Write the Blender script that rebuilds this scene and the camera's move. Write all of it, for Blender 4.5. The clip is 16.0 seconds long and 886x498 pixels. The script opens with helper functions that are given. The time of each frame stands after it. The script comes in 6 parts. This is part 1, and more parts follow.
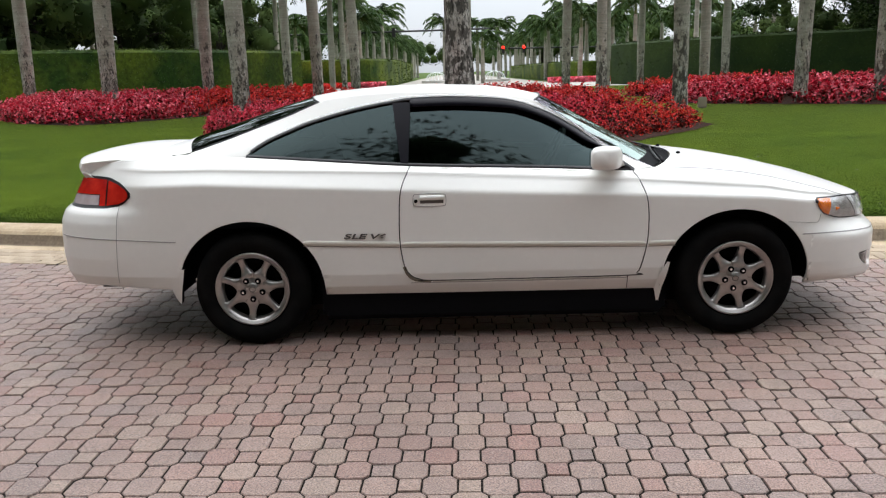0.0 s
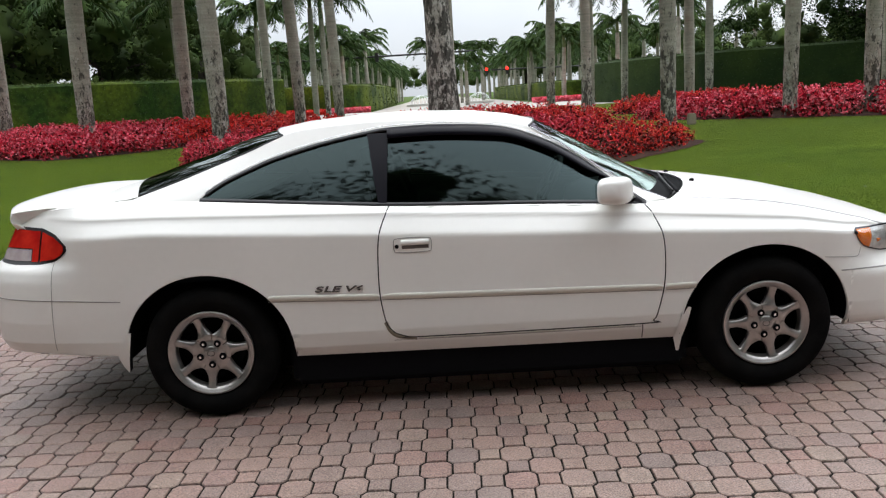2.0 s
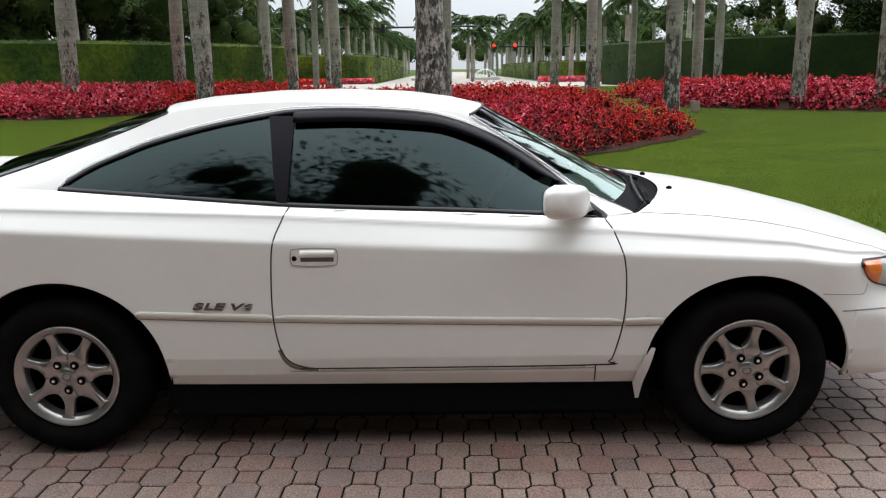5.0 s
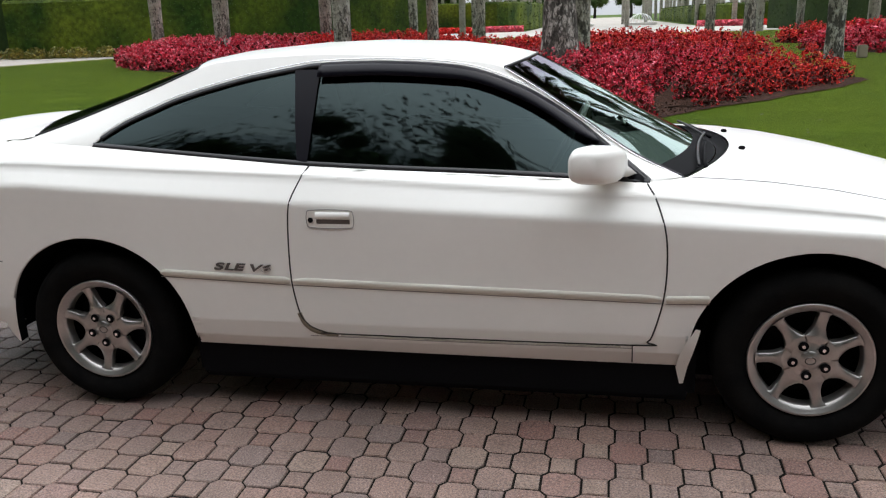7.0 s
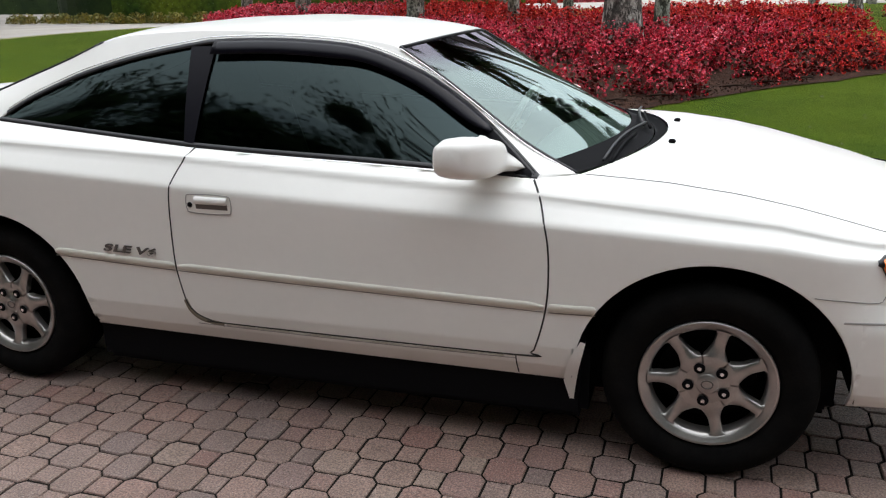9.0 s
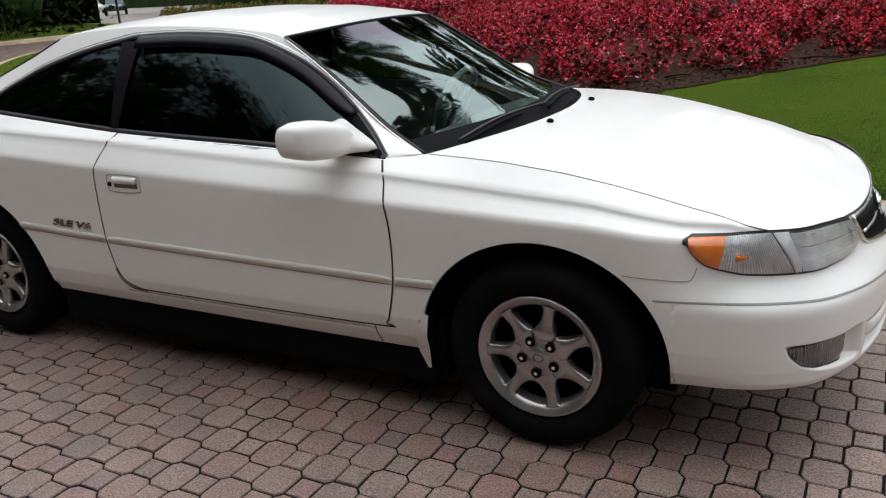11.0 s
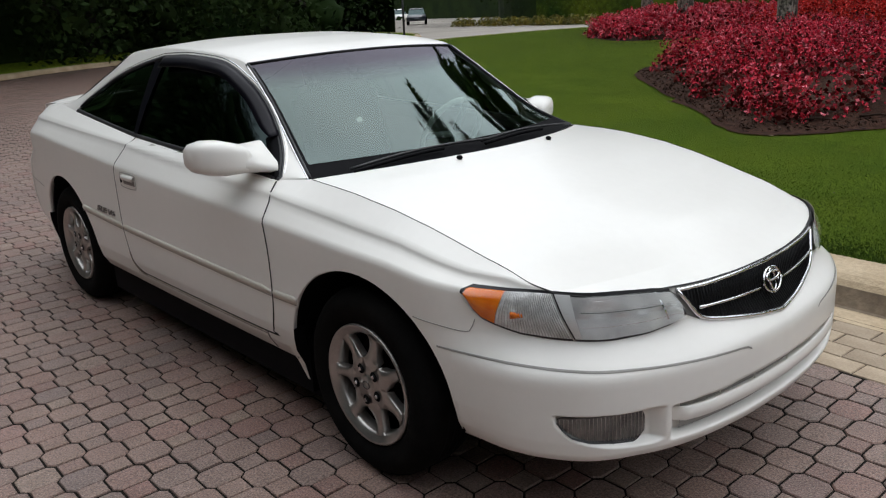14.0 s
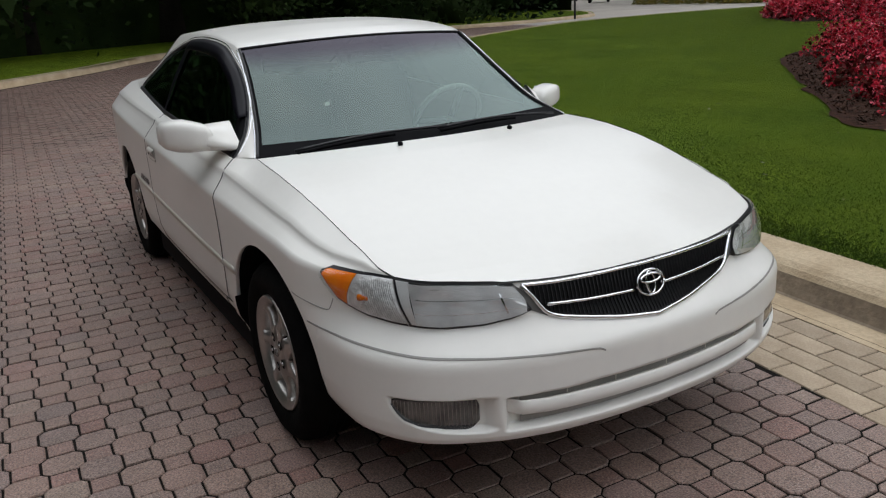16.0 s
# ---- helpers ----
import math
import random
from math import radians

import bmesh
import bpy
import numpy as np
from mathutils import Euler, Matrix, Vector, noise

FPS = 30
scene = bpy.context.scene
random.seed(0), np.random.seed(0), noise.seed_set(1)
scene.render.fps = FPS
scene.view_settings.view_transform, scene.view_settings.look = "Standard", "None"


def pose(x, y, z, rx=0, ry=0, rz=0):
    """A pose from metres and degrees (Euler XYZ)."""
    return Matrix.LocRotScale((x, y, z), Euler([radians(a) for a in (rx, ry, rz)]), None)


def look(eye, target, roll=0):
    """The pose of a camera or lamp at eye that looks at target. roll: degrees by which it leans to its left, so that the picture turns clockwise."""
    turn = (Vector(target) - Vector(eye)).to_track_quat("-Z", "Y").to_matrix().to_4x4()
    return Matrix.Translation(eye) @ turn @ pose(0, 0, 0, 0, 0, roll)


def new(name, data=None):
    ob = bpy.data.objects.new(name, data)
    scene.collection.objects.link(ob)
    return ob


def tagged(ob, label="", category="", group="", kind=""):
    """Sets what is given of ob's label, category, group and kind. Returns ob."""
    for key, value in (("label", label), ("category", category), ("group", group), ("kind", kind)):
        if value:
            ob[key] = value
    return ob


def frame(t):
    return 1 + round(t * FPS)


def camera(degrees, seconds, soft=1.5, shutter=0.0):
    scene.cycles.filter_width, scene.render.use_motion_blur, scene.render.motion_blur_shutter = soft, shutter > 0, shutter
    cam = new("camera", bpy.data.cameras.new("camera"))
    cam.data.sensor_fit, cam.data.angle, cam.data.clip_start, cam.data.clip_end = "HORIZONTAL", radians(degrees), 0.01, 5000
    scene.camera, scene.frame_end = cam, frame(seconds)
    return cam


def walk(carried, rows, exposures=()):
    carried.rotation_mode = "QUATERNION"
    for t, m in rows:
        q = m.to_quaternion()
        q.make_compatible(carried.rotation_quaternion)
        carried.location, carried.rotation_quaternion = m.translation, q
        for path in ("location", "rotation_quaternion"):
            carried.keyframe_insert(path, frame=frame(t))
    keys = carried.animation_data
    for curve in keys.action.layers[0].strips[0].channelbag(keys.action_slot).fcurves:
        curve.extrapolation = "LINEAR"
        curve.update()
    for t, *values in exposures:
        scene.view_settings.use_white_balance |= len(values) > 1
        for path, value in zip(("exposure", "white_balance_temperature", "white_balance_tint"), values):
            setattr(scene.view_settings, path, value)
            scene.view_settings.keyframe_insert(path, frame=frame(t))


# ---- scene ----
cam = camera(57.3, 16.0, soft=1.2)
PATH = [
    (0, (-0.203, -5.211, 1.476), (-0.233, -3.258, 1.05), -1.6),
    (0.5, (-0.256, -5.021, 1.5), (-0.171, -3.059, 1.121), -2.1),
    (1, (-0.29, -4.924, 1.494), (-0.166, -2.963, 1.12), -2.4),
    (1.5, (-0.249, -4.749, 1.482), (-0.214, -2.781, 1.13), -3.4),
    (2, (-0.19, -4.611, 1.485), (-0.192, -2.647, 1.111), -3.2),
    (2.5, (-0.179, -4.513, 1.479), (-0.174, -2.566, 1.021), -2.4),
    (3, (-0.155, -4.348, 1.492), (-0.169, -2.396, 1.059), -1.2),
    (3.5, (-0.116, -4.219, 1.489), (-0.023, -2.268, 1.059), -1.9),
    (6, (0.336, -3.727, 1.494), (0.17, -1.782, 1.061), -1.9),
    (6.5, (0.419, -3.69, 1.497), (0.148, -1.761, 1.044), -3.2),
    (7, (0.603, -3.612, 1.484), (0.235, -1.723, 0.94), -1.8),
    (7.5, (0.709, -3.555, 1.485), (0.198, -1.694, 0.96), -4.2),
    (8, (0.839, -3.38, 1.48), (0.263, -1.566, 0.866), -3.5),
    (8.5, (0.966, -3.297, 1.488), (0.373, -1.472, 0.925), -4.1),
    (9, (1.258, -3.239, 1.49), (0.675, -1.425, 0.883), -1.3),
    (11.5, (2.381, -2.931, 1.49), (1.431, -1.287, 0.863), -4.6),
    (12, (2.578, -2.801, 1.498), (1.582, -1.171, 0.904), -4.4),
    (12.5, (2.762, -2.721, 1.495), (1.656, -1.161, 0.908), -4.6),
    (13, (3.021, -2.647, 1.5), (1.778, -1.202, 0.893), -2.2),
    (13.5, (3.182, -2.486, 1.485), (1.8, -1.16, 0.909), -4.3),
    (14, (3.316, -2.273, 1.493), (1.886, -0.997, 0.921), -3.0),
    (14.5, (3.546, -2.159, 1.489), (2.031, -0.982, 0.924), -2.8),
    (15, (3.744, -2.024, 1.495), (2.168, -0.961, 0.875), -2.7),
    (15.5, (3.849, -1.831, 1.477), (2.199, -0.88, 0.864), -2.5),
    (16, (3.919, -1.602, 1.493), (2.247, -0.684, 0.894), -3.2),
]
walk(cam, [(t, look(eye, target, roll)) for t, eye, target, roll in PATH], exposures=[(0,.51),(3.5,.48),(6,.46),(9,.38),(12.5,-.14),(14.5,-.26),(16,-.46)])

# ---- light ----
world = bpy.data.worlds.new("overcast_sky")
scene.world = world
world.use_nodes = True
wn = world.node_tree.nodes
wl = world.node_tree.links
wbg = wn["Background"]
sky = wn.new("ShaderNodeTexSky")
sky.sky_type, sky.sun_disc = 'NISHITA', False
sky.sun_elevation, sky.sun_rotation = radians(64), radians(18)
sky.air_density, sky.dust_density = 1.0, 3.0
wco = wn.new("ShaderNodeTexCoord")
wnoise = wn.new("ShaderNodeTexNoise")
wnoise.inputs["Scale"].default_value, wnoise.inputs["Detail"].default_value = 2.2, 6.0
wramp = wn.new("ShaderNodeValToRGB")
wramp.color_ramp.elements[0].position, wramp.color_ramp.elements[0].color = 0.3, (5.6, 6.1, 6.8, 1)
wramp.color_ramp.elements[1].position, wramp.color_ramp.elements[1].color = 0.75, (8.6, 8.9, 9.2, 1)
wmix = wn.new("ShaderNodeMix")
wmix.data_type = 'RGBA'
wmix.inputs[0].default_value = 0.85
wl.new(wco.outputs["Generated"], wnoise.inputs["Vector"])
wl.new(wnoise.outputs["Fac"], wramp.inputs["Fac"])
wl.new(sky.outputs["Color"], wmix.inputs[6])
wl.new(wramp.outputs["Color"], wmix.inputs[7])
# an overcast sky is brightest overhead and towards the hidden sun
wsep = wn.new("ShaderNodeSeparateXYZ")
whigh = wn.new("ShaderNodeMapRange")
whigh.inputs["From Min"].default_value, whigh.inputs["From Max"].default_value = 0.0, 0.9
whigh.inputs["To Min"].default_value, whigh.inputs["To Max"].default_value = 0.56, 1.19
wdot = wn.new("ShaderNodeVectorMath")
wdot.operation = 'DOT_PRODUCT'
wdot.inputs[1].default_value = Vector((4, 13, 26)).normalized()
wglow = wn.new("ShaderNodeMapRange")
wglow.interpolation_type = 'SMOOTHSTEP'
wglow.inputs["From Min"].default_value, wglow.inputs["From Max"].default_value = 0.1, 1.0
wglow.inputs["To Min"].default_value, wglow.inputs["To Max"].default_value = 0.76, 2.05
wboth = wn.new("ShaderNodeMath")
wboth.operation = 'MULTIPLY'
wmul = wn.new("ShaderNodeVectorMath")
wmul.operation = 'SCALE'
wl.new(wco.outputs["Generated"], wsep.inputs["Vector"])
wl.new(wco.outputs["Generated"], wdot.inputs[0])
wl.new(wsep.outputs["Z"], whigh.inputs["Value"])
wl.new(wdot.outputs["Value"], wglow.inputs["Value"])
wl.new(whigh.outputs["Result"], wboth.inputs[0])
wl.new(wglow.outputs["Result"], wboth.inputs[1])
wl.new(wmix.outputs[2], wmul.inputs[0])
wl.new(wboth.outputs["Value"], wmul.inputs["Scale"])
wl.new(wmul.outputs["Vector"], wbg.inputs["Color"])
wbg.inputs["Strength"].default_value = 0.125
sun = new("sun", bpy.data.lights.new("sun", 'SUN'))
sun.data.energy, sun.data.angle, sun.data.color = 0.9, radians(150), (1.0, 0.97, 0.92)
sun.matrix_world = look((4, 13, 26), (0, 0, 0))


# ---- materials ----
def mat(name, col, rough=0.6, metal=0.0, col2=None, scale=8.0, fine=0.0, bump=0.0, bscale=60.0, spec=0.5, coat=0.0, rand=0.0, island=0.0):
    """A principled material: two colours mixed by a noise, a finer noise on top, bump, and a shift by piece."""
    m = bpy.data.materials.new(name)
    m.use_nodes = True
    nt = m.node_tree
    b = nt.nodes["Principled BSDF"]
    b.inputs["Roughness"].default_value, b.inputs["Metallic"].default_value = rough, metal
    b.inputs["Specular IOR Level"].default_value = spec
    b.inputs["Coat Weight"].default_value, b.inputs["Coat Roughness"].default_value = coat, 0.03
    b.inputs["Base Color"].default_value = (*col, 1)
    co = nt.nodes.new("ShaderNodeTexCoord")
    out = None
    if col2:
        n = nt.nodes.new("ShaderNodeTexNoise")
        n.inputs["Scale"].default_value, n.inputs["Detail"].default_value = scale, 5.0
        r = nt.nodes.new("ShaderNodeValToRGB")
        r.color_ramp.elements[0].position, r.color_ramp.elements[0].color = 0.35, (*col, 1)
        r.color_ramp.elements[1].position, r.color_ramp.elements[1].color = 0.68, (*col2, 1)
        nt.links.new(co.outputs["Object"], n.inputs["Vector"])
        nt.links.new(n.outputs["Fac"], r.inputs["Fac"])
        out = r.outputs["Color"]
    if fine or rand or island:
        h = nt.nodes.new("ShaderNodeHueSaturation")
        if out:
            nt.links.new(out, h.inputs["Color"])
        else:
            h.inputs["Color"].default_value = (*col, 1)
        add = nt.nodes.new("ShaderNodeMath")
        add.operation = 'ADD'
        add.inputs[0].default_value = 1.0
        add.inputs[1].default_value = 0.0
        if fine:
            n2 = nt.nodes.new("ShaderNodeTexNoise")
            n2.inputs["Scale"].default_value, n2.inputs["Detail"].default_value = scale * 14, 3.0
            mr = nt.nodes.new("ShaderNodeMapRange")
            mr.inputs["From Min"].default_value, mr.inputs["From Max"].default_value = 0.25, 0.75
            mr.inputs["To Min"].default_value, mr.inputs["To Max"].default_value = 1 - fine, 1 + fine
            nt.links.new(co.outputs["Object"], n2.inputs["Vector"])
            nt.links.new(n2.outputs["Fac"], mr.inputs["Value"])
            nt.links.new(mr.outputs["Result"], add.inputs[0])
        if rand or island:
            src = nt.nodes.new("ShaderNodeObjectInfo").outputs["Random"] if rand else nt.nodes.new("ShaderNodeNewGeometry").outputs["Random Per Island"]
            k = rand or island
            mr2 = nt.nodes.new("ShaderNodeMapRange")
            mr2.inputs["To Min"].default_value, mr2.inputs["To Max"].default_value = -k, k
            nt.links.new(src, mr2.inputs["Value"])
            nt.links.new(mr2.outputs["Result"], add.inputs[1])
        nt.links.new(add.outputs["Value"], h.inputs["Value"])
        out = h.outputs["Color"]
    if out:
        nt.links.new(out, b.inputs["Base Color"])
    if bump:
        n3 = nt.nodes.new("ShaderNodeTexNoise")
        n3.inputs["Scale"].default_value, n3.inputs["Detail"].default_value = bscale, 4.0
        bp = nt.nodes.new("ShaderNodeBump")
        bp.inputs["Strength"].default_value, bp.inputs["Distance"].default_value = bump, 0.02
        nt.links.new(co.outputs["Object"], n3.inputs["Vector"])
        nt.links.new(n3.outputs["Fac"], bp.inputs["Height"])
        nt.links.new(bp.outputs["Normal"], b.inputs["Normal"])
    return m


def paver_mat(name, piece):
    """Concrete paver: tan, rose and grey by piece, speckled, dusty and stained across the drive."""
    m = mat(name, (0.3, 0.2, 0.17), 0.40, bump=0.4, bscale=140)
    nt = m.node_tree
    b = nt.nodes["Principled BSDF"]
    src = nt.nodes.new("ShaderNodeNewGeometry").outputs["Random Per Island"] if piece == "island" else nt.nodes.new("ShaderNodeObjectInfo").outputs["Random"]
    r = nt.nodes.new("ShaderNodeValToRGB")
    cols = [(0.0, (0.232, 0.128, 0.106)), (0.2, (0.262, 0.172, 0.138)), (0.38, (0.206, 0.146, 0.126)), (0.56, (0.270, 0.178, 0.144)), (0.72, (0.186, 0.140, 0.128)), (0.84, (0.250, 0.118, 0.096)), (0.92, (0.280, 0.205, 0.160)), (1.0, (0.300, 0.215, 0.172))]
    cols = [(p, tuple(m_ + (q - m_) * .62 for q, m_ in zip(c, (.238, .163, .136)))) for p, c in cols]
    r.color_ramp.elements[0].position, r.color_ramp.elements[0].color = cols[0][0], (*cols[0][1], 1)
    r.color_ramp.elements[1].position, r.color_ramp.elements[1].color = cols[-1][0], (*cols[-1][1], 1)
    for p, c in cols[1:-1]:
        r.color_ramp.elements.new(p).color = (*c, 1)
    nt.links.new(src, r.inputs["Fac"])
    b.inputs["Specular IOR Level"].default_value = 0.7
    g = nt.nodes.new("ShaderNodeNewGeometry")
    last = r.outputs["Color"]
    for sc, lo, hi, det in ((1.1, 0.80, 1.16, 4), (9.0, 0.9, 1.1, 4), (150.0, 0.42, 1.6, 2)):
        n = nt.nodes.new("ShaderNodeTexNoise")
        n.inputs["Scale"].default_value, n.inputs["Detail"].default_value = sc, det
        mr = nt.nodes.new("ShaderNodeMapRange")
        mr.inputs["From Min"].default_value, mr.inputs["From Max"].default_value = 0.3, 0.7
        mr.inputs["To Min"].default_value, mr.inputs["To Max"].default_value = lo, hi
        h = nt.nodes.new("ShaderNodeHueSaturation")
        nt.links.new(g.outputs["Position"], n.inputs["Vector"])
        nt.links.new(n.outputs["Fac"], mr.inputs["Value"])
        nt.links.new(mr.outputs["Result"], h.inputs["Value"])
        nt.links.new(last, h.inputs["Color"])
        last = h.outputs["Color"]
    # pale grit in the concrete
    n = nt.nodes.new("ShaderNodeTexNoise")
    n.inputs["Scale"].default_value, n.inputs["Detail"].default_value = 230.0, 1.0
    mr = nt.nodes.new("ShaderNodeMapRange")
    mr.inputs["From Min"].default_value, mr.inputs["From Max"].default_value = 0.68, 0.74
    mr.inputs["To Max"].default_value = 0.7
    mx = nt.nodes.new("ShaderNodeMix")
    mx.data_type = 'RGBA'
    mx.inputs[7].default_value = (0.62, 0.56, 0.50, 1)
    nt.links.new(g.outputs["Position"], n.inputs["Vector"])
    nt.links.new(n.outputs["Fac"], mr.inputs["Value"])
    nt.links.new(mr.outputs["Result"], mx.inputs[0])
    nt.links.new(last, mx.inputs[6])
    nt.links.new(mx.outputs[2], b.inputs["Base Color"])
    return m


M_PAVER_I = paver_mat("paver_concrete", "island")
M_PAVER_O = paver_mat("paver_concrete_piece", "object")
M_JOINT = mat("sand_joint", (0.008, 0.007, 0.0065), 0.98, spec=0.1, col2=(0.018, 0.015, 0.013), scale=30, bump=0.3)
M_BAND = mat("tan_brick", (0.34, 0.265, 0.185), 0.85, col2=(0.43, 0.345, 0.25), scale=6, fine=0.15, bump=0.3, bscale=120, rand=0.14)
M_KERB = mat("kerb_concrete", (0.39, 0.295, 0.185), 0.85, col2=(0.52, 0.415, 0.28), scale=3, fine=0.14, bump=0.3, bscale=90)


def turf_mat(name):
    """Mown turf: broad light and dark patches, small tufts, straw-coloured spots and a fine nap."""
    m = mat(name, (0.02, 0.05, 0.005), 0.95, bump=0.9, bscale=90, spec=0.08)
    nt = m.node_tree
    b = nt.nodes["Principled BSDF"]
    g = nt.nodes.new("ShaderNodeNewGeometry")
    last = None
    for sc, det, lo, hi, c0, c1 in ((0.45, 3, .38, .62, (0.020, 0.056, 0.002), (0.046, 0.078, 0.003)), (2.6, 5, .42, .66, None, (0.054, 0.080, 0.004)), (7.0, 4, .60, .74, None, (0.078, 0.082, 0.012)), (30.0, 3, .46, .60, None, (0.012, 0.032, 0.002)), (130.0, 2, .52, .62, None, (0.060, 0.092, 0.008))):
        n = nt.nodes.new("ShaderNodeTexNoise")
        n.inputs["Scale"].default_value, n.inputs["Detail"].default_value = sc, det
        mr = nt.nodes.new("ShaderNodeMapRange")
        mr.inputs["From Min"].default_value, mr.inputs["From Max"].default_value = lo, hi
        mr.inputs["To Max"].default_value = 1.0 if c0 else 0.62
        mx = nt.nodes.new("ShaderNodeMix")
        mx.data_type = 'RGBA'
        mx.inputs[7].default_value = (*c1, 1)
        nt.links.new(g.outputs["Position"], n.inputs["Vector"])
        nt.links.new(n.outputs["Fac"], mr.inputs["Value"])
        nt.links.new(mr.outputs["Result"], mx.inputs[0])
        if c0:
            mx.inputs[6].default_value = (*c0, 1)
        else:
            nt.links.new(last, mx.inputs[6])
        last = mx.outputs[2]
    nt.links.new(last, b.inputs["Base Color"])
    b.inputs["Sheen Roughness"].default_value = 0.15
    b.inputs["Sheen Tint"].default_value = (0.68, 0.90, 0.08, 1)
    # the nap stands up in patches
    mp = nt.nodes.new("ShaderNodeMapping")
    mp.inputs["Scale"].default_value = (0.5, 1.4, 1.0)
    n = nt.nodes.new("ShaderNodeTexNoise")
    n.inputs["Scale"].default_value, n.inputs["Detail"].default_value, n.inputs["Roughness"].default_value = 1.1, 9.0, 0.68
    mr = nt.nodes.new("ShaderNodeMapRange")
    mr.inputs["From Min"].default_value, mr.inputs["From Max"].default_value = 0.34, 0.66
    mr.inputs["To Min"].default_value, mr.inputs["To Max"].default_value = 0.50, 0.88
    nt.links.new(g.outputs["Position"], mp.inputs["Vector"])
    nt.links.new(mp.outputs["Vector"], n.inputs["Vector"])
    nt.links.new(n.outputs["Fac"], mr.inputs["Value"])
    nt.links.new(mr.outputs["Result"], b.inputs["Sheen Weight"])
    return m


M_GRASS = turf_mat("lawn_turf")
M_BLADE = mat("grass_blade", (0.034, 0.072, 0.003), 0.8, col2=(0.058, 0.094, 0.005), scale=1.1, fine=0.2, island=0.35, spec=0.2)
M_MULCH = mat("bark_mulch", (0.022, 0.010, 0.006), 0.95, col2=(0.064, 0.029, 0.018), scale=14, fine=0.4, bump=0.9, bscale=40, spec=0.15)
M_ROAD = mat("street_concrete", (0.33, 0.30, 0.26), 0.9, col2=(0.42, 0.385, 0.34), scale=0.3, fine=0.08, bump=0.1)
M_GROUND = mat("distant_grass", (0.05, 0.09, 0.012), 0.95, col2=(0.07, 0.11, 0.02), scale=0.2, fine=0.2, spec=0.1)
M_TRUNK = mat("palm_bark", (0.30, 0.285, 0.235), 0.9, col2=(0.42, 0.40, 0.34), scale=1.5, fine=0.15, bump=0.5, bscale=22, spec=0.2)
M_TRUNK2 = mat("pale_palm_bark", (0.28, 0.262, 0.215), 0.9, col2=(0.42, 0.40, 0.34), scale=1.2, fine=0.15, bump=0.4, bscale=20, spec=0.2)


def lichen(m, lo, hi, amount):
    """Dark and pale mottled growth, thicker on the lower trunk, over faint leaf-scar rings."""
    nt = m.node_tree
    bsdf = nt.nodes["Principled BSDF"]
    last = bsdf.inputs["Base Color"].links[0].from_socket
    co = nt.nodes.new("ShaderNodeTexCoord")
    sep = nt.nodes.new("ShaderNodeSeparateXYZ")
    nt.links.new(co.outputs["Object"], sep.inputs["Vector"])
    # rings of old leaf scars, uneven round the trunk
    mp = nt.nodes.new("ShaderNodeMapping")
    mp.inputs["Scale"].default_value = (0.8, 0.8, 12.0)
    ring = nt.nodes.new("ShaderNodeTexNoise")
    ring.inputs["Scale"].default_value, ring.inputs["Detail"].default_value = 1.0, 4.0
    hue = nt.nodes.new("ShaderNodeHueSaturation")
    rr_ = nt.nodes.new("ShaderNodeMapRange")
    rr_.inputs["From Min"].default_value, rr_.inputs["From Max"].default_value = 0.35, 0.65
    rr_.inputs["To Min"].default_value, rr_.inputs["To Max"].default_value = 0.86, 1.10
    nt.links.new(co.outputs["Object"], mp.inputs["Vector"])
    nt.links.new(mp.outputs["Vector"], ring.inputs["Vector"])
    nt.links.new(ring.outputs["Fac"], rr_.inputs["Value"])
    nt.links.new(rr_.outputs["Result"], hue.inputs["Value"])
    nt.links.new(last, hue.inputs["Color"])
    last = hue.outputs["Color"]
    for scale, colour, shift, amt in ((9.0, (0.56, 0.55, 0.50), .03, .75), (6.0, (0.050, 0.047, 0.040), .0, amount), (21.0, (0.030, 0.028, 0.024), .045, amount)):
        n1 = nt.nodes.new("ShaderNodeTexNoise")
        n1.inputs["Scale"].default_value, n1.inputs["Detail"].default_value, n1.inputs["Roughness"].default_value = scale, 8.0, 0.74
        mp = nt.nodes.new("ShaderNodeMapping")
        mp.inputs["Scale"].default_value = (1.0, 1.0, 0.5)
        mp.inputs["Location"].default_value = (scale, 0, 0)
        hgt = nt.nodes.new("ShaderNodeMapRange")
        hgt.inputs["From Min"].default_value, hgt.inputs["From Max"].default_value = 0.2, 4.6
        hgt.inputs["To Min"].default_value, hgt.inputs["To Max"].default_value = lo + shift + .02, hi + shift
        sub = nt.nodes.new("ShaderNodeMath")
        sub.operation = 'SUBTRACT'
        ramp = nt.nodes.new("ShaderNodeMapRange")
        ramp.inputs["From Min"].default_value, ramp.inputs["From Max"].default_value = -0.01, 0.05
        ramp.inputs["To Max"].default_value = amt
        mix = nt.nodes.new("ShaderNodeMix")
        mix.data_type = 'RGBA'
        mix.inputs[7].default_value = (*colour, 1)
        nt.links.new(co.outputs["Object"], mp.inputs["Vector"])
        nt.links.new(mp.outputs["Vector"], n1.inputs["Vector"])
        nt.links.new(sep.outputs["Z"], hgt.inputs["Value"])
        nt.links.new(n1.outputs["Fac"], sub.inputs[0])
        nt.links.new(hgt.outputs["Result"], sub.inputs[1])
        nt.links.new(sub.outputs["Value"], ramp.inputs["Value"])
        nt.links.new(ramp.outputs["Result"], mix.inputs[0])
        nt.links.new(last, mix.inputs[6])
        last = mix.outputs[2]
    nt.links.new(last, bsdf.inputs["Base Color"])


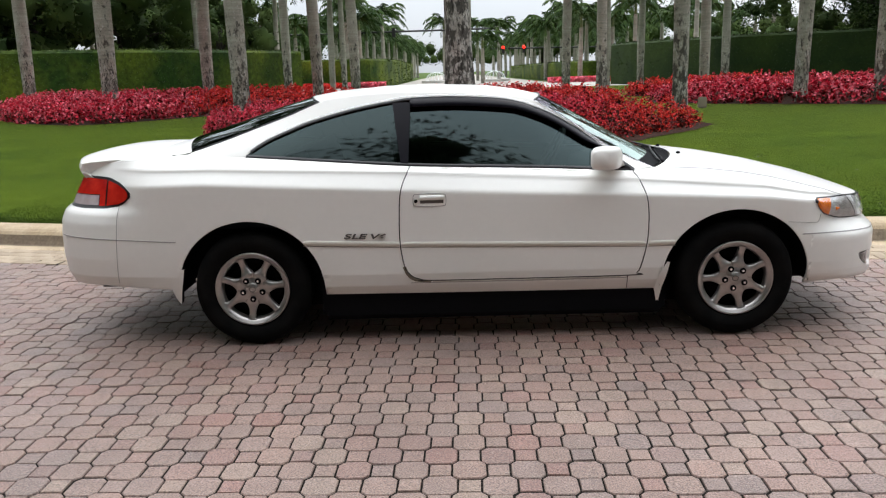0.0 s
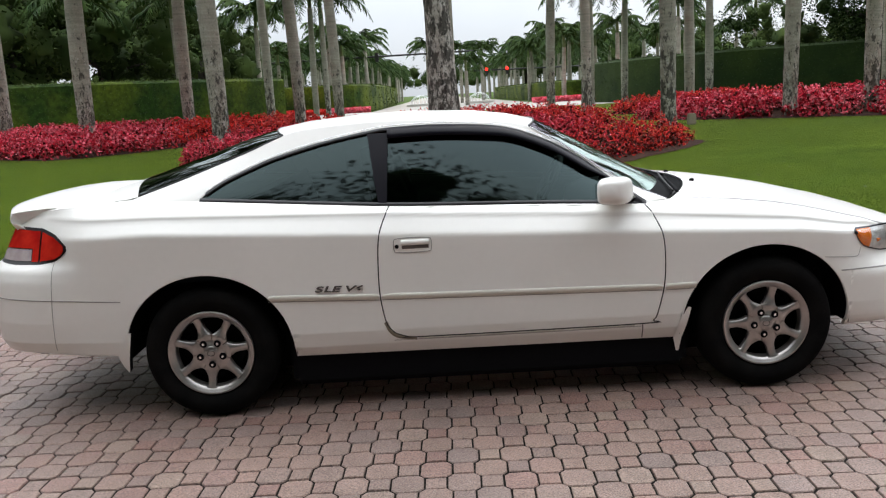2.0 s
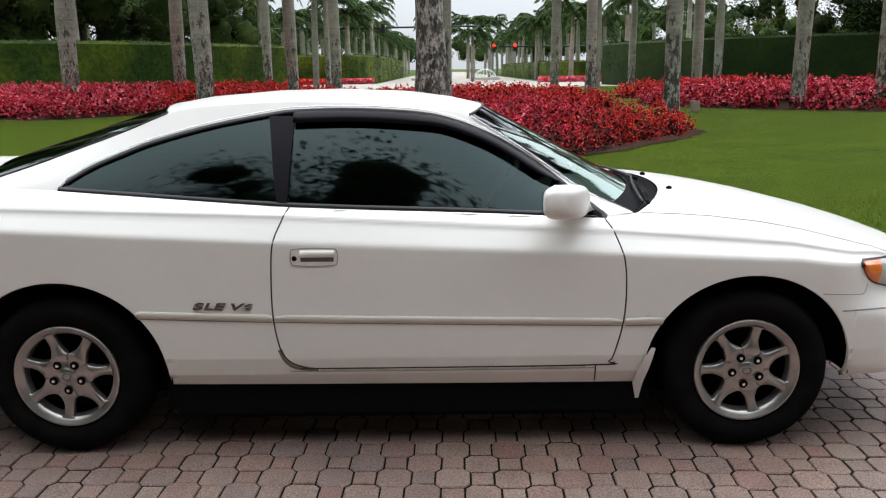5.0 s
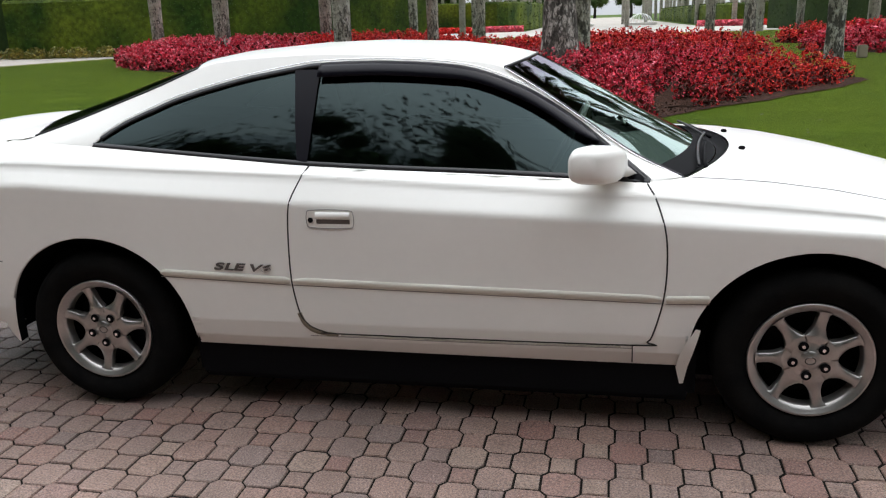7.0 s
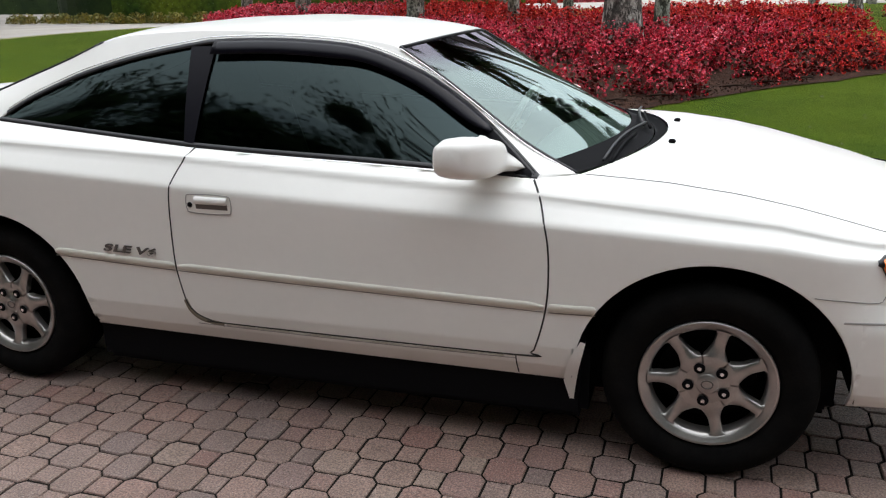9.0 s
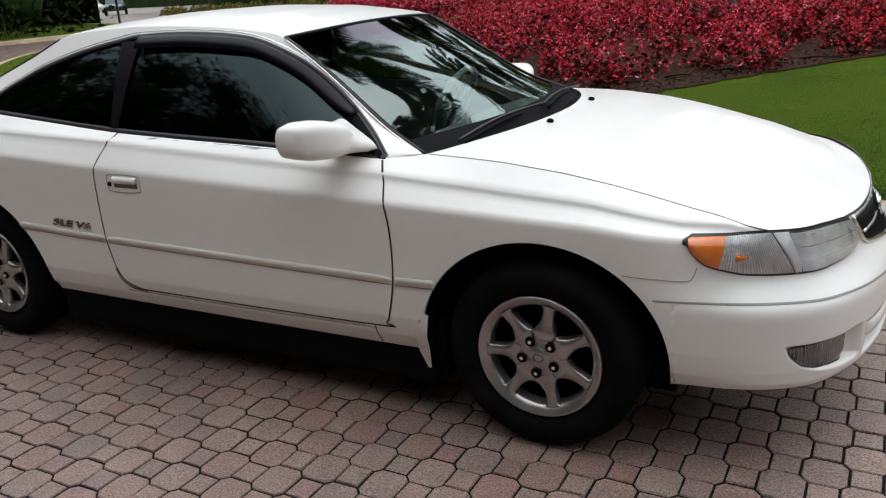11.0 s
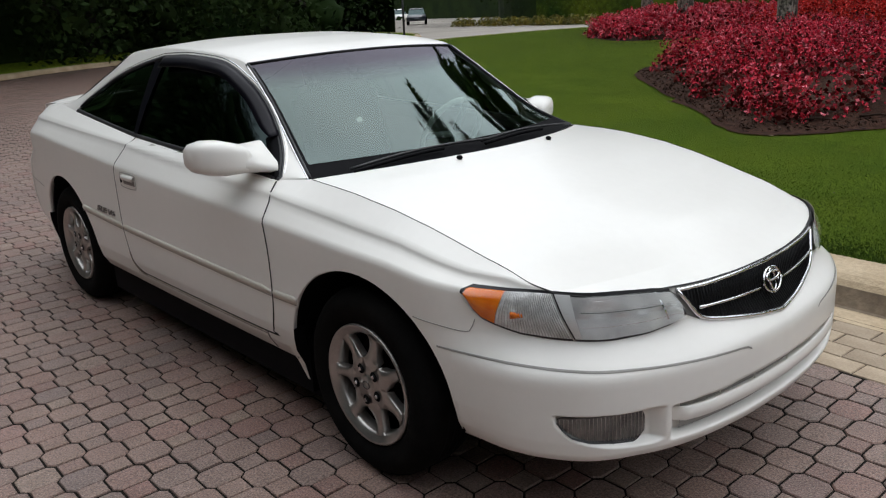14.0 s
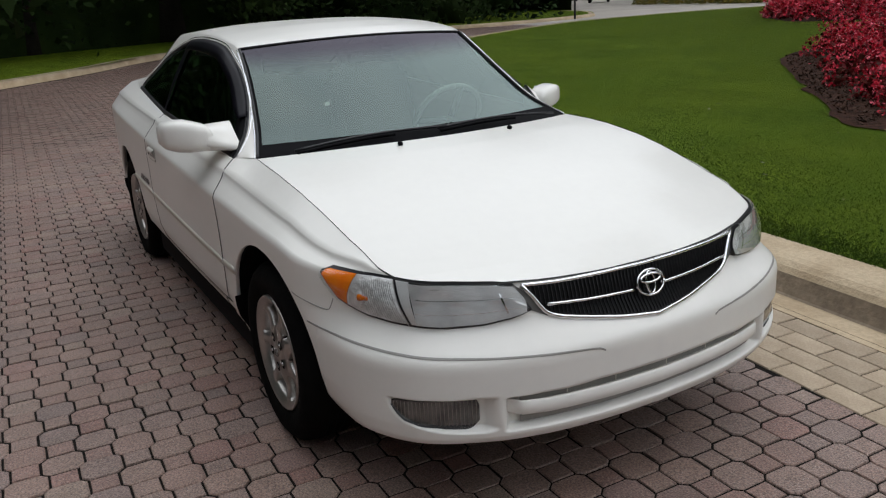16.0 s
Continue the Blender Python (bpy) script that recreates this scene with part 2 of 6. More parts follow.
M_TRUNK3 = mat("mossy_palm_bark", (0.30, 0.28, 0.245), 0.9, col2=(0.40, 0.375, 0.33), scale=1.5, fine=0.15, bump=0.6, bscale=26, spec=0.2)
lichen(M_TRUNK3, 0.44, 0.50, 0.92)
lichen(M_TRUNK, 0.44, 0.63, 0.88)
lichen(M_TRUNK2, 0.49, 0.68, 0.75)
M_FROND = mat("palm_frond", (0.022, 0.052, 0.012), 0.65, col2=(0.055, 0.092, 0.017), scale=0.9, fine=0.2, island=0.3, spec=0.12)
M_SHAFT = mat("green_crownshaft", (0.09, 0.13, 0.035), 0.5, col2=(0.14, 0.15, 0.05), scale=2, fine=0.1)
M_HEDGE = mat("hedge_leaves", (0.018, 0.044, 0.005), 0.7, col2=(0.120, 0.155, 0.012), scale=0.28, fine=0.5, bump=1.0, bscale=9, spec=0.15)
M_HLEAF = mat("hedge_leaf", (0.024, 0.056, 0.007), 0.6, col2=(0.130, 0.168, 0.014), scale=0.28, island=0.4, spec=0.25)
M_LEAF = mat("tree_leaf", (0.014, 0.029, 0.008), 0.8, col2=(0.034, 0.058, 0.014), scale=0.5, island=0.5, spec=0.08)
# darker copy of the hedge leaf, with tree shade put into its colour
M_SHADED_HEDGE = mat("shaded_hedge_leaf", (0.012, 0.027, 0.006), 0.7, col2=(0.027, 0.048, 0.009), scale=0.4, island=0.25, fine=0.2, spec=0.15)
M_CHIP = mat("bark_chip", (0.030, 0.018, 0.013), 0.9, col2=(0.085, 0.052, 0.038), scale=4, island=0.6, spec=0.15)
M_LITTER = mat("dry_leaf", (0.35, 0.26, 0.15), 0.8, col2=(0.62, 0.56, 0.45), scale=3, island=0.4)
# lighter green than tree_leaf, for trees behind the hedges and far off
M_CANOPY = mat("lighter_tree_leaf", (0.034, 0.060, 0.018), 0.8, col2=(0.080, 0.115, 0.030), scale=0.5, island=0.5, spec=0.1)
M_WOOD = mat("tree_bark", (0.018, 0.015, 0.012), 0.95, col2=(0.04, 0.034, 0.028), scale=6, fine=0.3, bump=0.6, bscale=30)
M_PETAL = mat("red_petal", (0.47, 0.008, 0.024), 0.5, col2=(0.68, 0.042, 0.085), scale=1.6, island=0.45, spec=0.2)
M_PINK = mat("pink_petal", (0.80, 0.090, 0.15), 0.5, col2=(0.88, 0.25, 0.31), scale=2, island=0.25, spec=0.2)
M_ORED = mat("scarlet_petal", (0.60, 0.022, 0.020), 0.5, col2=(0.74, 0.05, 0.035), scale=1.2, island=0.45, spec=0.2)
M_BLEAF = mat("begonia_leaf", (0.050, 0.015, 0.008), 0.6, col2=(0.150, 0.014, 0.017), scale=2, island=0.4, spec=0.12)
M_YLEAF = mat("croton_leaf", (0.10, 0.12, 0.015), 0.5, col2=(0.28, 0.20, 0.02), scale=2, island=0.4)
M_BLACK = mat("black_steel", (0.012, 0.012, 0.013), 0.5)
M_RED = bpy.data.materials.new("red_signal_glow")
M_RED.use_nodes = True
M_RED.node_tree.nodes["Principled BSDF"].inputs["Emission Color"].default_value = (1, 0.02, 0.01, 1)
M_RED.node_tree.nodes["Principled BSDF"].inputs["Emission Strength"].default_value = 2.5
M_RED.node_tree.nodes["Principled BSDF"].inputs["Base Color"].default_value = (0.4, 0.01, 0.01, 1)
M_BOX = mat("beige_box", (0.32, 0.27, 0.2), 0.7, fine=0.1)
M_STUCCO = mat("white_stucco", (0.68, 0.67, 0.64), 0.8, fine=0.05)


# ---- building helpers ----
def obj(name, bm, material, parent=None, label="", smooth=False):
    me = bpy.data.meshes.new(name)
    bm.to_mesh(me)
    bm.free()
    me.materials.append(material)
    if smooth:
        me.polygons.foreach_set("use_smooth", [True] * len(me.polygons))
    ob = new(name, me)
    if parent:
        ob.parent = parent
    if label:
        ob["label"] = label
    return ob


def raw(name, verts, faces, material, parent=None, label="", smooth=False):
    me = bpy.data.meshes.new(name)
    me.from_pydata([tuple(v) for v in verts], [], faces)
    for m in (material if isinstance(material, (list, tuple)) else [material]):
        me.materials.append(m)
    if smooth:
        me.polygons.foreach_set("use_smooth", [True] * len(me.polygons))
    me.update()
    ob = new(name, me)
    if parent:
        ob.parent = parent
    if label:
        ob["label"] = label
    return ob


def part(name, bm, material, parent, label="", smooth=True):
    return obj(name, bm, material, parent, label, smooth)


def smooth01(t):
    t = min(1.0, max(0.0, t))
    return t * t * (3 - 2 * t)


def spline(pts, n):
    """n points on a Catmull-Rom curve through pts, even by length."""
    P = np.array(pts, float)
    Q = np.vstack([2 * P[0] - P[1], P, 2 * P[-1] - P[-2]])
    out = []
    for i in range(1, len(Q) - 2):
        a, b, c, d = Q[i - 1], Q[i], Q[i + 1], Q[i + 2]
        for t in np.linspace(0, 1, 24, endpoint=False):
            out.append(0.5 * (2 * b + (c - a) * t + (2 * a - 5 * b + 4 * c - d) * t * t + (3 * b - a - 3 * c + d) * t ** 3))
    out.append(P[-1])
    out = np.array(out)
    L = np.concatenate([[0], np.cumsum(np.linalg.norm(np.diff(out, axis=0), axis=1))])
    s = np.linspace(0, L[-1], n)
    return np.stack([np.interp(s, L, out[:, k]) for k in range(P.shape[1])], 1)


def loop_smooth(pts, n):
    """A closed Catmull-Rom curve through pts."""
    P = np.array(pts, float)
    k = len(P)
    m = max(4, n // k)
    out = []
    for i in range(k):
        a, b, c, d = P[i - 1], P[i], P[(i + 1) % k], P[(i + 2) % k]
        for t in np.linspace(0, 1, m, endpoint=False):
            out.append(0.5 * (2 * b + (c - a) * t + (2 * a - 5 * b + 4 * c - d) * t * t + (3 * b - a - 3 * c + d) * t ** 3))
    return np.array(out)


def inside(x, y, poly):
    """Which of the points lie in the polygon."""
    x, y = np.asarray(x, float), np.asarray(y, float)
    r = np.zeros(x.shape, bool)
    for i in range(len(poly)):
        x0, y0 = poly[i]
        x1, y1 = poly[i - 1]
        c = ((y0 > y) != (y1 > y)) & (x < (x1 - x0) * (y - y0) / (y1 - y0 + 1e-12) + x0)
        r ^= c
    return r


# ---- ground, drive and kerb ----
KERB = spline([(16, 0.3), (9, 0.75), (3.3, 1.30), (1.0, 1.50), (-2, 1.74), (-4, 1.95), (-8, 3.2), (-13, 6.3), (-17.5, 10.2), (-20.6, 14.2), (-23.4, 19.5), (-24.3, 25), (-23.6, 31), (-20, 40)], 120)
LAWN_EDGE = np.vstack([KERB + np.array([0.0, 0.0]), [(-14, 50), (-2, 57), (20, 57), (42, 54), (44, 20), (30, 0.6)]])


def edge_dist(x, y):
    x, y = np.asarray(x, float), np.asarray(y, float)
    best = np.full(x.shape, 1e9)
    for i in range(len(LAWN_EDGE)):
        a, b = LAWN_EDGE[i - 1], LAWN_EDGE[i]
        ab = b - a
        t = np.clip(((x - a[0]) * ab[0] + (y - a[1]) * ab[1]) / (ab @ ab + 1e-9), 0, 1)
        best = np.minimum(best, np.hypot(x - a[0] - t * ab[0], y - a[1] - t * ab[1]))
    return best


def lawn_z(x, y):
    d = np.clip((edge_dist(x, y) - 0.4) / 7.5, 0, 1)
    return 0.14 + 0.17 * d * d * (3 - 2 * d)


def sheet(name, poly, z, cell, material, lift=0.0, smooth=True):
    """A ground sheet that fills poly, with height z(x, y)."""
    from mathutils.geometry import delaunay_2d_cdt
    poly = np.array(poly)
    lo, hi = poly.min(0), poly.max(0)
    gx, gy = np.meshgrid(np.arange(lo[0], hi[0], cell), np.arange(lo[1], hi[1], cell))
    gx, gy = gx.ravel() + np.random.uniform(-0.2, 0.2, gx.size) * cell, gy.ravel() + np.random.uniform(-0.2, 0.2, gx.size) * cell
    ok = inside(gx, gy, poly)
    pts = [Vector(p) for p in poly] + [Vector((a, b)) for a, b in zip(gx[ok], gy[ok])]
    n = len(poly)
    v, _, f, _, _, _ = delaunay_2d_cdt(pts, [], [list(range(n))], 1, 1e-5)
    xs, ys = np.array([p.x for p in v]), np.array([p.y for p in v])
    zs = z(xs, ys) + lift
    return raw(name, np.stack([xs, ys, zs], 1), [list(q) for q in f], material, smooth=smooth)


def kind(ob, label, category):
    return tagged(ob, label, category, kind="structure")


G = 4000
kind(raw("ground", [(-G, -G, -0.06), (G, -G, -0.06), (G, G, -0.06), (-G, G, -0.06)], [(0, 1, 2, 3)], M_GROUND), "flat mown grass reaching far beyond the drive", "ground")
inner = LAWN_EDGE[:len(KERB)]
kind(sheet("lawn", np.vstack([KERB + np.array([0.0, 0.38]) * 1.0, LAWN_EDGE[len(KERB):]])[::-1], lawn_z, 0.9, M_GRASS), "green mown lawn rising gently behind the kerb", "lawn")


def ribbon(name, line, prof, material, parent=None, label=""):
    """Sweeps the profile [(out, up)] along the line; out points to the left of its way."""
    line = np.asarray(line, float)
    t = np.gradient(line, axis=0)
    t /= np.linalg.norm(t, axis=1)[:, None] + 1e-9
    nrm = np.stack([-t[:, 1], t[:, 0]], 1)
    v, f = [], []
    k = len(prof)
    for p, n in zip(line, nrm):
        for o, u in prof:
            v.append((p[0] + n[0] * o, p[1] + n[1] * o, u))
    for i in range(len(line) - 1):
        for j in range(k - 1):
            f.append((i * k + j, i * k + j + 1, (i + 1) * k + j + 1, (i + 1) * k + j))
    return raw(name, v, f, material, parent, label, smooth=False)


# the line runs from right to left, so its left side is towards the camera
kerb_prof = [(0.0, -0.03), (0.0, -0.002), (-0.08, -0.008), (-0.165, -0.010), (-0.185, -0.002), (-0.205, 0.035), (-0.228, 0.085), (-0.25, 0.112), (-0.285, 0.132), (-0.33, 0.141), (-0.49, 0.147), (-0.515, 0.143), (-0.515, -0.05)]
kind(ribbon("kerb", KERB, kerb_prof, M_KERB), "pale concrete kerb and gutter along the lawn", "kerb")
M_STAIN = mat("kerb_stain", (0.15, 0.112, 0.078), 0.9, col2=(0.26, 0.205, 0.145), scale=2.5, fine=0.25, bump=0.2)
kind(ribbon("kerb_stain", KERB[4:60], [(-0.172, -0.007), (-0.184, 0.001), (-0.2035, 0.036), (-0.2265, 0.086)], M_STAIN), "dark damp stain along the foot of the kerb", "stain")
OUTER = spline([(-6, -16), (-12, -6), (-18.5, 0.3), (-23, 3.4), (-27, 8), (-28.5, 13), (-27.4, 18), (-27.5, 22), (-30, 27), (-40, 32), (-70, 42)], 80)
kind(ribbon("kerb_outer", OUTER, [(-a, b) for a, b in kerb_prof], M_KERB), "pale concrete kerb along the far side of the drive", "kerb")
verge = np.vstack([OUTER + np.array([-0.5, 0.05]), [(-90, 60), (-120, 20), (-80, -40), (-10, -40)]])
kind(sheet("verge", verge, lambda x, y: np.full(np.shape(x), 0.14), 3.0, M_GRASS), "shaded grass verge under the trees", "lawn")
kind(raw("street", [(-90, 57, 0.02), (120, 57, 0.02), (120, 84, 0.02), (-90, 84, 0.02)], [(0, 1, 2, 3)], M_ROAD), "pale concrete street crossing beyond the lawn", "road")
kind(raw("side_street", [(-18, 31, 0.01), (-19, 57, 0.01), (-90, 57, 0.01), (-90, 36, 0.01), (-40, 26, 0.01), (-27, 19.5, 0.01), (-22.5, 19.5, 0.01)], [(0, 1, 2, 3, 4, 5, 6)], M_ROAD), "pale street that the drive runs into", "road")
kind(raw("avenue", [(-7, 84, 0.02), (11, 84, 0.02), (11, 420, 0.02), (-7, 420, 0.02)], [(0, 1, 2, 3)], M_ROAD), "straight avenue between rows of palms", "road")


# ---- the car: x forward, +s to either side, z up ----
M_PAINT = mat("white_car_paint", (0.83, 0.817, 0.770), 0.36, col2=(0.85, 0.837, 0.790), scale=2, coat=0.4, fine=0.01)
M_PAINT.node_tree.nodes["Principled BSDF"].inputs["Coat Roughness"].default_value = 0.09
M_TRIM = mat("black_rubber_trim", (0.012, 0.012, 0.014), 0.45, fine=0.1)
M_SMOKE = mat("smoked_acrylic", (0.006, 0.0055, 0.009), 0.30, spec=0.14)
M_TYRE = mat("tyre_rubber", (0.005, 0.005, 0.005), 0.85, col2=(0.009, 0.0085, 0.008), scale=9, fine=0.15, bump=0.1, spec=0.03)
M_ALLOY = mat("alloy_silver", (0.38, 0.36, 0.34), 0.30, 0.85, col2=(0.47, 0.445, 0.42), scale=12, fine=0.05)
M_CHROME = mat("chrome", (0.78, 0.78, 0.79), 0.12, 1.0, fine=0.03)
M_DARK = mat("black_plastic", (0.005, 0.005, 0.006), 0.7, fine=0.15, spec=0.06)
M_GRILLE = mat("grille_plastic", (0.007, 0.007, 0.008), 0.5, fine=0.1, spec=0.25)
M_AMBER = mat("amber_lens", (0.85, 0.17, 0.008), 0.15, col2=(0.92, 0.24, 0.015), scale=30, spec=0.6)
M_TAIL = mat("red_lens", (0.36, 0.008, 0.007), 0.10, col2=(0.60, 0.030, 0.016), scale=11, spec=0.6)
M_CLEARTAIL = mat("grey_reverse_lens", (0.36, 0.30, 0.30), 0.15, col2=(0.46, 0.40, 0.39), scale=20, spec=0.6)
M_REFL = mat("lamp_reflector", (0.84, 0.84, 0.83), 0.25, 0.25, col2=(0.70, 0.70, 0.69), scale=12, fine=0.08, bump=0.12, bscale=8)
M_FOGREF = mat("fog_reflector", (0.10, 0.10, 0.098), 0.3, 0.6, col2=(0.24, 0.24, 0.23), scale=20, fine=0.2)
M_BOWL = mat("lamp_bowl", (0.66, 0.66, 0.66), 0.20, 0.40, col2=(0.90, 0.90, 0.89), scale=16, bump=0.08, bscale=20)
M_FLUTE = mat("flute_shadow", (0.50, 0.49, 0.47), 0.3, 0.6, fine=0.1)
M_SPARK = mat("faceted_reflector", (0.86, 0.86, 0.85), 0.22, 0.25, col2=(0.58, 0.57, 0.55), scale=34, fine=0.1, bump=0.5, bscale=40)
M_FILLET = mat("grey_fillet", (0.12, 0.118, 0.112), 0.4, fine=0.1)
M_FABRIC = mat("grey_seat_cloth", (0.10, 0.10, 0.098), 0.9, fine=0.2)
M_DASH = mat("grey_dashboard", (0.13, 0.135, 0.13), 0.7, fine=0.1)
M_WHEELRIM = mat("steering_wheel_grey", (0.34, 0.34, 0.32), 0.6, fine=0.1)
M_BADGE = mat("pewter_badge", (0.13, 0.125, 0.12), 0.28, 0.8, fine=0.05)
M_FADED = mat("yellowed_moulding", (0.70, 0.675, 0.595), 0.45, fine=0.03)
M_SEAM = mat("panel_gap", (0.02, 0.019, 0.018), 0.8, fine=0.1)
# grey that stands for the shade in grooves, creases and outlines
M_GROOVE_SHADE = mat("groove_shade", (0.30, 0.29, 0.27), 0.6, fine=0.05)
M_RUST = mat("grimy_edge", (0.22, 0.19, 0.14), 0.8, fine=0.2)


def glass(name, tint, rough=0.0, clear=0.1, gloss=(1, 1, 1)):
    m = bpy.data.materials.new(name)
    m.use_nodes = True
    nt = m.node_tree
    nt.nodes.remove(nt.nodes["Principled BSDF"])
    out = nt.nodes["Material Output"]
    tr = nt.nodes.new("ShaderNodeBsdfTransparent")
    tr.inputs["Color"].default_value = (*tint, 1)
    gl = nt.nodes.new("ShaderNodeBsdfGlossy")
    gl.inputs["Roughness"].default_value = rough
    lw = nt.nodes.new("ShaderNodeLayerWeight")
    pw = nt.nodes.new("ShaderNodeMath")
    pw.operation, pw.inputs[1].default_value = 'POWER', 4.0
    fr = nt.nodes.new("ShaderNodeMapRange")
    fr.inputs["To Min"].default_value, fr.inputs["To Max"].default_value = clear, 1.0
    gl.inputs["Color"].default_value = (*gloss, 1)
    nt.links.new(lw.outputs["Facing"], pw.inputs[0])
    nt.links.new(pw.outputs["Value"], fr.inputs["Value"])
    mx = nt.nodes.new("ShaderNodeMixShader")
    nt.links.new(fr.outputs["Result"], mx.inputs["Fac"])
    nt.links.new(tr.outputs["BSDF"], mx.inputs[1])
    nt.links.new(gl.outputs["BSDF"], mx.inputs[2])
    nt.links.new(mx.outputs["Shader"], out.inputs["Surface"])
    return m


M_WINDSHIELD = glass("windshield_glass", (0.55, 0.66, 0.61), 0.0, 0.115, (.76, .92, .88))


def sun_band(m, lo, hi, tint, gloss):
    """Dye the upper part of a pane, fading in between two heights."""
    nt = m.node_tree
    g = nt.nodes.new("ShaderNodeNewGeometry")
    sep = nt.nodes.new("ShaderNodeSeparateXYZ")
    mr = nt.nodes.new("ShaderNodeMapRange")
    mr.interpolation_type = 'SMOOTHSTEP'
    mr.inputs["From Min"].default_value, mr.inputs["From Max"].default_value = lo, hi
    nt.links.new(g.outputs["Position"], sep.inputs["Vector"])
    nt.links.new(sep.outputs["Z"], mr.inputs["Value"])
    for node in [n for n in nt.nodes if n.type in ('BSDF_TRANSPARENT', 'BSDF_GLOSSY')]:
        mx = nt.nodes.new("ShaderNodeMix")
        mx.data_type = 'RGBA'
        mx.inputs[6].default_value = node.inputs["Color"].default_value
        mx.inputs[7].default_value = (*(tint if node.type == 'BSDF_TRANSPARENT' else gloss), 1)
        nt.links.new(mr.outputs["Result"], mx.inputs[0])
        nt.links.new(mx.outputs[2], node.inputs["Color"])


sun_band(M_WINDSHIELD, 1.195, 1.30, (.08, .07, .11), (.46, .43, .50))
M_TINT = glass("tinted_glass", (0.05, 0.06, 0.06), 0.04, 0.050, (.66, .88, .88))
M_REAR = glass("dark_rear_glass", (0.04, 0.045, 0.045), 0.0, 0.05, (.52, .58, .58))
M_LENS = glass("clear_lens", (0.92, 0.93, 0.93), 0.02, 0.05)

PLAN = spline([(-2.575, 0), (-2.565, .25), (-2.53, .48), (-2.44, .67), (-2.24, .79), (-1.9, .855), (-1.6, .885), (-1.335, .897), (-.9, .903), (-.3, .907), (.3, .906), (.8, .902), (1.1, .897), (1.335, .892), (1.6, .879), (1.8, .856), (1.97, .815), (2.12, .725), (2.215, .58), (2.278, .40), (2.310, .2), (2.320, 0)], 500)
PT = np.gradient(PLAN, axis=0)
PT /= np.linalg.norm(PT, axis=1)[:, None]
PN = np.stack([-PT[:, 1], PT[:, 0]], 1)      # outward in (x, s)
PLEN = np.linspace(0, 1, 500)


def lerp(x, pts):
    return float(np.interp(x, [p[0] for p in pts], [p[1] for p in pts]))


# heights along the side: upper crease, lower crease, top edge, and the top edge's inset
Z1 = [(-2.3, .985), (-1.56, .987), (-.44, .951), (.785, .882), (1.5, .822), (1.76, .775), (2.3, .745)]
Z2 = [(-2.3, .90), (-1.56, .915), (-.45, .862), (.786, .806), (1.5, .768), (1.76, .735), (2.3, .70)]
ZT = [(-2.6, 1.0), (-2.36, 1.005), (-2.1, 1.035), (-1.75, 1.062), (-1.345, 1.046), (-.46, .980), (.3, .948), (.79, .925), (.92, .934), (1.07, .928), (1.19, .920), (1.39, .895), (1.56, .862), (1.72, .823), (1.87, .786), (1.95, .763), (2.03, .744), (2.15, .736), (2.265, .726), (2.315, .716)]
ST = [(-2.1, .10), (-1.75, .185), (-1.345, .153), (-.46, .114), (.3, .106), (.79, .118), (.92, .164), (1.07, .153), (1.19, .149), (1.39, .145), (1.56, .143), (1.72, .140), (1.87, .136), (2.3, .12)]


def inset_side(x, z):
    z1, z2, zt, st = lerp(x, Z1), lerp(x, Z2), lerp(x, ZT), lerp(x, ST)
    z1 = min(z1, zt - 0.012)
    z2 = min(z2, z1 - 0.02)
    pts = [(.20, .11), (.27, .066), (.33, .030), (.40, .014), (.56, .005), (z2 - .12, .003), (z2 - .05, .0015), (z2 - .008, .0016), (z2, .0034), (z2 + .010, .0098), (z1 - .010, .058), (z1, .061), (z1 + .005, .0615), (zt, max(st, .066))]
    return lerp(z, pts)


def inset_front(z):
    """The bumper's face is upright; above its crease it rolls back into the shelf under lamps and grille."""
    return lerp(z, [(.20, .12), (.255, .070), (.275, .036), (.29, .016), (.31, .006), (.35, .001), (.40, 0), (.515, 0), (.535, .003), (.55, .012), (.566, .027), (.585, .046), (.605, .063), (.625, .076), (.656, .084), (.70, .095), (.742, .105), (.80, .124)])


def inset_rear(z):
    return lerp(z, [(.28, .09), (.33, .045), (.40, .012), (.50, 0), (.62, 0), (.70, .008), (.755, .03), (.785, .072), (.80, .09), (.86, .118), (.95, .165), (1.01, .20), (1.1, .24)])


def hollow(k, z):
    """How deep the fog lamp's pocket and the lower intake sink into the front bumper."""
    if k < 427 or not .30 < z < .45:
        return 0.0
    zb = lerp(k, [(428.5, .425), (430, .398), (432.5, .371), (436, .354), (441, .341), (447, .334), (452, .333), (456, .338)])
    fog = smooth01((k - 428.3) / 1.4) * (1 - smooth01((k - 451.2) / 4.2)) * smooth01((z - zb + .008) / .014) * (1 - smooth01((z - .427) / .007))
    mouth = smooth01((k - 456.2) / 1.6) * smooth01((z - .320) / .013) * (1 - smooth01((z - .422) / .006))
    return fog * (.012 + .020 * smooth01((k - 429) / 22)) + mouth * .038


def body_point(k, z, flush=False):
    """The body's skin at place k (0 to 499) along the plan, at height z; flush leaves its hollows out."""
    k = min(498.999, max(0.0, k))
    i = int(k)
    f = k - i
    p = PLAN[i] * (1 - f) + PLAN[i + 1] * f
    n = PN[i] * (1 - f) + PN[i + 1] * f
    x = p[0]
    wf, wr = smooth01((x - 1.62) / 0.4), smooth01((-1.85 - x) / 0.4)
    d = inset_side(x, z) * (1 - wf - wr) + inset_front(z) * wf + inset_rear(z) * wr
    if not flush:
        d += hollow(k, z)
    q = p - n * d
    return q[0], max(0.0, q[1]), z


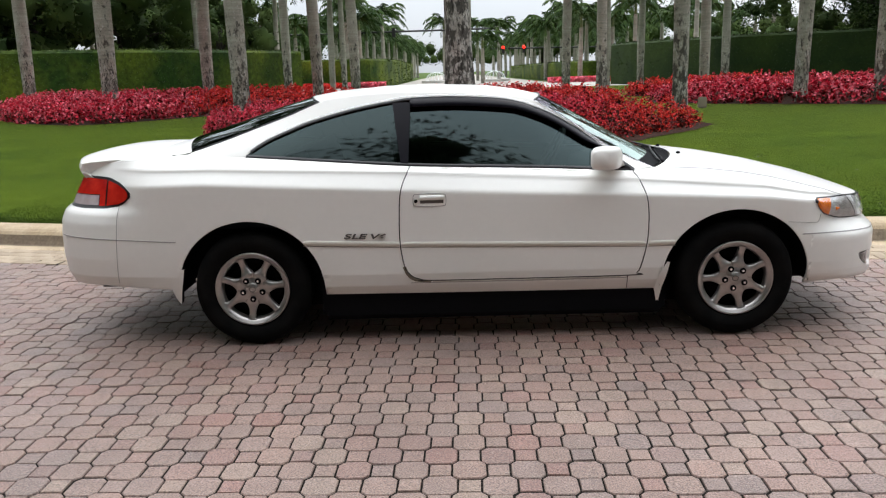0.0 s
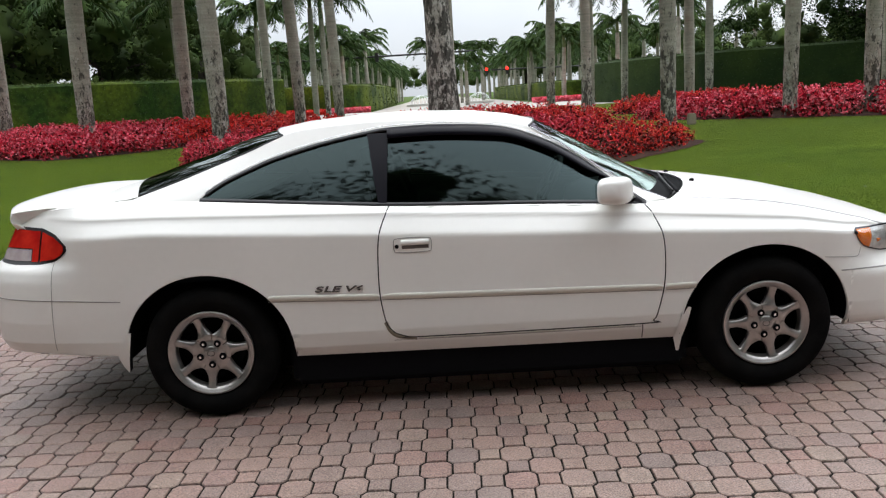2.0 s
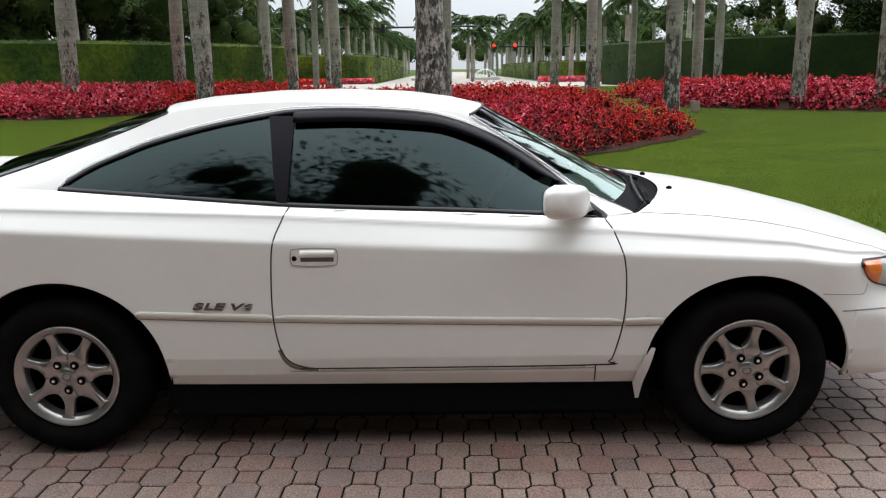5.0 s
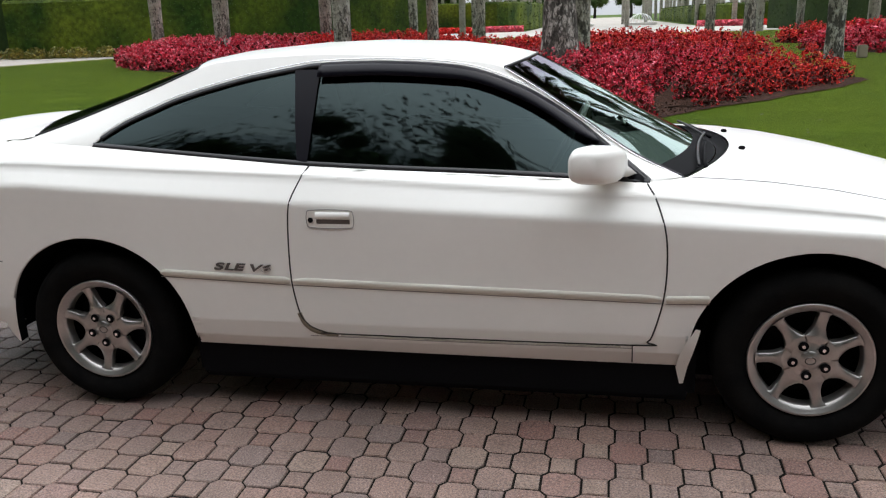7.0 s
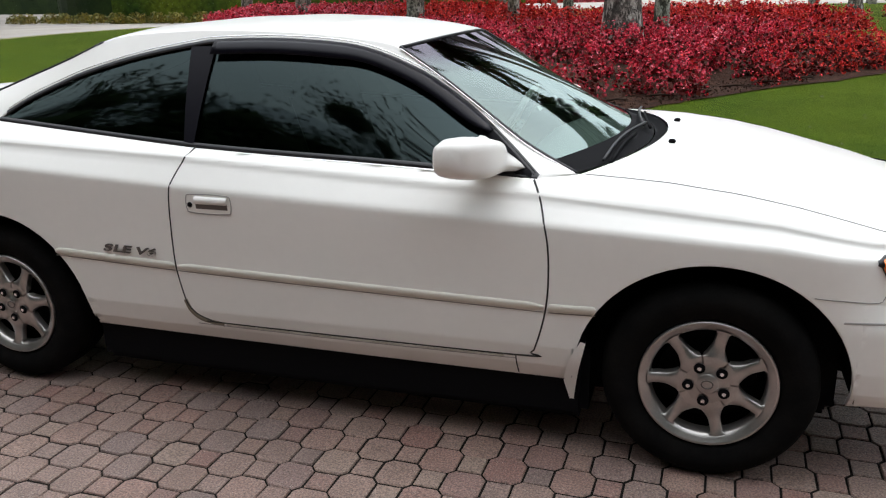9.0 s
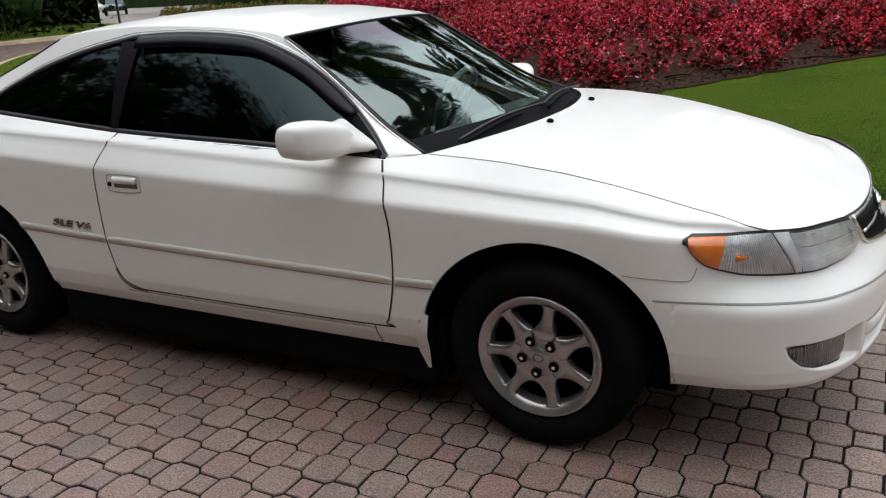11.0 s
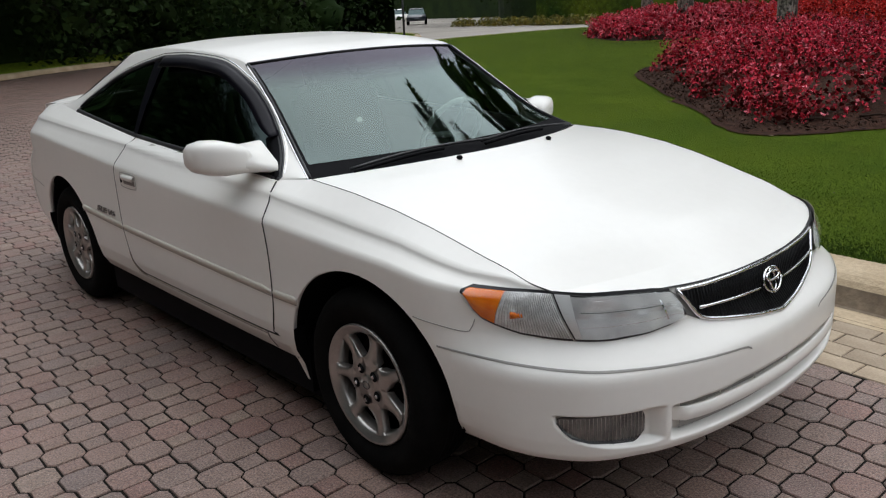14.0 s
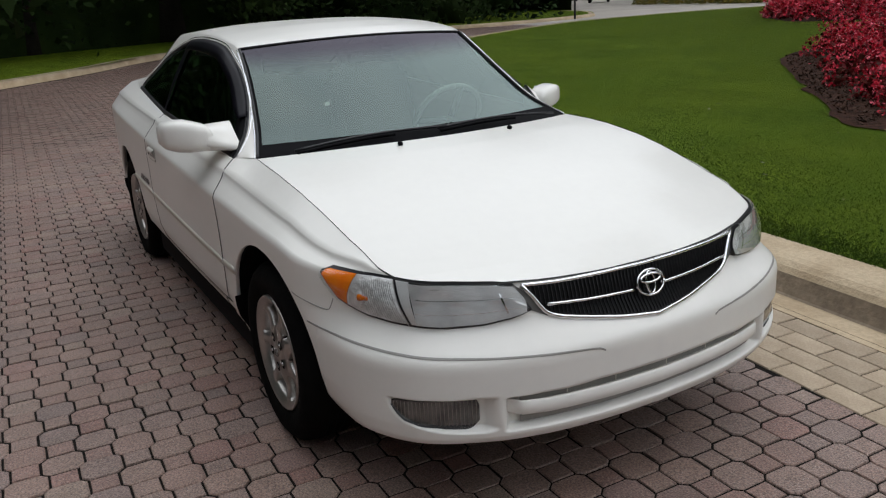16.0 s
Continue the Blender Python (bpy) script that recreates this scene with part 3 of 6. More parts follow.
def k_of_x(x):
    return float(np.interp(x, PLAN[:, 0], np.arange(500)))


def side_at(x, z, out=0.0):
    """The skin's point at (x, z) on the side, lifted outward."""
    k = k_of_x(x)
    for _ in range(3):
        q = body_point(k, z)
        k += (x - q[0]) / max(0.15, PT[int(min(499, max(0, k)))][0]) / (PLEN[1] * np.sum(np.linalg.norm(np.diff(PLAN, axis=0), axis=1)))
        k = min(499.0, max(0.0, k))
    q = body_point(k, z)
    n = PN[int(min(499, k))]
    return q[0] + n[0] * out, q[1] + n[1] * out, z


def low_edge(x):
    z = lerp(x, [(-2.6, .34), (-2.2, .345), (-1.75, .325), (-1.70, .30), (-.96, .282), (.9, .272), (1.0, .27), (1.70, .270), (1.8, .284), (1.95, .294), (2.2, .293), (2.32, .284)])
    for cx in (-1.335, 1.335):
        r = .408
        d = abs(x - cx)
        if d < r:
            z = max(z, .325 + math.sqrt(r * r - d * d) * .952)
    return z


def grid(rows, closed=False):
    """Vertices and quads of a grid of points, one list a row."""
    n = len(rows[0])
    v = [p for r in rows for p in r]
    f = [(i * n + j, i * n + j + 1, (i + 1) * n + j + 1, (i + 1) * n + j) for i in range(len(rows) - 1) for j in range(n - 1)]
    return v, f


def mirrored(v, f):
    """Both halves: s becomes -y on the one side and +y on the other."""
    n = len(v)
    return [(a, -b, c) for a, b, c in v] + [(a, b, c) for a, b, c in v], f + [tuple(n + i for i in reversed(q)) for q in f]


def face_out(bm, centre):
    """Turns all faces the same way, outward from the centre."""
    bmesh.ops.recalc_face_normals(bm, faces=bm.faces)
    if sum(f.normal.dot(f.calc_center_median() - centre) * f.calc_area() for f in bm.faces) < 0:
        bmesh.ops.reverse_faces(bm, faces=bm.faces)


def both(name, rows, material, parent, label="", smooth=True, thick=0.0, join=True):
    """A mesh on both sides at once (a middle panel)."""
    v, f = mirrored(*grid(rows))
    bm = bmesh.new()
    bv = [bm.verts.new(p) for p in v]
    for q in f:
        if len(set(v[i] for i in q)) > 2:
            try:
                bm.faces.new([bv[i] for i in q])
            except ValueError:
                pass
    bmesh.ops.remove_doubles(bm, verts=bm.verts, dist=2e-4)
    face_out(bm, Vector((0, 0, .55)))
    if thick:
        bmesh.ops.solidify(bm, geom=bm.faces, thickness=thick)
    return part(name, bm, material, parent, label, smooth)


def pair(name, rows, material, parent, label="", smooth=True, thick=0.0):
    """Two meshes, one on each side."""
    v, f = grid(rows)
    made = []
    for sgn in (-1, 1):
        bm = bmesh.new()
        bv = [bm.verts.new((a, b * sgn, c)) for a, b, c in v]
        for q in f:
            if len({bv[i].co.to_tuple(6) for i in q}) < 3:
                continue
            try:
                bm.faces.new([bv[i] for i in (q if sgn < 0 else tuple(reversed(q)))])
            except ValueError:
                pass
        bmesh.ops.remove_doubles(bm, verts=bm.verts, dist=1e-5)
        face_out(bm, Vector((0, 0, .55)))
        if thick:
            bmesh.ops.solidify(bm, geom=bm.faces, thickness=thick)
        made.append(part(name, bm, material, parent, label, smooth))
    return made


car = tagged(new("car"), "white two-door coupe parked on the paved drive", "car")

# body sides with both bumpers: one skin from tail to nose
ks = set(np.linspace(0, 499, 150).tolist()) | set(np.arange(404, 457.6, .6).tolist()) | set(np.linspace(457.5, 499, 28).tolist())
for cx in (-1.335, 1.335):
    for a in np.linspace(0, math.pi, 37):
        ks.add(k_of_x(cx + .408 * math.cos(a)))
    ks |= {k_of_x(cx - .4082), k_of_x(cx + .4082)}
ks = sorted(ks)
FRAC = np.concatenate([np.linspace(0, .05, 4), np.linspace(.06, .38, 40), np.linspace(.40, 1, 24)])
rows = []
for k in ks:
    x = float(np.interp(k, np.arange(500), PLAN[:, 0]))
    zt, z1, z2 = lerp(x, ZT), lerp(x, Z1), lerp(x, Z2)
    z1 = min(z1, zt - .012)
    z2 = min(z2, z1 - .02)
    z0 = min(low_edge(x), z2 - .05)
    zs = [z0 + (z2 - .03 - z0) * t for t in FRAC] + [z2 - .018, z2 - .008, z2 - .003, z2 + .003, z2 + .010] + [z2 + .010 + (z1 - .012 - z2 - .010) * t for t in (.12, .4, .7, 1)] + [z1 - .005, z1, z1 + .006] + [z1 + .006 + (zt - z1 - .006) * t for t in (.25, .5, .75, 1)]
    # a returned lip along the lower edge
    b = body_point(k, z0)
    n = PN[int(min(499, k))]
    lip = .016 if min(abs(x - 1.335), abs(x + 1.335)) < .41 else .05
    rows.append([(b[0] - n[0] * lip, max(0, b[1] - n[1] * lip), z0 + .004), (b[0] - n[0] * .006, max(0, b[1] - n[1] * .006), z0 - .003)] + [body_point(k, z) for z in zs])
body = both("body", rows, M_PAINT, car, "white painted body sides and bumpers")
TOP = {round(k, 6): r[-1] for k, r in zip(ks, rows)}

# hood and trunk lid
ZC_HOOD = [(.9, .985), (1.13, .962), (1.3, .946), (1.5, .914), (1.71, .872), (1.96, .808), (2.1, .764), (2.222, .719)]
ZC_DECK = [(-2.42, 1.005), (-2.3, 1.035), (-2.05, 1.068), (-1.88, 1.086), (-1.7, 1.096)]


def top_panel(name, sel, xc_of, zc, label):
    rs = []
    for k in ks:
        p = TOP[round(k, 6)]
        if not sel(p[0]):
            continue
        xc = xc_of(p[0])
        r = []
        for w in np.linspace(0, 1, 20):
            e = 1 - (1 - w) ** 2
            xx = p[0] + (xc - p[0]) * e
            r.append((xx, p[1] * (1 - w), p[2] + (lerp(xc, zc) - p[2]) * (1 - (1 - w) ** 2.2)))
        rs.append(r)
    return both(name, rs, M_PAINT, car, label)


hood = top_panel("hood", lambda x: x > .90, lambda x: float(np.interp(x, [.9, 1.98, 2.222], [1.13, 2.13, 2.222])), ZC_HOOD, "white bonnet")
top_panel("trunk_lid", lambda x: x < -1.74, lambda x: float(np.interp(x, [-2.42, -2.2, -1.74], [-2.42, -2.34, -1.86])), ZC_DECK, "white boot lid")

# greenhouse: belt line, roof rail, window outline
BELT = lambda x: (lerp(x, ZT), side_at(x, lerp(x, ZT) - 1e-4)[1])
RAIL = spline([(-1.76, .632, 1.045), (-1.5, .618, 1.126), (-1.31, .606, 1.192), (-1.12, .590, 1.259), (-.95, .571, 1.327), (-.82, .567, 1.352), (-.6, .570, 1.365), (-.4, .572, 1.368), (-.1, .574, 1.356), (.12, .573, 1.335), (.26, .572, 1.307), (.40, .594, 1.222), (.55, .626, 1.122), (.72, .672, 1.010), (.895, .733, .936)], 160)
DLO_UP = [(-1.345, 1.052), (-1.32, 1.074), (-1.229, 1.128), (-1.11, 1.178), (-.988, 1.222), (-.755, 1.282), (-.529, 1.322), (-.43, 1.333), (-.2, 1.336), (.04, 1.321), (.187, 1.293), (.335, 1.236), (.44, 1.178), (.547, 1.107), (.674, 1.010), (.785, .928)]
DLO_LO = [(-1.345, 1.050), (-.46, .987), (.3, .956), (.785, .926)]
rail = lambda x: (float(np.interp(x, RAIL[:, 0], RAIL[:, 2])), float(np.interp(x, RAIL[:, 0], RAIL[:, 1])))
DU = spline(DLO_UP, 200)
dlo_up = lambda x: float(np.interp(x, DU[:, 0], DU[:, 1]))


def green_side(x, z, out=0.0):
    zb, sb = BELT(x)
    zr, sr = rail(x)
    t = (z - zb) / max(1e-4, zr - zb)
    t = min(1.0, max(-.1, t))
    return x, sb + (sr - sb) * t + .045 * t * (1 - t) + out, z


gx = np.concatenate([np.linspace(-1.755, -1.345, 16), np.linspace(-1.34, .78, 90), np.linspace(.785, .893, 8)])
up_rows, lo_rows, glass_rows = [], [], []
for x in gx:
    zb, zr = BELT(x)[0], rail(x)[0]
    zu = dlo_up(x) if -1.345 < x < .785 else (zb + .004)
    zl = lerp(x, DLO_LO) if -1.345 < x < .785 else zb
    zu = max(zu, zl + .0005)
    lip_ = -.012 if -1.345 < x < .785 else 0.0
    up_rows.append([green_side(x, zu if lip_ else zb - .004, lip_)] + [green_side(x, zu + (zr - zu) * t) for t in np.linspace(0, 1, 8)])
    lo_rows.append([green_side(x, zb + (zl - zb) * t) for t in (0, .5, 1)] + [green_side(x, zl, lip_)])
    if -1.345 < x < .785:
        glass_rows.append([green_side(x, zl + (zu - zl) * t, -.009) for t in np.linspace(0, 1, 14)])
pair("pillar_frame", up_rows, M_PAINT, car, "white roof side and pillars")
pair("window_ledge", lo_rows, M_PAINT, car)
split = lambda r, a, b: [q for q in r if a <= q[0][0] <= b]
pair("quarter_window", split(glass_rows, -1.35, -.43), M_TINT, car, "dark tinted quarter window")
pair("door_window", split(glass_rows, -.46, .79), M_TINT, car, "dark tinted door window")


def strip(name, pts, fn, wide, out, material, label="", parent=None, n=60, hgt=0.004):
    """A raised strip of a width along a curve [(x, z)] on a skin, on both sides."""
    c = spline(pts, n)
    t = np.gradient(c, axis=0)
    t /= np.linalg.norm(t, axis=1)[:, None] + 1e-9
    nn = np.stack([-t[:, 1], t[:, 0]], 1)
    rs = []
    for p, m in zip(c, nn):
        a, b = p + m * wide / 2, p - m * wide / 2
        rs.append([fn(a[0], a[1], out - hgt), fn(a[0], a[1], out), fn(p[0], p[1], out + hgt * .3), fn(b[0], b[1], out), fn(b[0], b[1], out - hgt)])
    return pair(name, rs, material, parent or car, label)


# black window surround, chrome sill line, smoked wind deflector, B-pillar
strip("window_seal", DLO_UP[1:], green_side, .016, .001, M_TRIM, "black window seal", n=110)
strip("window_seal", [(x, z + .002) for x, z in DLO_LO], green_side, .016, .001, M_TRIM, n=60)
strip("sill_chrome", [(x, z - .010) for x, z in DLO_LO], green_side, .006, .0015, M_CHROME, "thin bright sill moulding")
strip("pillar_seal", [(.585, 1.060), (.63, 1.024), (.674, .990), (.73, .949), (.765, .924)], green_side, .040, .002, M_DARK, "black seal along the front pillar", n=30)
strip("drip_line", [(x, z + .016) for x, z in DLO_UP[1:]], green_side, .0035, .0008, M_CHROME, n=110)
pill = []
for x0, x1, z in [(-.535, -.432, 1.316), (-.525, -.436, 1.25), (-.508, -.442, 1.12), (-.488, -.448, .99)]:
    pill.append([green_side(x, z, .0015) for x in np.linspace(x0, x1, 5)])
pair("center_pillar", pill, M_SMOKE, car, "black gloss pillar between the side windows")
vis_u = [(-.436, 1.338), (-.2, 1.339), (.04, 1.324), (.187, 1.296), (.335, 1.239), (.44, 1.181), (.547, 1.110), (.615, 1.058)]
vis_l = [(-.436, 1.290), (-.2, 1.293), (.02, 1.280), (.160, 1.263), (.305, 1.212), (.415, 1.156), (.527, 1.086), (.608, 1.050)]
vu, vl = spline(vis_u, 50), spline(vis_l, 50)
vr = []
for a, b in zip(vu, vl):
    mid = (a + b) / 2
    vr.append([green_side(a[0], a[1], .002), green_side(*(a * .75 + b * .25), .013), green_side(mid[0], mid[1], .019), green_side(b[0], b[1], .023)])
pair("rain_visor", vr, M_SMOKE, car, "smoked plastic rain visor over the door glass", thick=-.003)

# roof, windshield, rear window
RC = [(-1.06, 1.352), (-.91, 1.378), (-.62, 1.400), (-.34, 1.405), (0, 1.390), (.2, 1.362), (.335, 1.330)]


def crown_row(x, s, z, xc, zc, n=18, p=2.4):
    return [(x + (xc - x) * (1 - (1 - w) ** 2), s * (1 - w), z + (zc - z) * (1 - (1 - w) ** p)) for w in np.linspace(0, 1, n)]


roof_rows = []
for x in np.linspace(-.95, .26, 50):
    zr, sr = rail(x)
    xc = float(np.interp(x, [-.95, .26], [-1.05, .335]))
    roof_rows.append([(x, sr, zr)] + crown_row(x, sr - .004, zr + .004, xc, lerp(xc, RC))[0:])
both("roof", roof_rows, M_PAINT, car, "white roof panel")
WS_SIDE = spline([(.26, .572, 1.307), (.40, .594, 1.222), (.55, .626, 1.122), (.72, .672, 1.010), (.895, .733, .932)], 26)
WS_MID = spline([(.338, 0, 1.329), (.50, 0, 1.243), (.70, 0, 1.135), (.90, 0, 1.028), (1.085, 0, .935)], 26)


def pane(a, b, lo, hi, inset=0.0, n=16):
    return [[(p[0] + (q[0] - p[0]) * (1 - (1 - w) ** 2), (p[1] - inset) * (1 - w), p[2] + (q[2] - p[2]) * (1 - (1 - w) ** 2)) for w in np.linspace(0, 1, n)] for p, q in list(zip(a, b))[lo:hi]]


both("windshield", pane(WS_SIDE, WS_MID, 0, 26, .012, 30), M_WINDSHIELD, car, "clear greenish windshield with a purplish sun band along its top")
both("windshield_frit", [[(x + .003, s, z + .002) for x, s, z in r] for r in pane(WS_SIDE, WS_MID, 22, 26, .012)], M_DARK, car, "black printed edge of the windshield")
pair("windshield_edge", [[(x + .003, s, z + .002) for x, s, z in (r[0], r[1])] for r in pane(WS_SIDE, WS_MID, 1, 25, .012, 70)], M_DARK, car)
RW_SIDE = spline([(-.95, .571, 1.325), (-1.12, .590, 1.257), (-1.31, .606, 1.190), (-1.5, .618, 1.124), (-1.675, .628, 1.070)], 20)
RW_MID = spline([(-1.055, 0, 1.349), (-1.20, 0, 1.311), (-1.32, 0, 1.275), (-1.46, 0, 1.228), (-1.6, 0, 1.186), (-1.80, 0, 1.124)], 20)
both("rear_window", pane(RW_SIDE, RW_MID, 0, 20, .012), M_REAR, car, "dark tinted rear window")


both("rear_shelf_panel", pane([(-1.672, .638, 1.072), (-1.72, .656, 1.065), (-1.76, .668, 1.063), (-1.82, .672, 1.058)], [(-1.797, 0, 1.125), (-1.84, 0, 1.110), (-1.885, 0, 1.096), (-1.96, 0, 1.081)], 0, 4), M_PAINT, car, "white panel below the rear window")


def tube(bm, pts, r, seg=8, taper=None):
    """A round rod along pts."""
    P = [Vector(p) for p in pts]
    rings = []
    for i, p in enumerate(P):
        d = (P[min(i + 1, len(P) - 1)] - P[max(i - 1, 0)]).normalized()
        a = d.cross(Vector((0, 0, 1)) if abs(d.z) < .95 else Vector((1, 0, 0))).normalized()
        b = d.cross(a)
        rr = r * (taper(i / (len(P) - 1)) if taper else 1)
        rings.append([bm.verts.new(p + (a * math.cos(2 * math.pi * j / seg) + b * math.sin(2 * math.pi * j / seg)) * rr) for j in range(seg)])
    for q, w in zip(rings, rings[1:]):
        for j in range(seg):
            bm.faces.new((q[j], q[(j + 1) % seg], w[(j + 1) % seg], w[j]))
    bm.faces.new(rings[0][::-1])
    bm.faces.new(rings[-1])


def rod(name, pts, r, material, parent, label="", seg=8, taper=None):
    bm = bmesh.new()
    tube(bm, pts, r, seg, taper)
    return part(name, bm, material, parent, label)


for sgn in (-1, 1):
    rod("windshield_trim", [(p[0] + .004, sgn * (p[1] - .006), p[2] + .002) for p in WS_SIDE], .0055, M_TRIM, car, "black rubber windshield trim", 6)
    rod("windshield_bead", [(p[0] + .006, sgn * (p[1] + .006), p[2] - .001) for p in WS_SIDE], .003, M_CHROME, car, "", 6)
    rod("rear_window_trim", [(p[0] - .003, sgn * (p[1] - .004), p[2] + .003) for p in RW_SIDE], .006, M_TRIM, car, "", 6)
rod("windshield_trim", [(a, b, c + .002) for a, b, c in [(.26 + .078 * (1 - (1 - w) ** 2), .566 * (1 - w), 1.307 + .022 * (1 - (1 - w) ** 2)) for w in np.linspace(0, 2, 30)]], .005, M_TRIM, car, "", 6)
rod("rear_window_trim", [(-.95 - .105 * (1 - (1 - w) ** 2), .564 * (1 - w), 1.328 + .022 * (1 - (1 - w) ** 2)) for w in np.linspace(0, 2, 24)], .005, M_TRIM, car, "", 6)

# cowl between glass and hood
cr = []
for w in np.linspace(0, 1, 20):
    e = 1 - (1 - w) ** 2
    cr.append([(.90 + (1.092 - .90) * e, .730 * (1 - w), .928 + .006 * e), (.905 + (1.11 - .905) * e, .730 * (1 - w), .925 + .006 * e), (.912 + (1.135 - .912) * e, .728 * (1 - w), .936 + .020 * e)])
both("cowl", cr, M_DARK, car, "black plastic cowl below the windshield")
for a, b in (((.97, -.60, .945), (1.060, .02, .975)), ((1.055, -.02, .97), (1.0, .60, .955))):
    mid = [Vector(a).lerp(Vector(b), t) + Vector((-.015 * math.sin(math.pi * t) + (.02 if a[1] < -.1 else .02), 0, .012 * math.sin(math.pi * t))) for t in np.linspace(0, 1, 12)]
    wiper = rod("wiper", mid[:8], .0065, M_DARK, car, "black wiper", 6)
    rod("blade", [m + Vector((-.024, 0, .008)) for m in mid], .0055, M_TRIM, wiper, "rubber wiper blade", 6)
for y in (-.25, .25):
    bm = bmesh.new()
    bmesh.ops.create_uvsphere(bm, u_segments=10, v_segments=6, radius=1, matrix=pose(1.167, y, .960) @ Matrix.Diagonal((.014, .010, .009, 1)))
    part("washer_nozzle", bm, M_DARK, car, "small black washer nozzle")

# seams, mouldings, door, handles
DOOR_R = [(-.436, .985), (-.454, .949), (-.486, .866), (-.499, .749), (-.501, .575), (-.481, .441), (-.455, .398), (-.431, .378), (-.38, .362), (-.314, .357)]
DOOR_F = [(.734, .359), (.785, .372), (.804, .394), (.836, .523), (.845, .65), (.836, .775), (.804, .877), (.775, .922)]
rr, ff = spline(DOOR_R[::-1], 60), spline(DOOR_F, 60)
door_rows = []
for z in np.concatenate([np.linspace(.357, .40, 8), np.linspace(.41, .98, 60)]):
    xa = float(np.interp(z, rr[:, 1], rr[:, 0]))
    xb = float(np.interp(z, ff[:, 1], ff[:, 0]))
    row = []
    for x in np.linspace(xa, xb, 30):
        zz = min(z, lerp(x, ZT) - .003)
        row.append(side_at(x, zz, .0015))
    door_rows.append(row)
pair("door", door_rows, M_PAINT, car, "white passenger door")
strip("door_gap", DOOR_R + DOOR_F, side_at, .0055, .0022, M_SEAM, n=150, hgt=.0015)
strip("sill_line", [(-.45, .345), (.2, .343), (.74, .346)], side_at, .003, .002, M_GROOVE_SHADE, n=20, hgt=.001)
strip("grimy_edge", [(-.484, .44), (-.462, .392), (-.425, .364), (-.34, .350)], side_at, .018, .0018, M_RUST, n=20, hgt=.001)
M_GRIME = mat("road_grime", (0.46, 0.42, 0.34), 0.8, col2=(0.66, 0.63, 0.56), scale=9, fine=0.2)
strip("road_grime", [(-.33, .3495), (.2, .3475), (.70, .3505)], side_at, .008, .0016, M_GRIME, "thin line of road grime", n=30, hgt=.001)
strip("fender_gap", [(.74, .357), (.743, .28)], side_at, .004, .0022, M_SEAM, n=8, hgt=.0015)
for a, b in (((-1.03, .586), (-.506, .568)), ((-.494, .568), (.832, .539)), ((.846, .538), (.992, .540))):
    rs = []
    for t in np.linspace(0, 1, 30):
        x, z = a[0] + (b[0] - a[0]) * t, a[1] + (b[1] - a[1]) * t
        h = .0145 * min(1, .45 + min(t, 1 - t) * (20 if t in (0, 1) else 40))
        rs.append([side_at(x, z + h, .001), side_at(x, z + h * .9, .0050), side_at(x, z + h * .3, .0062), side_at(x, z - h * .9, .0052), side_at(x, z - h, .001)])
    pair("side_moulding", rs, M_FADED, car, "slightly yellowed side protection moulding")
    # grey line painted as the shadow under the moulding
    strip("moulding_shadow", [(a[0], a[1] - .0165), (b[0], b[1] - .0165)], side_at, .003, .002, M_GROOVE_SHADE, n=20, hgt=.001)
# bumper seams and creases
strip("bumper_groove", [(-2.46, .625), (-2.3, .622), (-2.0, .612), (-1.735, .602)], side_at, .005, .0015, M_GROOVE_SHADE, n=40, hgt=.001)
strip("bumper_gap", [(-2.06, .80), (-2.08, .6), (-2.10, .36)], side_at, .003, .0015, M_GROOVE_SHADE, n=20, hgt=.001)
strip("bumper_gap", [(1.603, .634), (1.683, .628), (1.775, .620), (1.793, .634), (1.801, .659)], side_at, .0025, .0016, M_GROOVE_SHADE, n=30, hgt=.001)


def front_at(k, z, out=0.0, flush=False):
    q = body_point(k, z, flush)
    n = PN[int(min(499, k))]
    return q[0] + n[0] * out, max(0, q[1] + n[1] * out), z


# a grey ribbon draws the shade line along the bumper's crease
ka, kb = k_of_x(1.69), float(np.interp(-.215, -PLAN[300:, 1], np.arange(300, 500)))
rs = []
for t in np.linspace(0, 1, 60):
    k = ka + (kb - ka) * t
    z = lerp(t, [(0, .562), (.2, .561), (.41, .558), (.57, .552), (.72, .544), (.88, .535), (.96, .529), (.985, .525), (1, .517)])
    rs.append([front_at(k, z + .003, .0012), front_at(k, z, .0025), front_at(k, z - .003, .0012)])
pair("bumper_crease", rs, M_GROOVE_SHADE, car)
# hood edge gap
rs = []
for k in ks:
    p = TOP[round(k, 6)]
    if p[0] > .92:
        n = PN[int(min(499, k))]
        g_ = .0010 + .0032 * smooth01((p[0] - 1.9) / .12)
        rs.append([(p[0] + n[0] * g_, max(0, p[1] + n[1] * g_), p[2] - .001), (p[0], p[1], p[2] + .0018), (p[0] - n[0] * g_, max(0, p[1] - n[1] * g_), p[2] + .0016)])
pair("hood_gap", rs, M_SEAM, car)

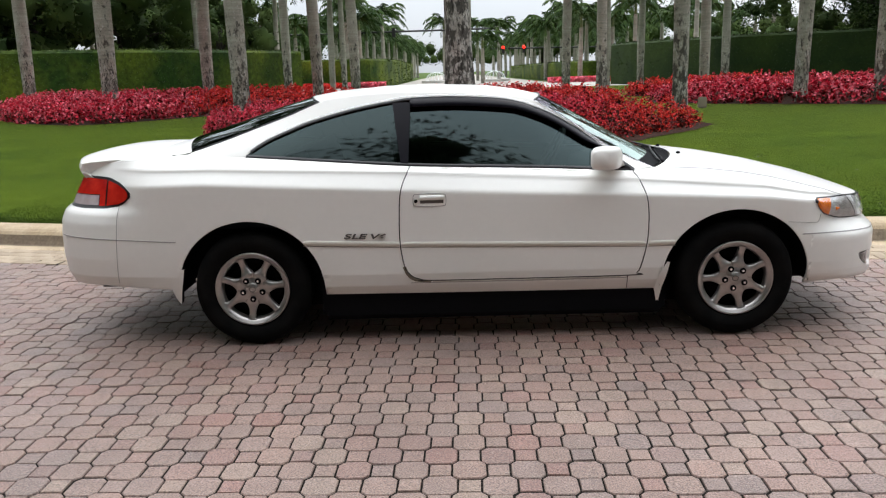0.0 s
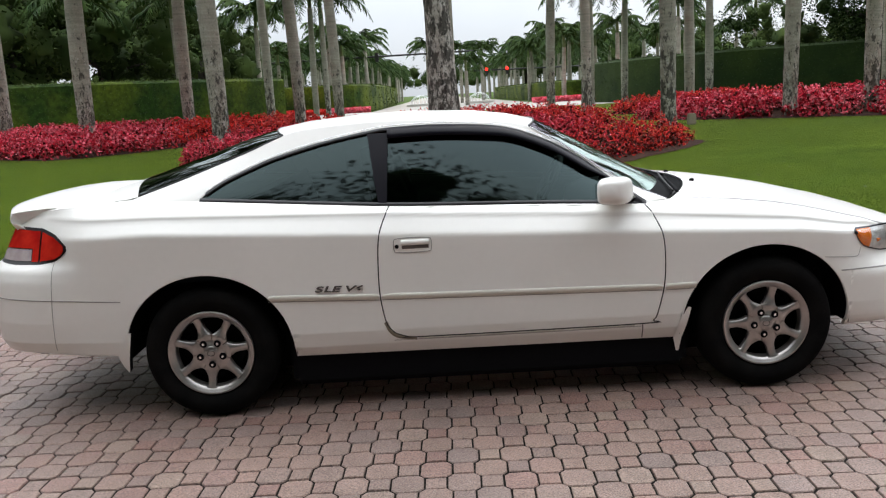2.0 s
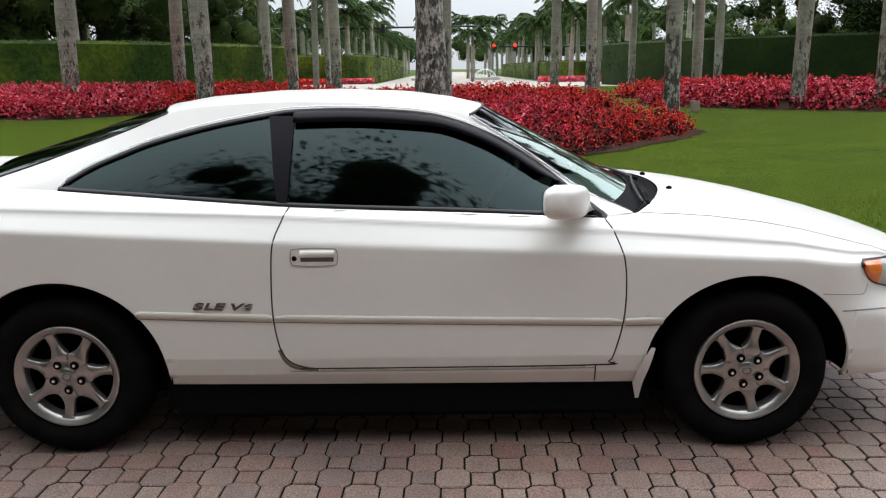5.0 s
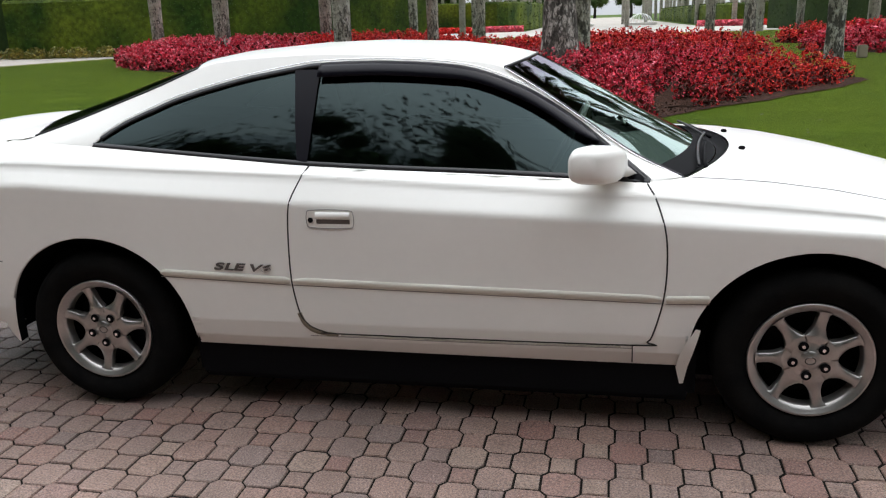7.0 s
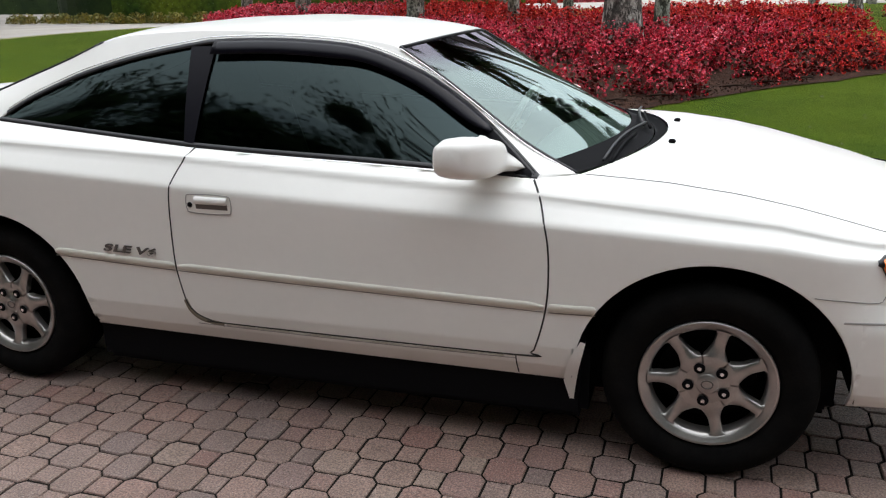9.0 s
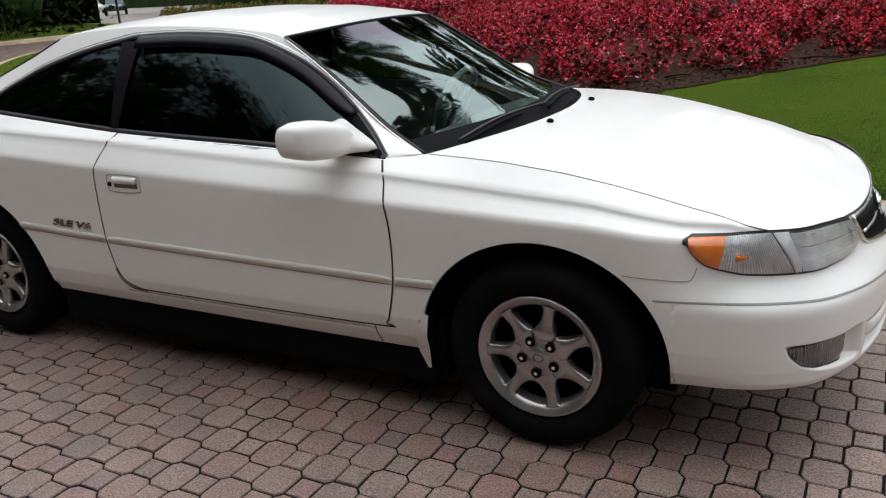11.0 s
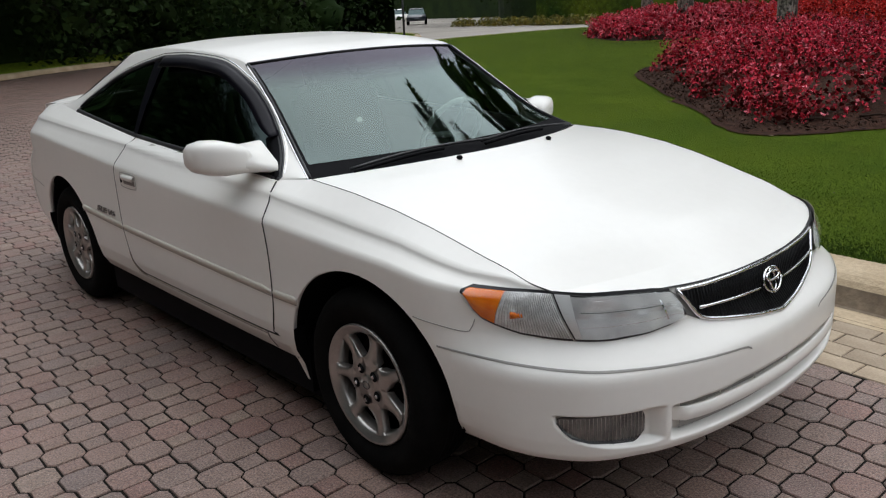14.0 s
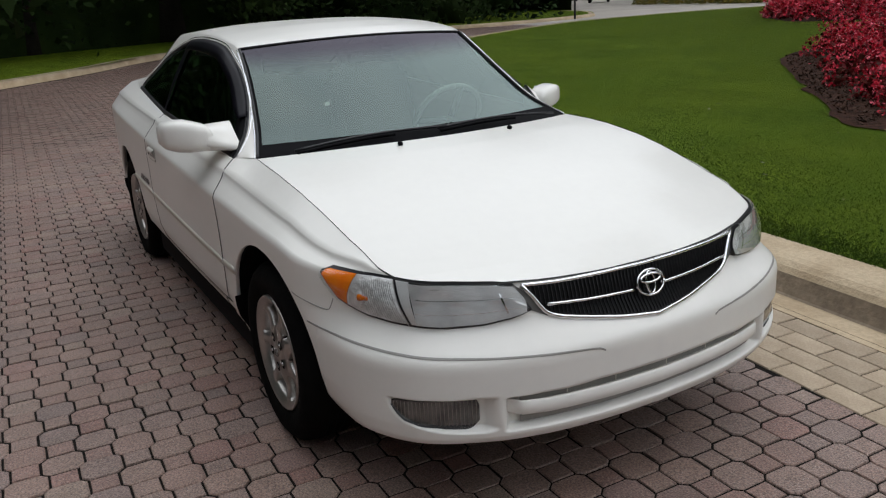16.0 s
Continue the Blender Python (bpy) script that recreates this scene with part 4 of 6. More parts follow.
# door handle and lock
for sgn in (-1, 1):
    rows_h = []
    for i, z in enumerate(np.linspace(.773, .842, 9)):
        e = .010 * (1 - math.sqrt(max(0, 1 - ((i - 4) / 4.6) ** 2)))
        rows_h.append([side_at(x, z, .0032)[0:1] + (sgn * side_at(x, z, .0032)[1], z) for x in np.linspace(-.423 + e, -.245 - e, 12)])
    v, f = grid(rows_h)
    h = raw("door_handle", v, f, M_PAINT, car, "white door handle", True)
    # the recess is a proud dark patch, painted as shade under the grip
    for nm, x0, x1, z0, z1, o, mm in (("recess", -.385, -.26, .789, .811, .004, M_BADGE), ("grip", -.386, -.258, .806, .834, .012, M_PAINT)):
        rr_ = []
        for z, oo in ((z0, .003), (z0 + .004, o), ((z0 + z1) / 2, o * 1.1), (z1 - .004, o), (z1, .003)):
            rr_.append([(side_at(x, z, oo)[0], sgn * side_at(x, z, oo)[1], z) for x in np.linspace(x0, x1, 10)])
        v, f = grid(rr_)
        raw(nm, v, f, mm, h, "", True)
    bm = bmesh.new()
    q = side_at(-.408, .803, .004)
    bmesh.ops.create_cone(bm, cap_ends=True, segments=16, radius1=.0105, radius2=.009, depth=.006, matrix=pose(q[0], sgn * q[1], q[2], 90))
    part("lock", bm, M_DARK, h, "black key lock")

# thin grey loop painted as the shadow seam round the handle
strip("handle_outline", [(-.334 + (.089 - .02) * math.copysign(min(1, abs(math.cos(t)) * 1.5), math.cos(t)) + .02 * math.cos(t), .8075 + .018 * math.copysign(min(1, abs(math.sin(t)) * 1.5), math.sin(t)) + .017 * math.sin(t)) for t in np.linspace(0, 2 * math.pi, 41)], side_at, .0032, .0042, M_GROOVE_SHADE, n=120, hgt=.001)

# badge letters
for sgn in (-1, 1):
    for ch, off in (("S", -.098), ("L", -.056), ("E", -.018), ("V", .046), ("6", .090)):
        cu = bpy.data.curves.new("trim_letter", 'FONT')
        cu.body, cu.size, cu.extrude, cu.shear, cu.align_x, cu.offset = ch, .049, .002, .25, 'CENTER', .0012
        tmp = bpy.data.objects.new("tmp", cu)
        me = bpy.data.meshes.new_from_object(tmp)
        bpy.data.objects.remove(tmp)
        me.materials.append(M_BADGE)
        ob = new("trim_letter", me)
        x_ = -.692 + off
        q = side_at(x_, .61, .004)
        ob.parent = car
        ob["label"] = "pewter trim letter " + ch
        ob.matrix_local = pose(x_ if sgn < 0 else -1.384 - x_, sgn * q[1], .603 - .022 * off, 90, -1.2 * sgn, 0 if sgn < 0 else 180) @ Matrix.Diagonal((1.62, .80, 1, 1))

# mirrors
for sgn in (-1, 1):
    bm = bmesh.new()
    rings = []
    # housing: rounded box sections from the inner end to the tip
    near_ = 0.0 if sgn < 0 else .085
    for s, x0, x1, z0, z1 in ((.835, .60, .70, .955, 1.030), (.86, .565, .705, .948, 1.055), (.92, .535, .69, .945, 1.073), (.965, .515, .665, .950, 1.075), (1.0, .512, .635, .962, 1.066), (1.016, .522, .605, .98, 1.05)):
        cx, cz, a, b = (x0 + x1) / 2, (z0 + z1) / 2, (x1 - x0) / 2, (z1 - z0) / 2
        rings.append([bm.verts.new((cx + a * math.copysign(abs(math.cos(t)) ** .55, math.cos(t)), sgn * (s - near_), cz - near_ * .3 + b * (1 - 2 * near_) * math.copysign(abs(math.sin(t)) ** .6, math.sin(t)))) for t in np.linspace(0, 2 * math.pi, 28, endpoint=False)])
    for q, w in zip(rings, rings[1:]):
        for j in range(28):
            bm.faces.new((q[j], q[(j + 1) % 28], w[(j + 1) % 28], w[j]))
    bm.faces.new(rings[0])
    bm.faces.new(rings[-1])
    bmesh.ops.recalc_face_normals(bm, faces=bm.faces)
    mirror = part("side_mirror", bm, M_PAINT, car, "white side mirror")
    bm = bmesh.new()
    tri = [(.575, .931), (.772, .929), (.602, 1.046), (.575, 1.048)]
    def tri_hit(ang, cx=.620, cz=.970):
        best = 9
        for (x0, z0), (x1, z1) in zip(tri, tri[1:] + tri[:1]):
            dx, dz, ex, ez = math.cos(ang), math.sin(ang), x1 - x0, z1 - z0
            det = dx * -ez + ex * dz
            if abs(det) > 1e-9:
                t = ((x0 - cx) * -ez + ex * (z0 - cz)) / det
                u = (dx * (z0 - cz) - dz * (x0 - cx)) / det
                if t > 0 and -1e-6 <= u <= 1 + 1e-6:
                    best = min(best, t)
        return cx + best * math.cos(ang), cz + best * math.sin(ang)
    fv = []
    for q in np.linspace(0, 1, 7):
        ring = []
        for t in np.linspace(0, 2 * math.pi, 32, endpoint=False):
            ax, az = tri_hit(t)
            bx_, bz_ = .640 + .064 * (1 - 6 * near_) * math.copysign(abs(math.cos(t)) ** .7, math.cos(t)), .998 - near_ * .3 + .051 * (1 - 6 * near_) * math.copysign(abs(math.sin(t)) ** .7, math.sin(t))
            e_ = q
            ring.append(bm.verts.new((ax + (bx_ - ax) * e_, sgn * (.738 + (.866 - near_ - .738) * q), az + (bz_ - az) * e_)))
        fv.append(ring)
    for r0, r1 in zip(fv, fv[1:]):
        for j in range(32):
            bm.faces.new((r0[j], r0[(j + 1) % 32], r1[(j + 1) % 32], r1[j]))
    bmesh.ops.recalc_face_normals(bm, faces=bm.faces)
    part("foot", bm, M_PAINT, mirror, "white mirror foot")
    rs = [[(.514, sgn * (s - near_), z - near_ * .3) for s in np.linspace(.93, .985, 5)] for z in np.linspace(.972, 1.050, 4)]
    v, f = grid(rs)
    raw("mirror_glass", v, f, M_CHROME, mirror, "mirror glass")

# lamps
def k_of_s(s):
    return float(np.interp(-s, -PLAN[300:, 1], np.arange(300, 500)))


LAMP_TOP = [(0, .738), (.017, .749), (.05, .7475), (.18, .744), (.37, .744), (.5, .742), (.68, .739), (.85, .731), (.935, .722), (.983, .684), (1, .650)]
LAMP_BOT = [(0, .734), (.012, .722), (.033, .694), (.075, .666), (.12, .653), (.18, .641), (.24, .632), (.34, .627), (.475, .625), (.65, .621), (.81, .624), (.92, .632), (.975, .641), (1, .648)]
la, lb = 405.2, 464.8
for sgn in (-1, 1):
    def lamp_rows(t0, t1, out, n=24, m=9, grow=0.0, slant0=0.0, slant1=0.0, w0=0.0, w1=1.0, flute=0.0, bulge=.012):
        rs = []
        for i_, t in enumerate(np.linspace(t0, t1, n)):
            u = i_ / max(1, n - 1)
            row = []
            for w in np.linspace(w0, w1, m):
                tt = t + (slant0 + (slant1 - slant0) * u) * (.5 - w)
                zt, zb = lerp(tt, LAMP_TOP) + grow, lerp(tt, LAMP_BOT) - grow
                q = front_at(la + (lb - la) * tt, zb + (zt - zb) * w, out + bulge * math.sin(math.pi * w) + flute * (i_ % 2))
                row.append((q[0], sgn * q[1], q[2]))
            rs.append(row)
        return grid(rs)
    lamp = raw("headlight", *lamp_rows(-.010, 1.008, .0012, 60, 9, .0045, bulge=.004), M_TRIM, car, "headlight in a black gasket", True)
    raw("turn_signal", *lamp_rows(.012, .142, .005, 12, 9, -.002, 0, -.03), M_AMBER, lamp, "amber turn signal lens", True)
    raw("corner_reflector", *lamp_rows(.142, .414, .0035, 54, 9, -.002, -.03, .104, flute=.0035), M_SPARK, lamp, "bright fluted corner reflector", False)
    for j in range(5):
        w = .22 + .13 * j
        raw("rib", *lamp_rows(.015, .19, .0165, 14, 2, 0, 0, -.02, w, w + .018), M_LENS, lamp, "", True)
    for j in range(15):
        t = .225 + .0118 * j
        raw("flute", *lamp_rows(t, t + .0028, .0090, 2, 9, -.004, .06 + .05 * j / 15, .06 + .05 * j / 15, .06, .97), M_FLUTE, lamp, "", True)
    rod("bulb", [(lambda q: (q[0], sgn * q[1], q[2]))(front_at(la + (lb - la) * t, .682, .013)) for t in (.195, .215, .235, .25)], .011, M_AMBER, lamp, "amber bulb behind the lens", 10, lambda q: 1 - .5 * q)
    raw("divider", *lamp_rows(.416, .422, .013, 3, 9, 0, .104, .104), M_FLUTE, lamp, "thin grey slanting divider", True)
    raw("side_panel", *lamp_rows(.426, .478, .0060, 4, 9, -.002, .104, .06), M_REFL, lamp, "bright lamp side panel", True)
    # mirrored bowl: a hollow round the bulb, flat upper and lower steps
    bowl = []
    for i_, t in enumerate(np.linspace(.478, .985, 44)):
        row = []
        for w in np.linspace(.01, .99, 23):
            tt = t + .06 * (1 - i_ / 43) * (.5 - w)
            zt, zb = lerp(tt, LAMP_TOP) - .003, lerp(tt, LAMP_BOT) + .003
            d0 = math.hypot((tt - .60) / .10, (w - .5) / .42)
            dent = .004 * max(0.0, 1 - d0 * d0) + .0012 * math.sin(34 * tt) * (1 if w > .52 else -1)
            q = front_at(la + (lb - la) * tt, zb + (zt - zb) * w, .0125 - dent)
            row.append((q[0], sgn * q[1], q[2]))
        bowl.append(row)
    raw("bowl", *grid(bowl), M_BOWL, lamp, "mirrored lamp bowl", True)
    for w, t0 in ((.30, .50), (.62, .50), (.86, .49)):
        raw("louvre", *lamp_rows(t0, .975, .0062, 18, 2, 0, 0, 0, w, w + .012), M_CHROME, lamp, "", True)
    raw("louvre", *lamp_rows(.885, .893, .0062, 2, 8, -.004, .05, .05), M_CHROME, lamp, "", True)
    raw("lens", *lamp_rows(.012, .988, .015, 40, 9, -.001), M_LENS, lamp, "clear lamp lens", True)
    # tail lamp
    T_UP = [(-2.46, .885), (-2.42, .918), (-2.36, .938), (-2.3, .946), (-2.15, .938), (-2.06, .915), (-2.01, .890), (-1.99, .866)]
    T_LO = [(-2.46, .795), (-2.3, .788), (-2.15, .790), (-2.06, .806), (-2.01, .832), (-1.99, .858)]
    def tail_rows(x0, x1, w0, w1, out, grow=0.0, n=16):
        rs = []
        for x in np.linspace(x0, x1, n):
            zt, zb = lerp(x, T_UP) + grow, lerp(x, T_LO) - grow
            row = []
            for w in np.linspace(w0, w1, 8):
                q = side_at(x, zb + (zt - zb) * w, out)
                row.append((q[0], sgn * q[1], q[2]))
            rs.append(row)
        return grid(rs)
    tail = raw("tail_light", *tail_rows(-2.45, -1.982, 0, 1, .002, .008, 24), M_TRIM, car, "tail light in a black gasket", True)
    raw("brake_lens", *tail_rows(-2.43, -2.155, .43, .97, .010), M_TAIL, tail, "red brake lens", True)
    raw("marker_lens", *tail_rows(-2.145, -1.995, .04, .96, .010), M_TAIL, tail, "red side lens", True)
    raw("lower_lens", *tail_rows(-2.195, -2.155, .04, .43, .010, n=4), M_TAIL, tail, "", True)
    raw("reverse_lens", *tail_rows(-2.42, -2.20, .06, .40, .010), M_CLEARTAIL, tail, "grey reverse lens", True)
    # fog lamp
    fa, fb = 429.4, 450.6
    FOG_T = [(0, .418), (.06, .424), (.9, .425), (.97, .420), (1, .400)]
    FOG_B = [(0, .412), (.05, .394), (.15, .371), (.33, .355), (.6, .344), (.85, .338), (.94, .341), (1, .360)]
    def fog_rows(out, grow=0.0):
        rs = []
        for t in np.linspace(0, 1, 26):
            zt, zb = lerp(t, FOG_T) + grow, lerp(t, FOG_B) - grow
            rs.append([(lambda q: (q[0], sgn * q[1], q[2]))(front_at(fa + (fb - fa) * t, zb + (zt - zb) * w, out)) for w in np.linspace(0, 1, 9)])
        return grid(rs)
    fog = raw("fog_lamp", *fog_rows(.003, .004), M_TRIM, car, "fog lamp sunk in a bumper pocket", True)
    raw("reflector", *fog_rows(.0045), M_FOGREF, fog, "ribbed fog lamp reflector", True)
    for j in range(22):
        t = (j + .7) / 22.5
        zt, zb = lerp(t, FOG_T) - .003, lerp(t, FOG_B) + .004
        rod("rib", [(lambda q: (q[0], sgn * q[1], q[2]))(front_at(fa + (fb - fa) * t, zb + (zt - zb) * w, .006)) for w in (0, .5, 1)], .0013, M_ALLOY, fog, "", 4)
    raw("lens", *fog_rows(.010), M_LENS, fog, "fog lamp lens", True)

# grille: black mesh in a chrome rim, two bars and an oval emblem
G_UP = lambda s: lerp(abs(s), [(0, .709), (.2, .710), (.30, .711), (.41, .716)])
GLO_ = spline([(0, .572), (.11, .583), (.2, .597), (.27, .609), (.325, .622), (.354, .640), (.380, .680), (.408, .716)], 80)
G_LO = lambda s: float(np.interp(abs(s), GLO_[:, 0], GLO_[:, 1]))


def nose(s, z, out=0.0):
    q = front_at(k_of_s(abs(s) + inset_front(z) * .25), z, out, True)
    return q[0], s, z


gs = np.linspace(-.408, .408, 61)
v, f = grid([[nose(s, G_LO(s) + (G_UP(s) - G_LO(s)) * w, .002) for w in np.linspace(0, 1, 8)] for s in gs])
grille = raw("grille", v, f, M_GRILLE, car, "black grille with chrome rim", True)
for s in np.linspace(-.385, .385, 64):
    zl, zu = G_LO(s) + .006, G_UP(s) - .006
    if zu - zl > .012:
        rod("slat", [nose(s, z, .005) for z in np.linspace(zl, zu, 4)], .0022, M_GRILLE, grille, "", 4)
rod("rim", [nose(s, G_LO(s), .005) for s in gs], .0068, M_CHROME, grille, "chrome grille rim", 8)
rod("rim", [nose(s, G_UP(s), .004) for s in gs], .0062, M_CHROME, grille, "chrome grille rim", 8)
for sg in (-1, 1):
    rod("bar", [nose(s, lerp(abs(s), [(.04, .642), (.2, .647), (.345, .656)]), .010) for s in np.linspace(.046 * sg, .345 * sg, 14)], .0052, M_CHROME, grille, "chrome grille bar", 8)
    v, f = grid([[nose(sg * s, lerp(s, [(.345, .622), (.395, .647), (.43, .716)]) * (1 - w) + lerp(s, [(.345, .634), (.385, .684), (.43, .722)]) * w, .0025) for w in np.linspace(0, 1, 5)] for s in np.linspace(.345, .430, 12)])
    raw("corner_fillet", v, f, M_FILLET, grille, "dark grey fillet beside the lamp", True)
ce = Vector(nose(0, .656, .016))
for nm, a, b, o in (("outer_ring", .051, .036, 0), ("inner_ring", .016, .031, .0), ("cross_ring", .037, .012, .013)):
    rod(nm, [ce + Vector((.002 - .3 * b * math.sin(t), a * math.cos(t), b * math.sin(t) + o)) for t in np.linspace(0, 2 * math.pi, 37)], .0042, M_CHROME, grille, "chrome oval ring of the emblem", 6)

# lower intake: a hollow in the bumper with one rounded white slat across
ss = np.linspace(-.497, .497, 61)
# the back plate's grey puts the hollow's shade into colour
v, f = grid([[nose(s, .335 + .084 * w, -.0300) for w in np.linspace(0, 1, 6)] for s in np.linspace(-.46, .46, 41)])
intake = raw("lower_intake", v, f, M_GROOVE_SHADE, car, "grey back plate painted as the shade in the lower intake", True)
v, f = grid([[nose(s, lerp(abs(s), [(0, .384), (.4, .386), (.497, .392)]) + dz_, o_ - (.034 + o_) * smooth01((abs(s) - .468) / .026)) for dz_, o_ in ((.010, -.034), (.020, -.012), (.022, -.006), (.019, -.002), (.0, .000), (-.017, -.001), (-.022, -.006), (-.023, -.014), (-.016, -.034))] for s in ss])
raw("slat", v, f, M_PAINT, intake, "white intake slat", True)
for y in (-.33, -.17, .02, .19, .34):
    rod("clip", [nose(y, z, -.012) for z in (.400, .412, .424)], .0014, M_FADED, intake, "small pale clip", 5)

# spoiler
sp = []
for q in np.linspace(0, 1, 26):
    w = .61 * q
    cut = q ** 4
    drop = .052 * q ** 2.4
    tip = -2.455 + .125 * q ** 3
    zs_ = lambda x: lerp(x, [(-2.46, 1.040), (-2.42, 1.052), (-2.36, 1.066), (-2.28, 1.078), (-2.15, 1.088), (-2.02, 1.088), (-1.93, 1.080)]) - drop
    ring_ = [(-1.93 - .15 * cut, w, 1.07 - drop * .8)] + [(x, w, zs_(x)) for x in np.linspace(-1.95 - .15 * cut, tip + .012, 16)] + [(tip, w, 1.034 - drop), (tip + .004, w, 1.024 - drop), (tip + .03, w, 1.018 - drop), (tip + .09, w, 1.010 - drop - .03 * cut), (tip + .20, w, .985 - drop - .03 * cut)]
    sp.append(ring_)
sp.append([(x, w_ - .004, z - .006) for x, w_, z in sp[-1]])
sp.append([(x + .02 if x < -2.2 else x, w_ - .03, z - .05) for x, w_, z in sp[-1]])
both("spoiler", sp, M_PAINT, car, "white rear spoiler")

# mud flaps, sills, underside
for rear, front, low in (([(.950, .436), (.925, .39), (.905, .34), (.893, .272), (.906, .22), (.917, .174)], [(.966, .432), (.957, .39), (.946, .34), (.934, .272), (.927, .22), (.922, .176)], .275), ([(-1.715, .45), (-1.745, .40), (-1.775, .355), (-1.785, .325), (-1.77, .275), (-1.752, .241)], [(-1.70, .45), (-1.71, .40), (-1.722, .355), (-1.73, .325), (-1.740, .275), (-1.747, .243)], .33)):
    for sgn in (-1, 1):
        # a thin sheet proud of the skin, drawn in towards its tip, with a dark lip turned into the wheel well
        face = []
        for a, b in zip(rear, front):
            row = []
            for w in np.linspace(0, 1, 5):
                x, z = a[0] + (b[0] - a[0]) * w, a[1] + (b[1] - a[1]) * w
                q = side_at(x, max(z, low), .014)
                row.append((x, sgn * (q[1] - .28 * max(0, low - z)), z))
            face.append(row)
        flap = raw("mud_flap", *grid(face), M_PAINT, car, "white mud flap", True)
        raw("lining", *grid([[(r[-1][0] + .001, r[-1][1], r[-1][2]), (r[-1][0] - .004, r[-1][1] - sgn * .05, r[-1][2]), (r[0][0] - .004, r[0][1] - sgn * .05, r[0][2])] for r in face]), M_DARK, flap, "black inner lip", False)
# black underbody boxes; the low, wide ones stand in for under-car shade
for nm, x0, x1, s, z0, z1 in (("fuel_tank", -2.3, -1.74, .66, .30, .60), ("floor_pan", -.96, .97, .83, .120, .40), ("rear_axle_cover", -1.72, -.92, .62, .15, .62), ("engine_shield", .90, 1.74, .62, .130, .62), ("splash_shield", 1.74, 2.10, .60, .25, .36)):
    bm = bmesh.new()
    bmesh.ops.create_cube(bm, size=1, matrix=pose((x0 + x1) / 2, 0, (z0 + z1) / 2) @ Matrix.Diagonal((x1 - x0, 2 * s, z1 - z0, 1)))
    bmesh.ops.bevel(bm, geom=bm.edges, offset=.03, segments=2, affect='EDGES')
    part(nm, bm, M_DARK, car, "dark underbody box that fills in for the shade beneath", smooth=False)
for cx in (-1.335, 1.335):
    for sgn in (-1, 1):
        rs = [[(cx + .416 * math.cos(a), sgn * (side_at(cx + .416 * math.cos(a), .45)[1] - d_), .325 + .398 * math.sin(a)) for d_ in (.022, .14, .32)] for a in np.linspace(-.08, math.pi + .08, 32)]
        v, f = grid(rs)
        raw("wheel_arch_liner", v, f, M_DARK, car, "", True)

# interior
bm = bmesh.new()
rows_d = [[(x, .64 * (1 - 2 * w), z + .02 * (1 - (2 * w - 1) ** 2)) for w in np.linspace(0, 1, 16)] for x, z in ((1.02, .915), (.85, .915), (.72, .90), (.62, .86), (.60, .70), (.66, .5))]
v, f = grid(rows_d)
raw("dashboard", v, f, M_DASH, car, "grey dashboard", True)
for y in (-.36, .36):
    seat = car
    for nm, c, sz, rx in (("front_seat", (-.05, y, .52), (.52, .50, .18), 8), ("backrest", (-.40, y, .82), (.16, .48, .62), -18), ("headrest", (-.53, y, 1.16), (.10, .26, .17), -14)):
        bm = bmesh.new()
        bmesh.ops.create_cube(bm, size=1)
        bmesh.ops.subdivide_edges(bm, edges=bm.edges, cuts=1)
        bmesh.ops.bevel(bm, geom=[e for e in bm.edges], offset=.10, segments=3, affect='EDGES')
        bmesh.ops.transform(bm, verts=bm.verts, matrix=pose(*c, 0, rx, 0) @ Matrix.Diagonal((*sz, 1)))
        made = part(nm, bm, M_FABRIC, seat, "grey cloth seat")
        seat = made if nm == "front_seat" else seat
bm = bmesh.new()
bmesh.ops.create_cube(bm, size=1, matrix=pose(-1.05, 0, .75, 0, -18, 0) @ Matrix.Diagonal((.22, 1.2, .6, 1)))
part("rear_bench", bm, M_FABRIC, car, "grey rear bench", smooth=False)
bm = bmesh.new()
bmesh.ops.create_cube(bm, size=1, matrix=pose(-.2, 0, .41) @ Matrix.Diagonal((1.7, 1.5, .04, 1)))
part("cabin_floor", bm, M_DARK, car, "dark cabin floor", smooth=False)
sm = pose(.47, .36, .920, 0, -62, 0)
steer = rod("steering_wheel", [sm @ Vector((.175 * math.cos(t), .175 * math.sin(t), 0)) for t in np.linspace(0, 2 * math.pi, 33)], .014, M_WHEELRIM, car, "pale grey steering wheel")
for a in (0.2, math.pi - .2, -math.pi / 2):
    rod("spoke", [sm @ Vector((r * math.cos(a), r * math.sin(a), -.02 * (1 - r / .175))) for r in (.02, .1, .175)], .016, M_DASH, steer)
rod("inside_mirror", [(.40, -.10, 1.235), (.395, 0, 1.24), (.40, .10, 1.235)], .028, M_DARK, car, "inside mirror", 10)
bm = bmesh.new()
bmesh.ops.create_cube(bm, size=1, matrix=pose(.705, -.35, 1.082, 20, 55, 0) @ Matrix.Diagonal((.018, .022, .003, 1)))
part("paper_tag", bm, M_STUCCO, car, "small white paper tag inside the glass", smooth=False)


# wheels: seven-spoke alloy
def lathe(prof, seg=64):
    v = [(r * math.cos(2 * math.pi * j / seg), y, r * math.sin(2 * math.pi * j / seg)) for j in range(seg) for r, y in prof]
    n = len(prof)
    f = [(j * n + i, j * n + i + 1, ((j + 1) % seg) * n + i + 1, ((j + 1) % seg) * n + i) for j in range(seg) for i in range(n - 1)]
    return v, f


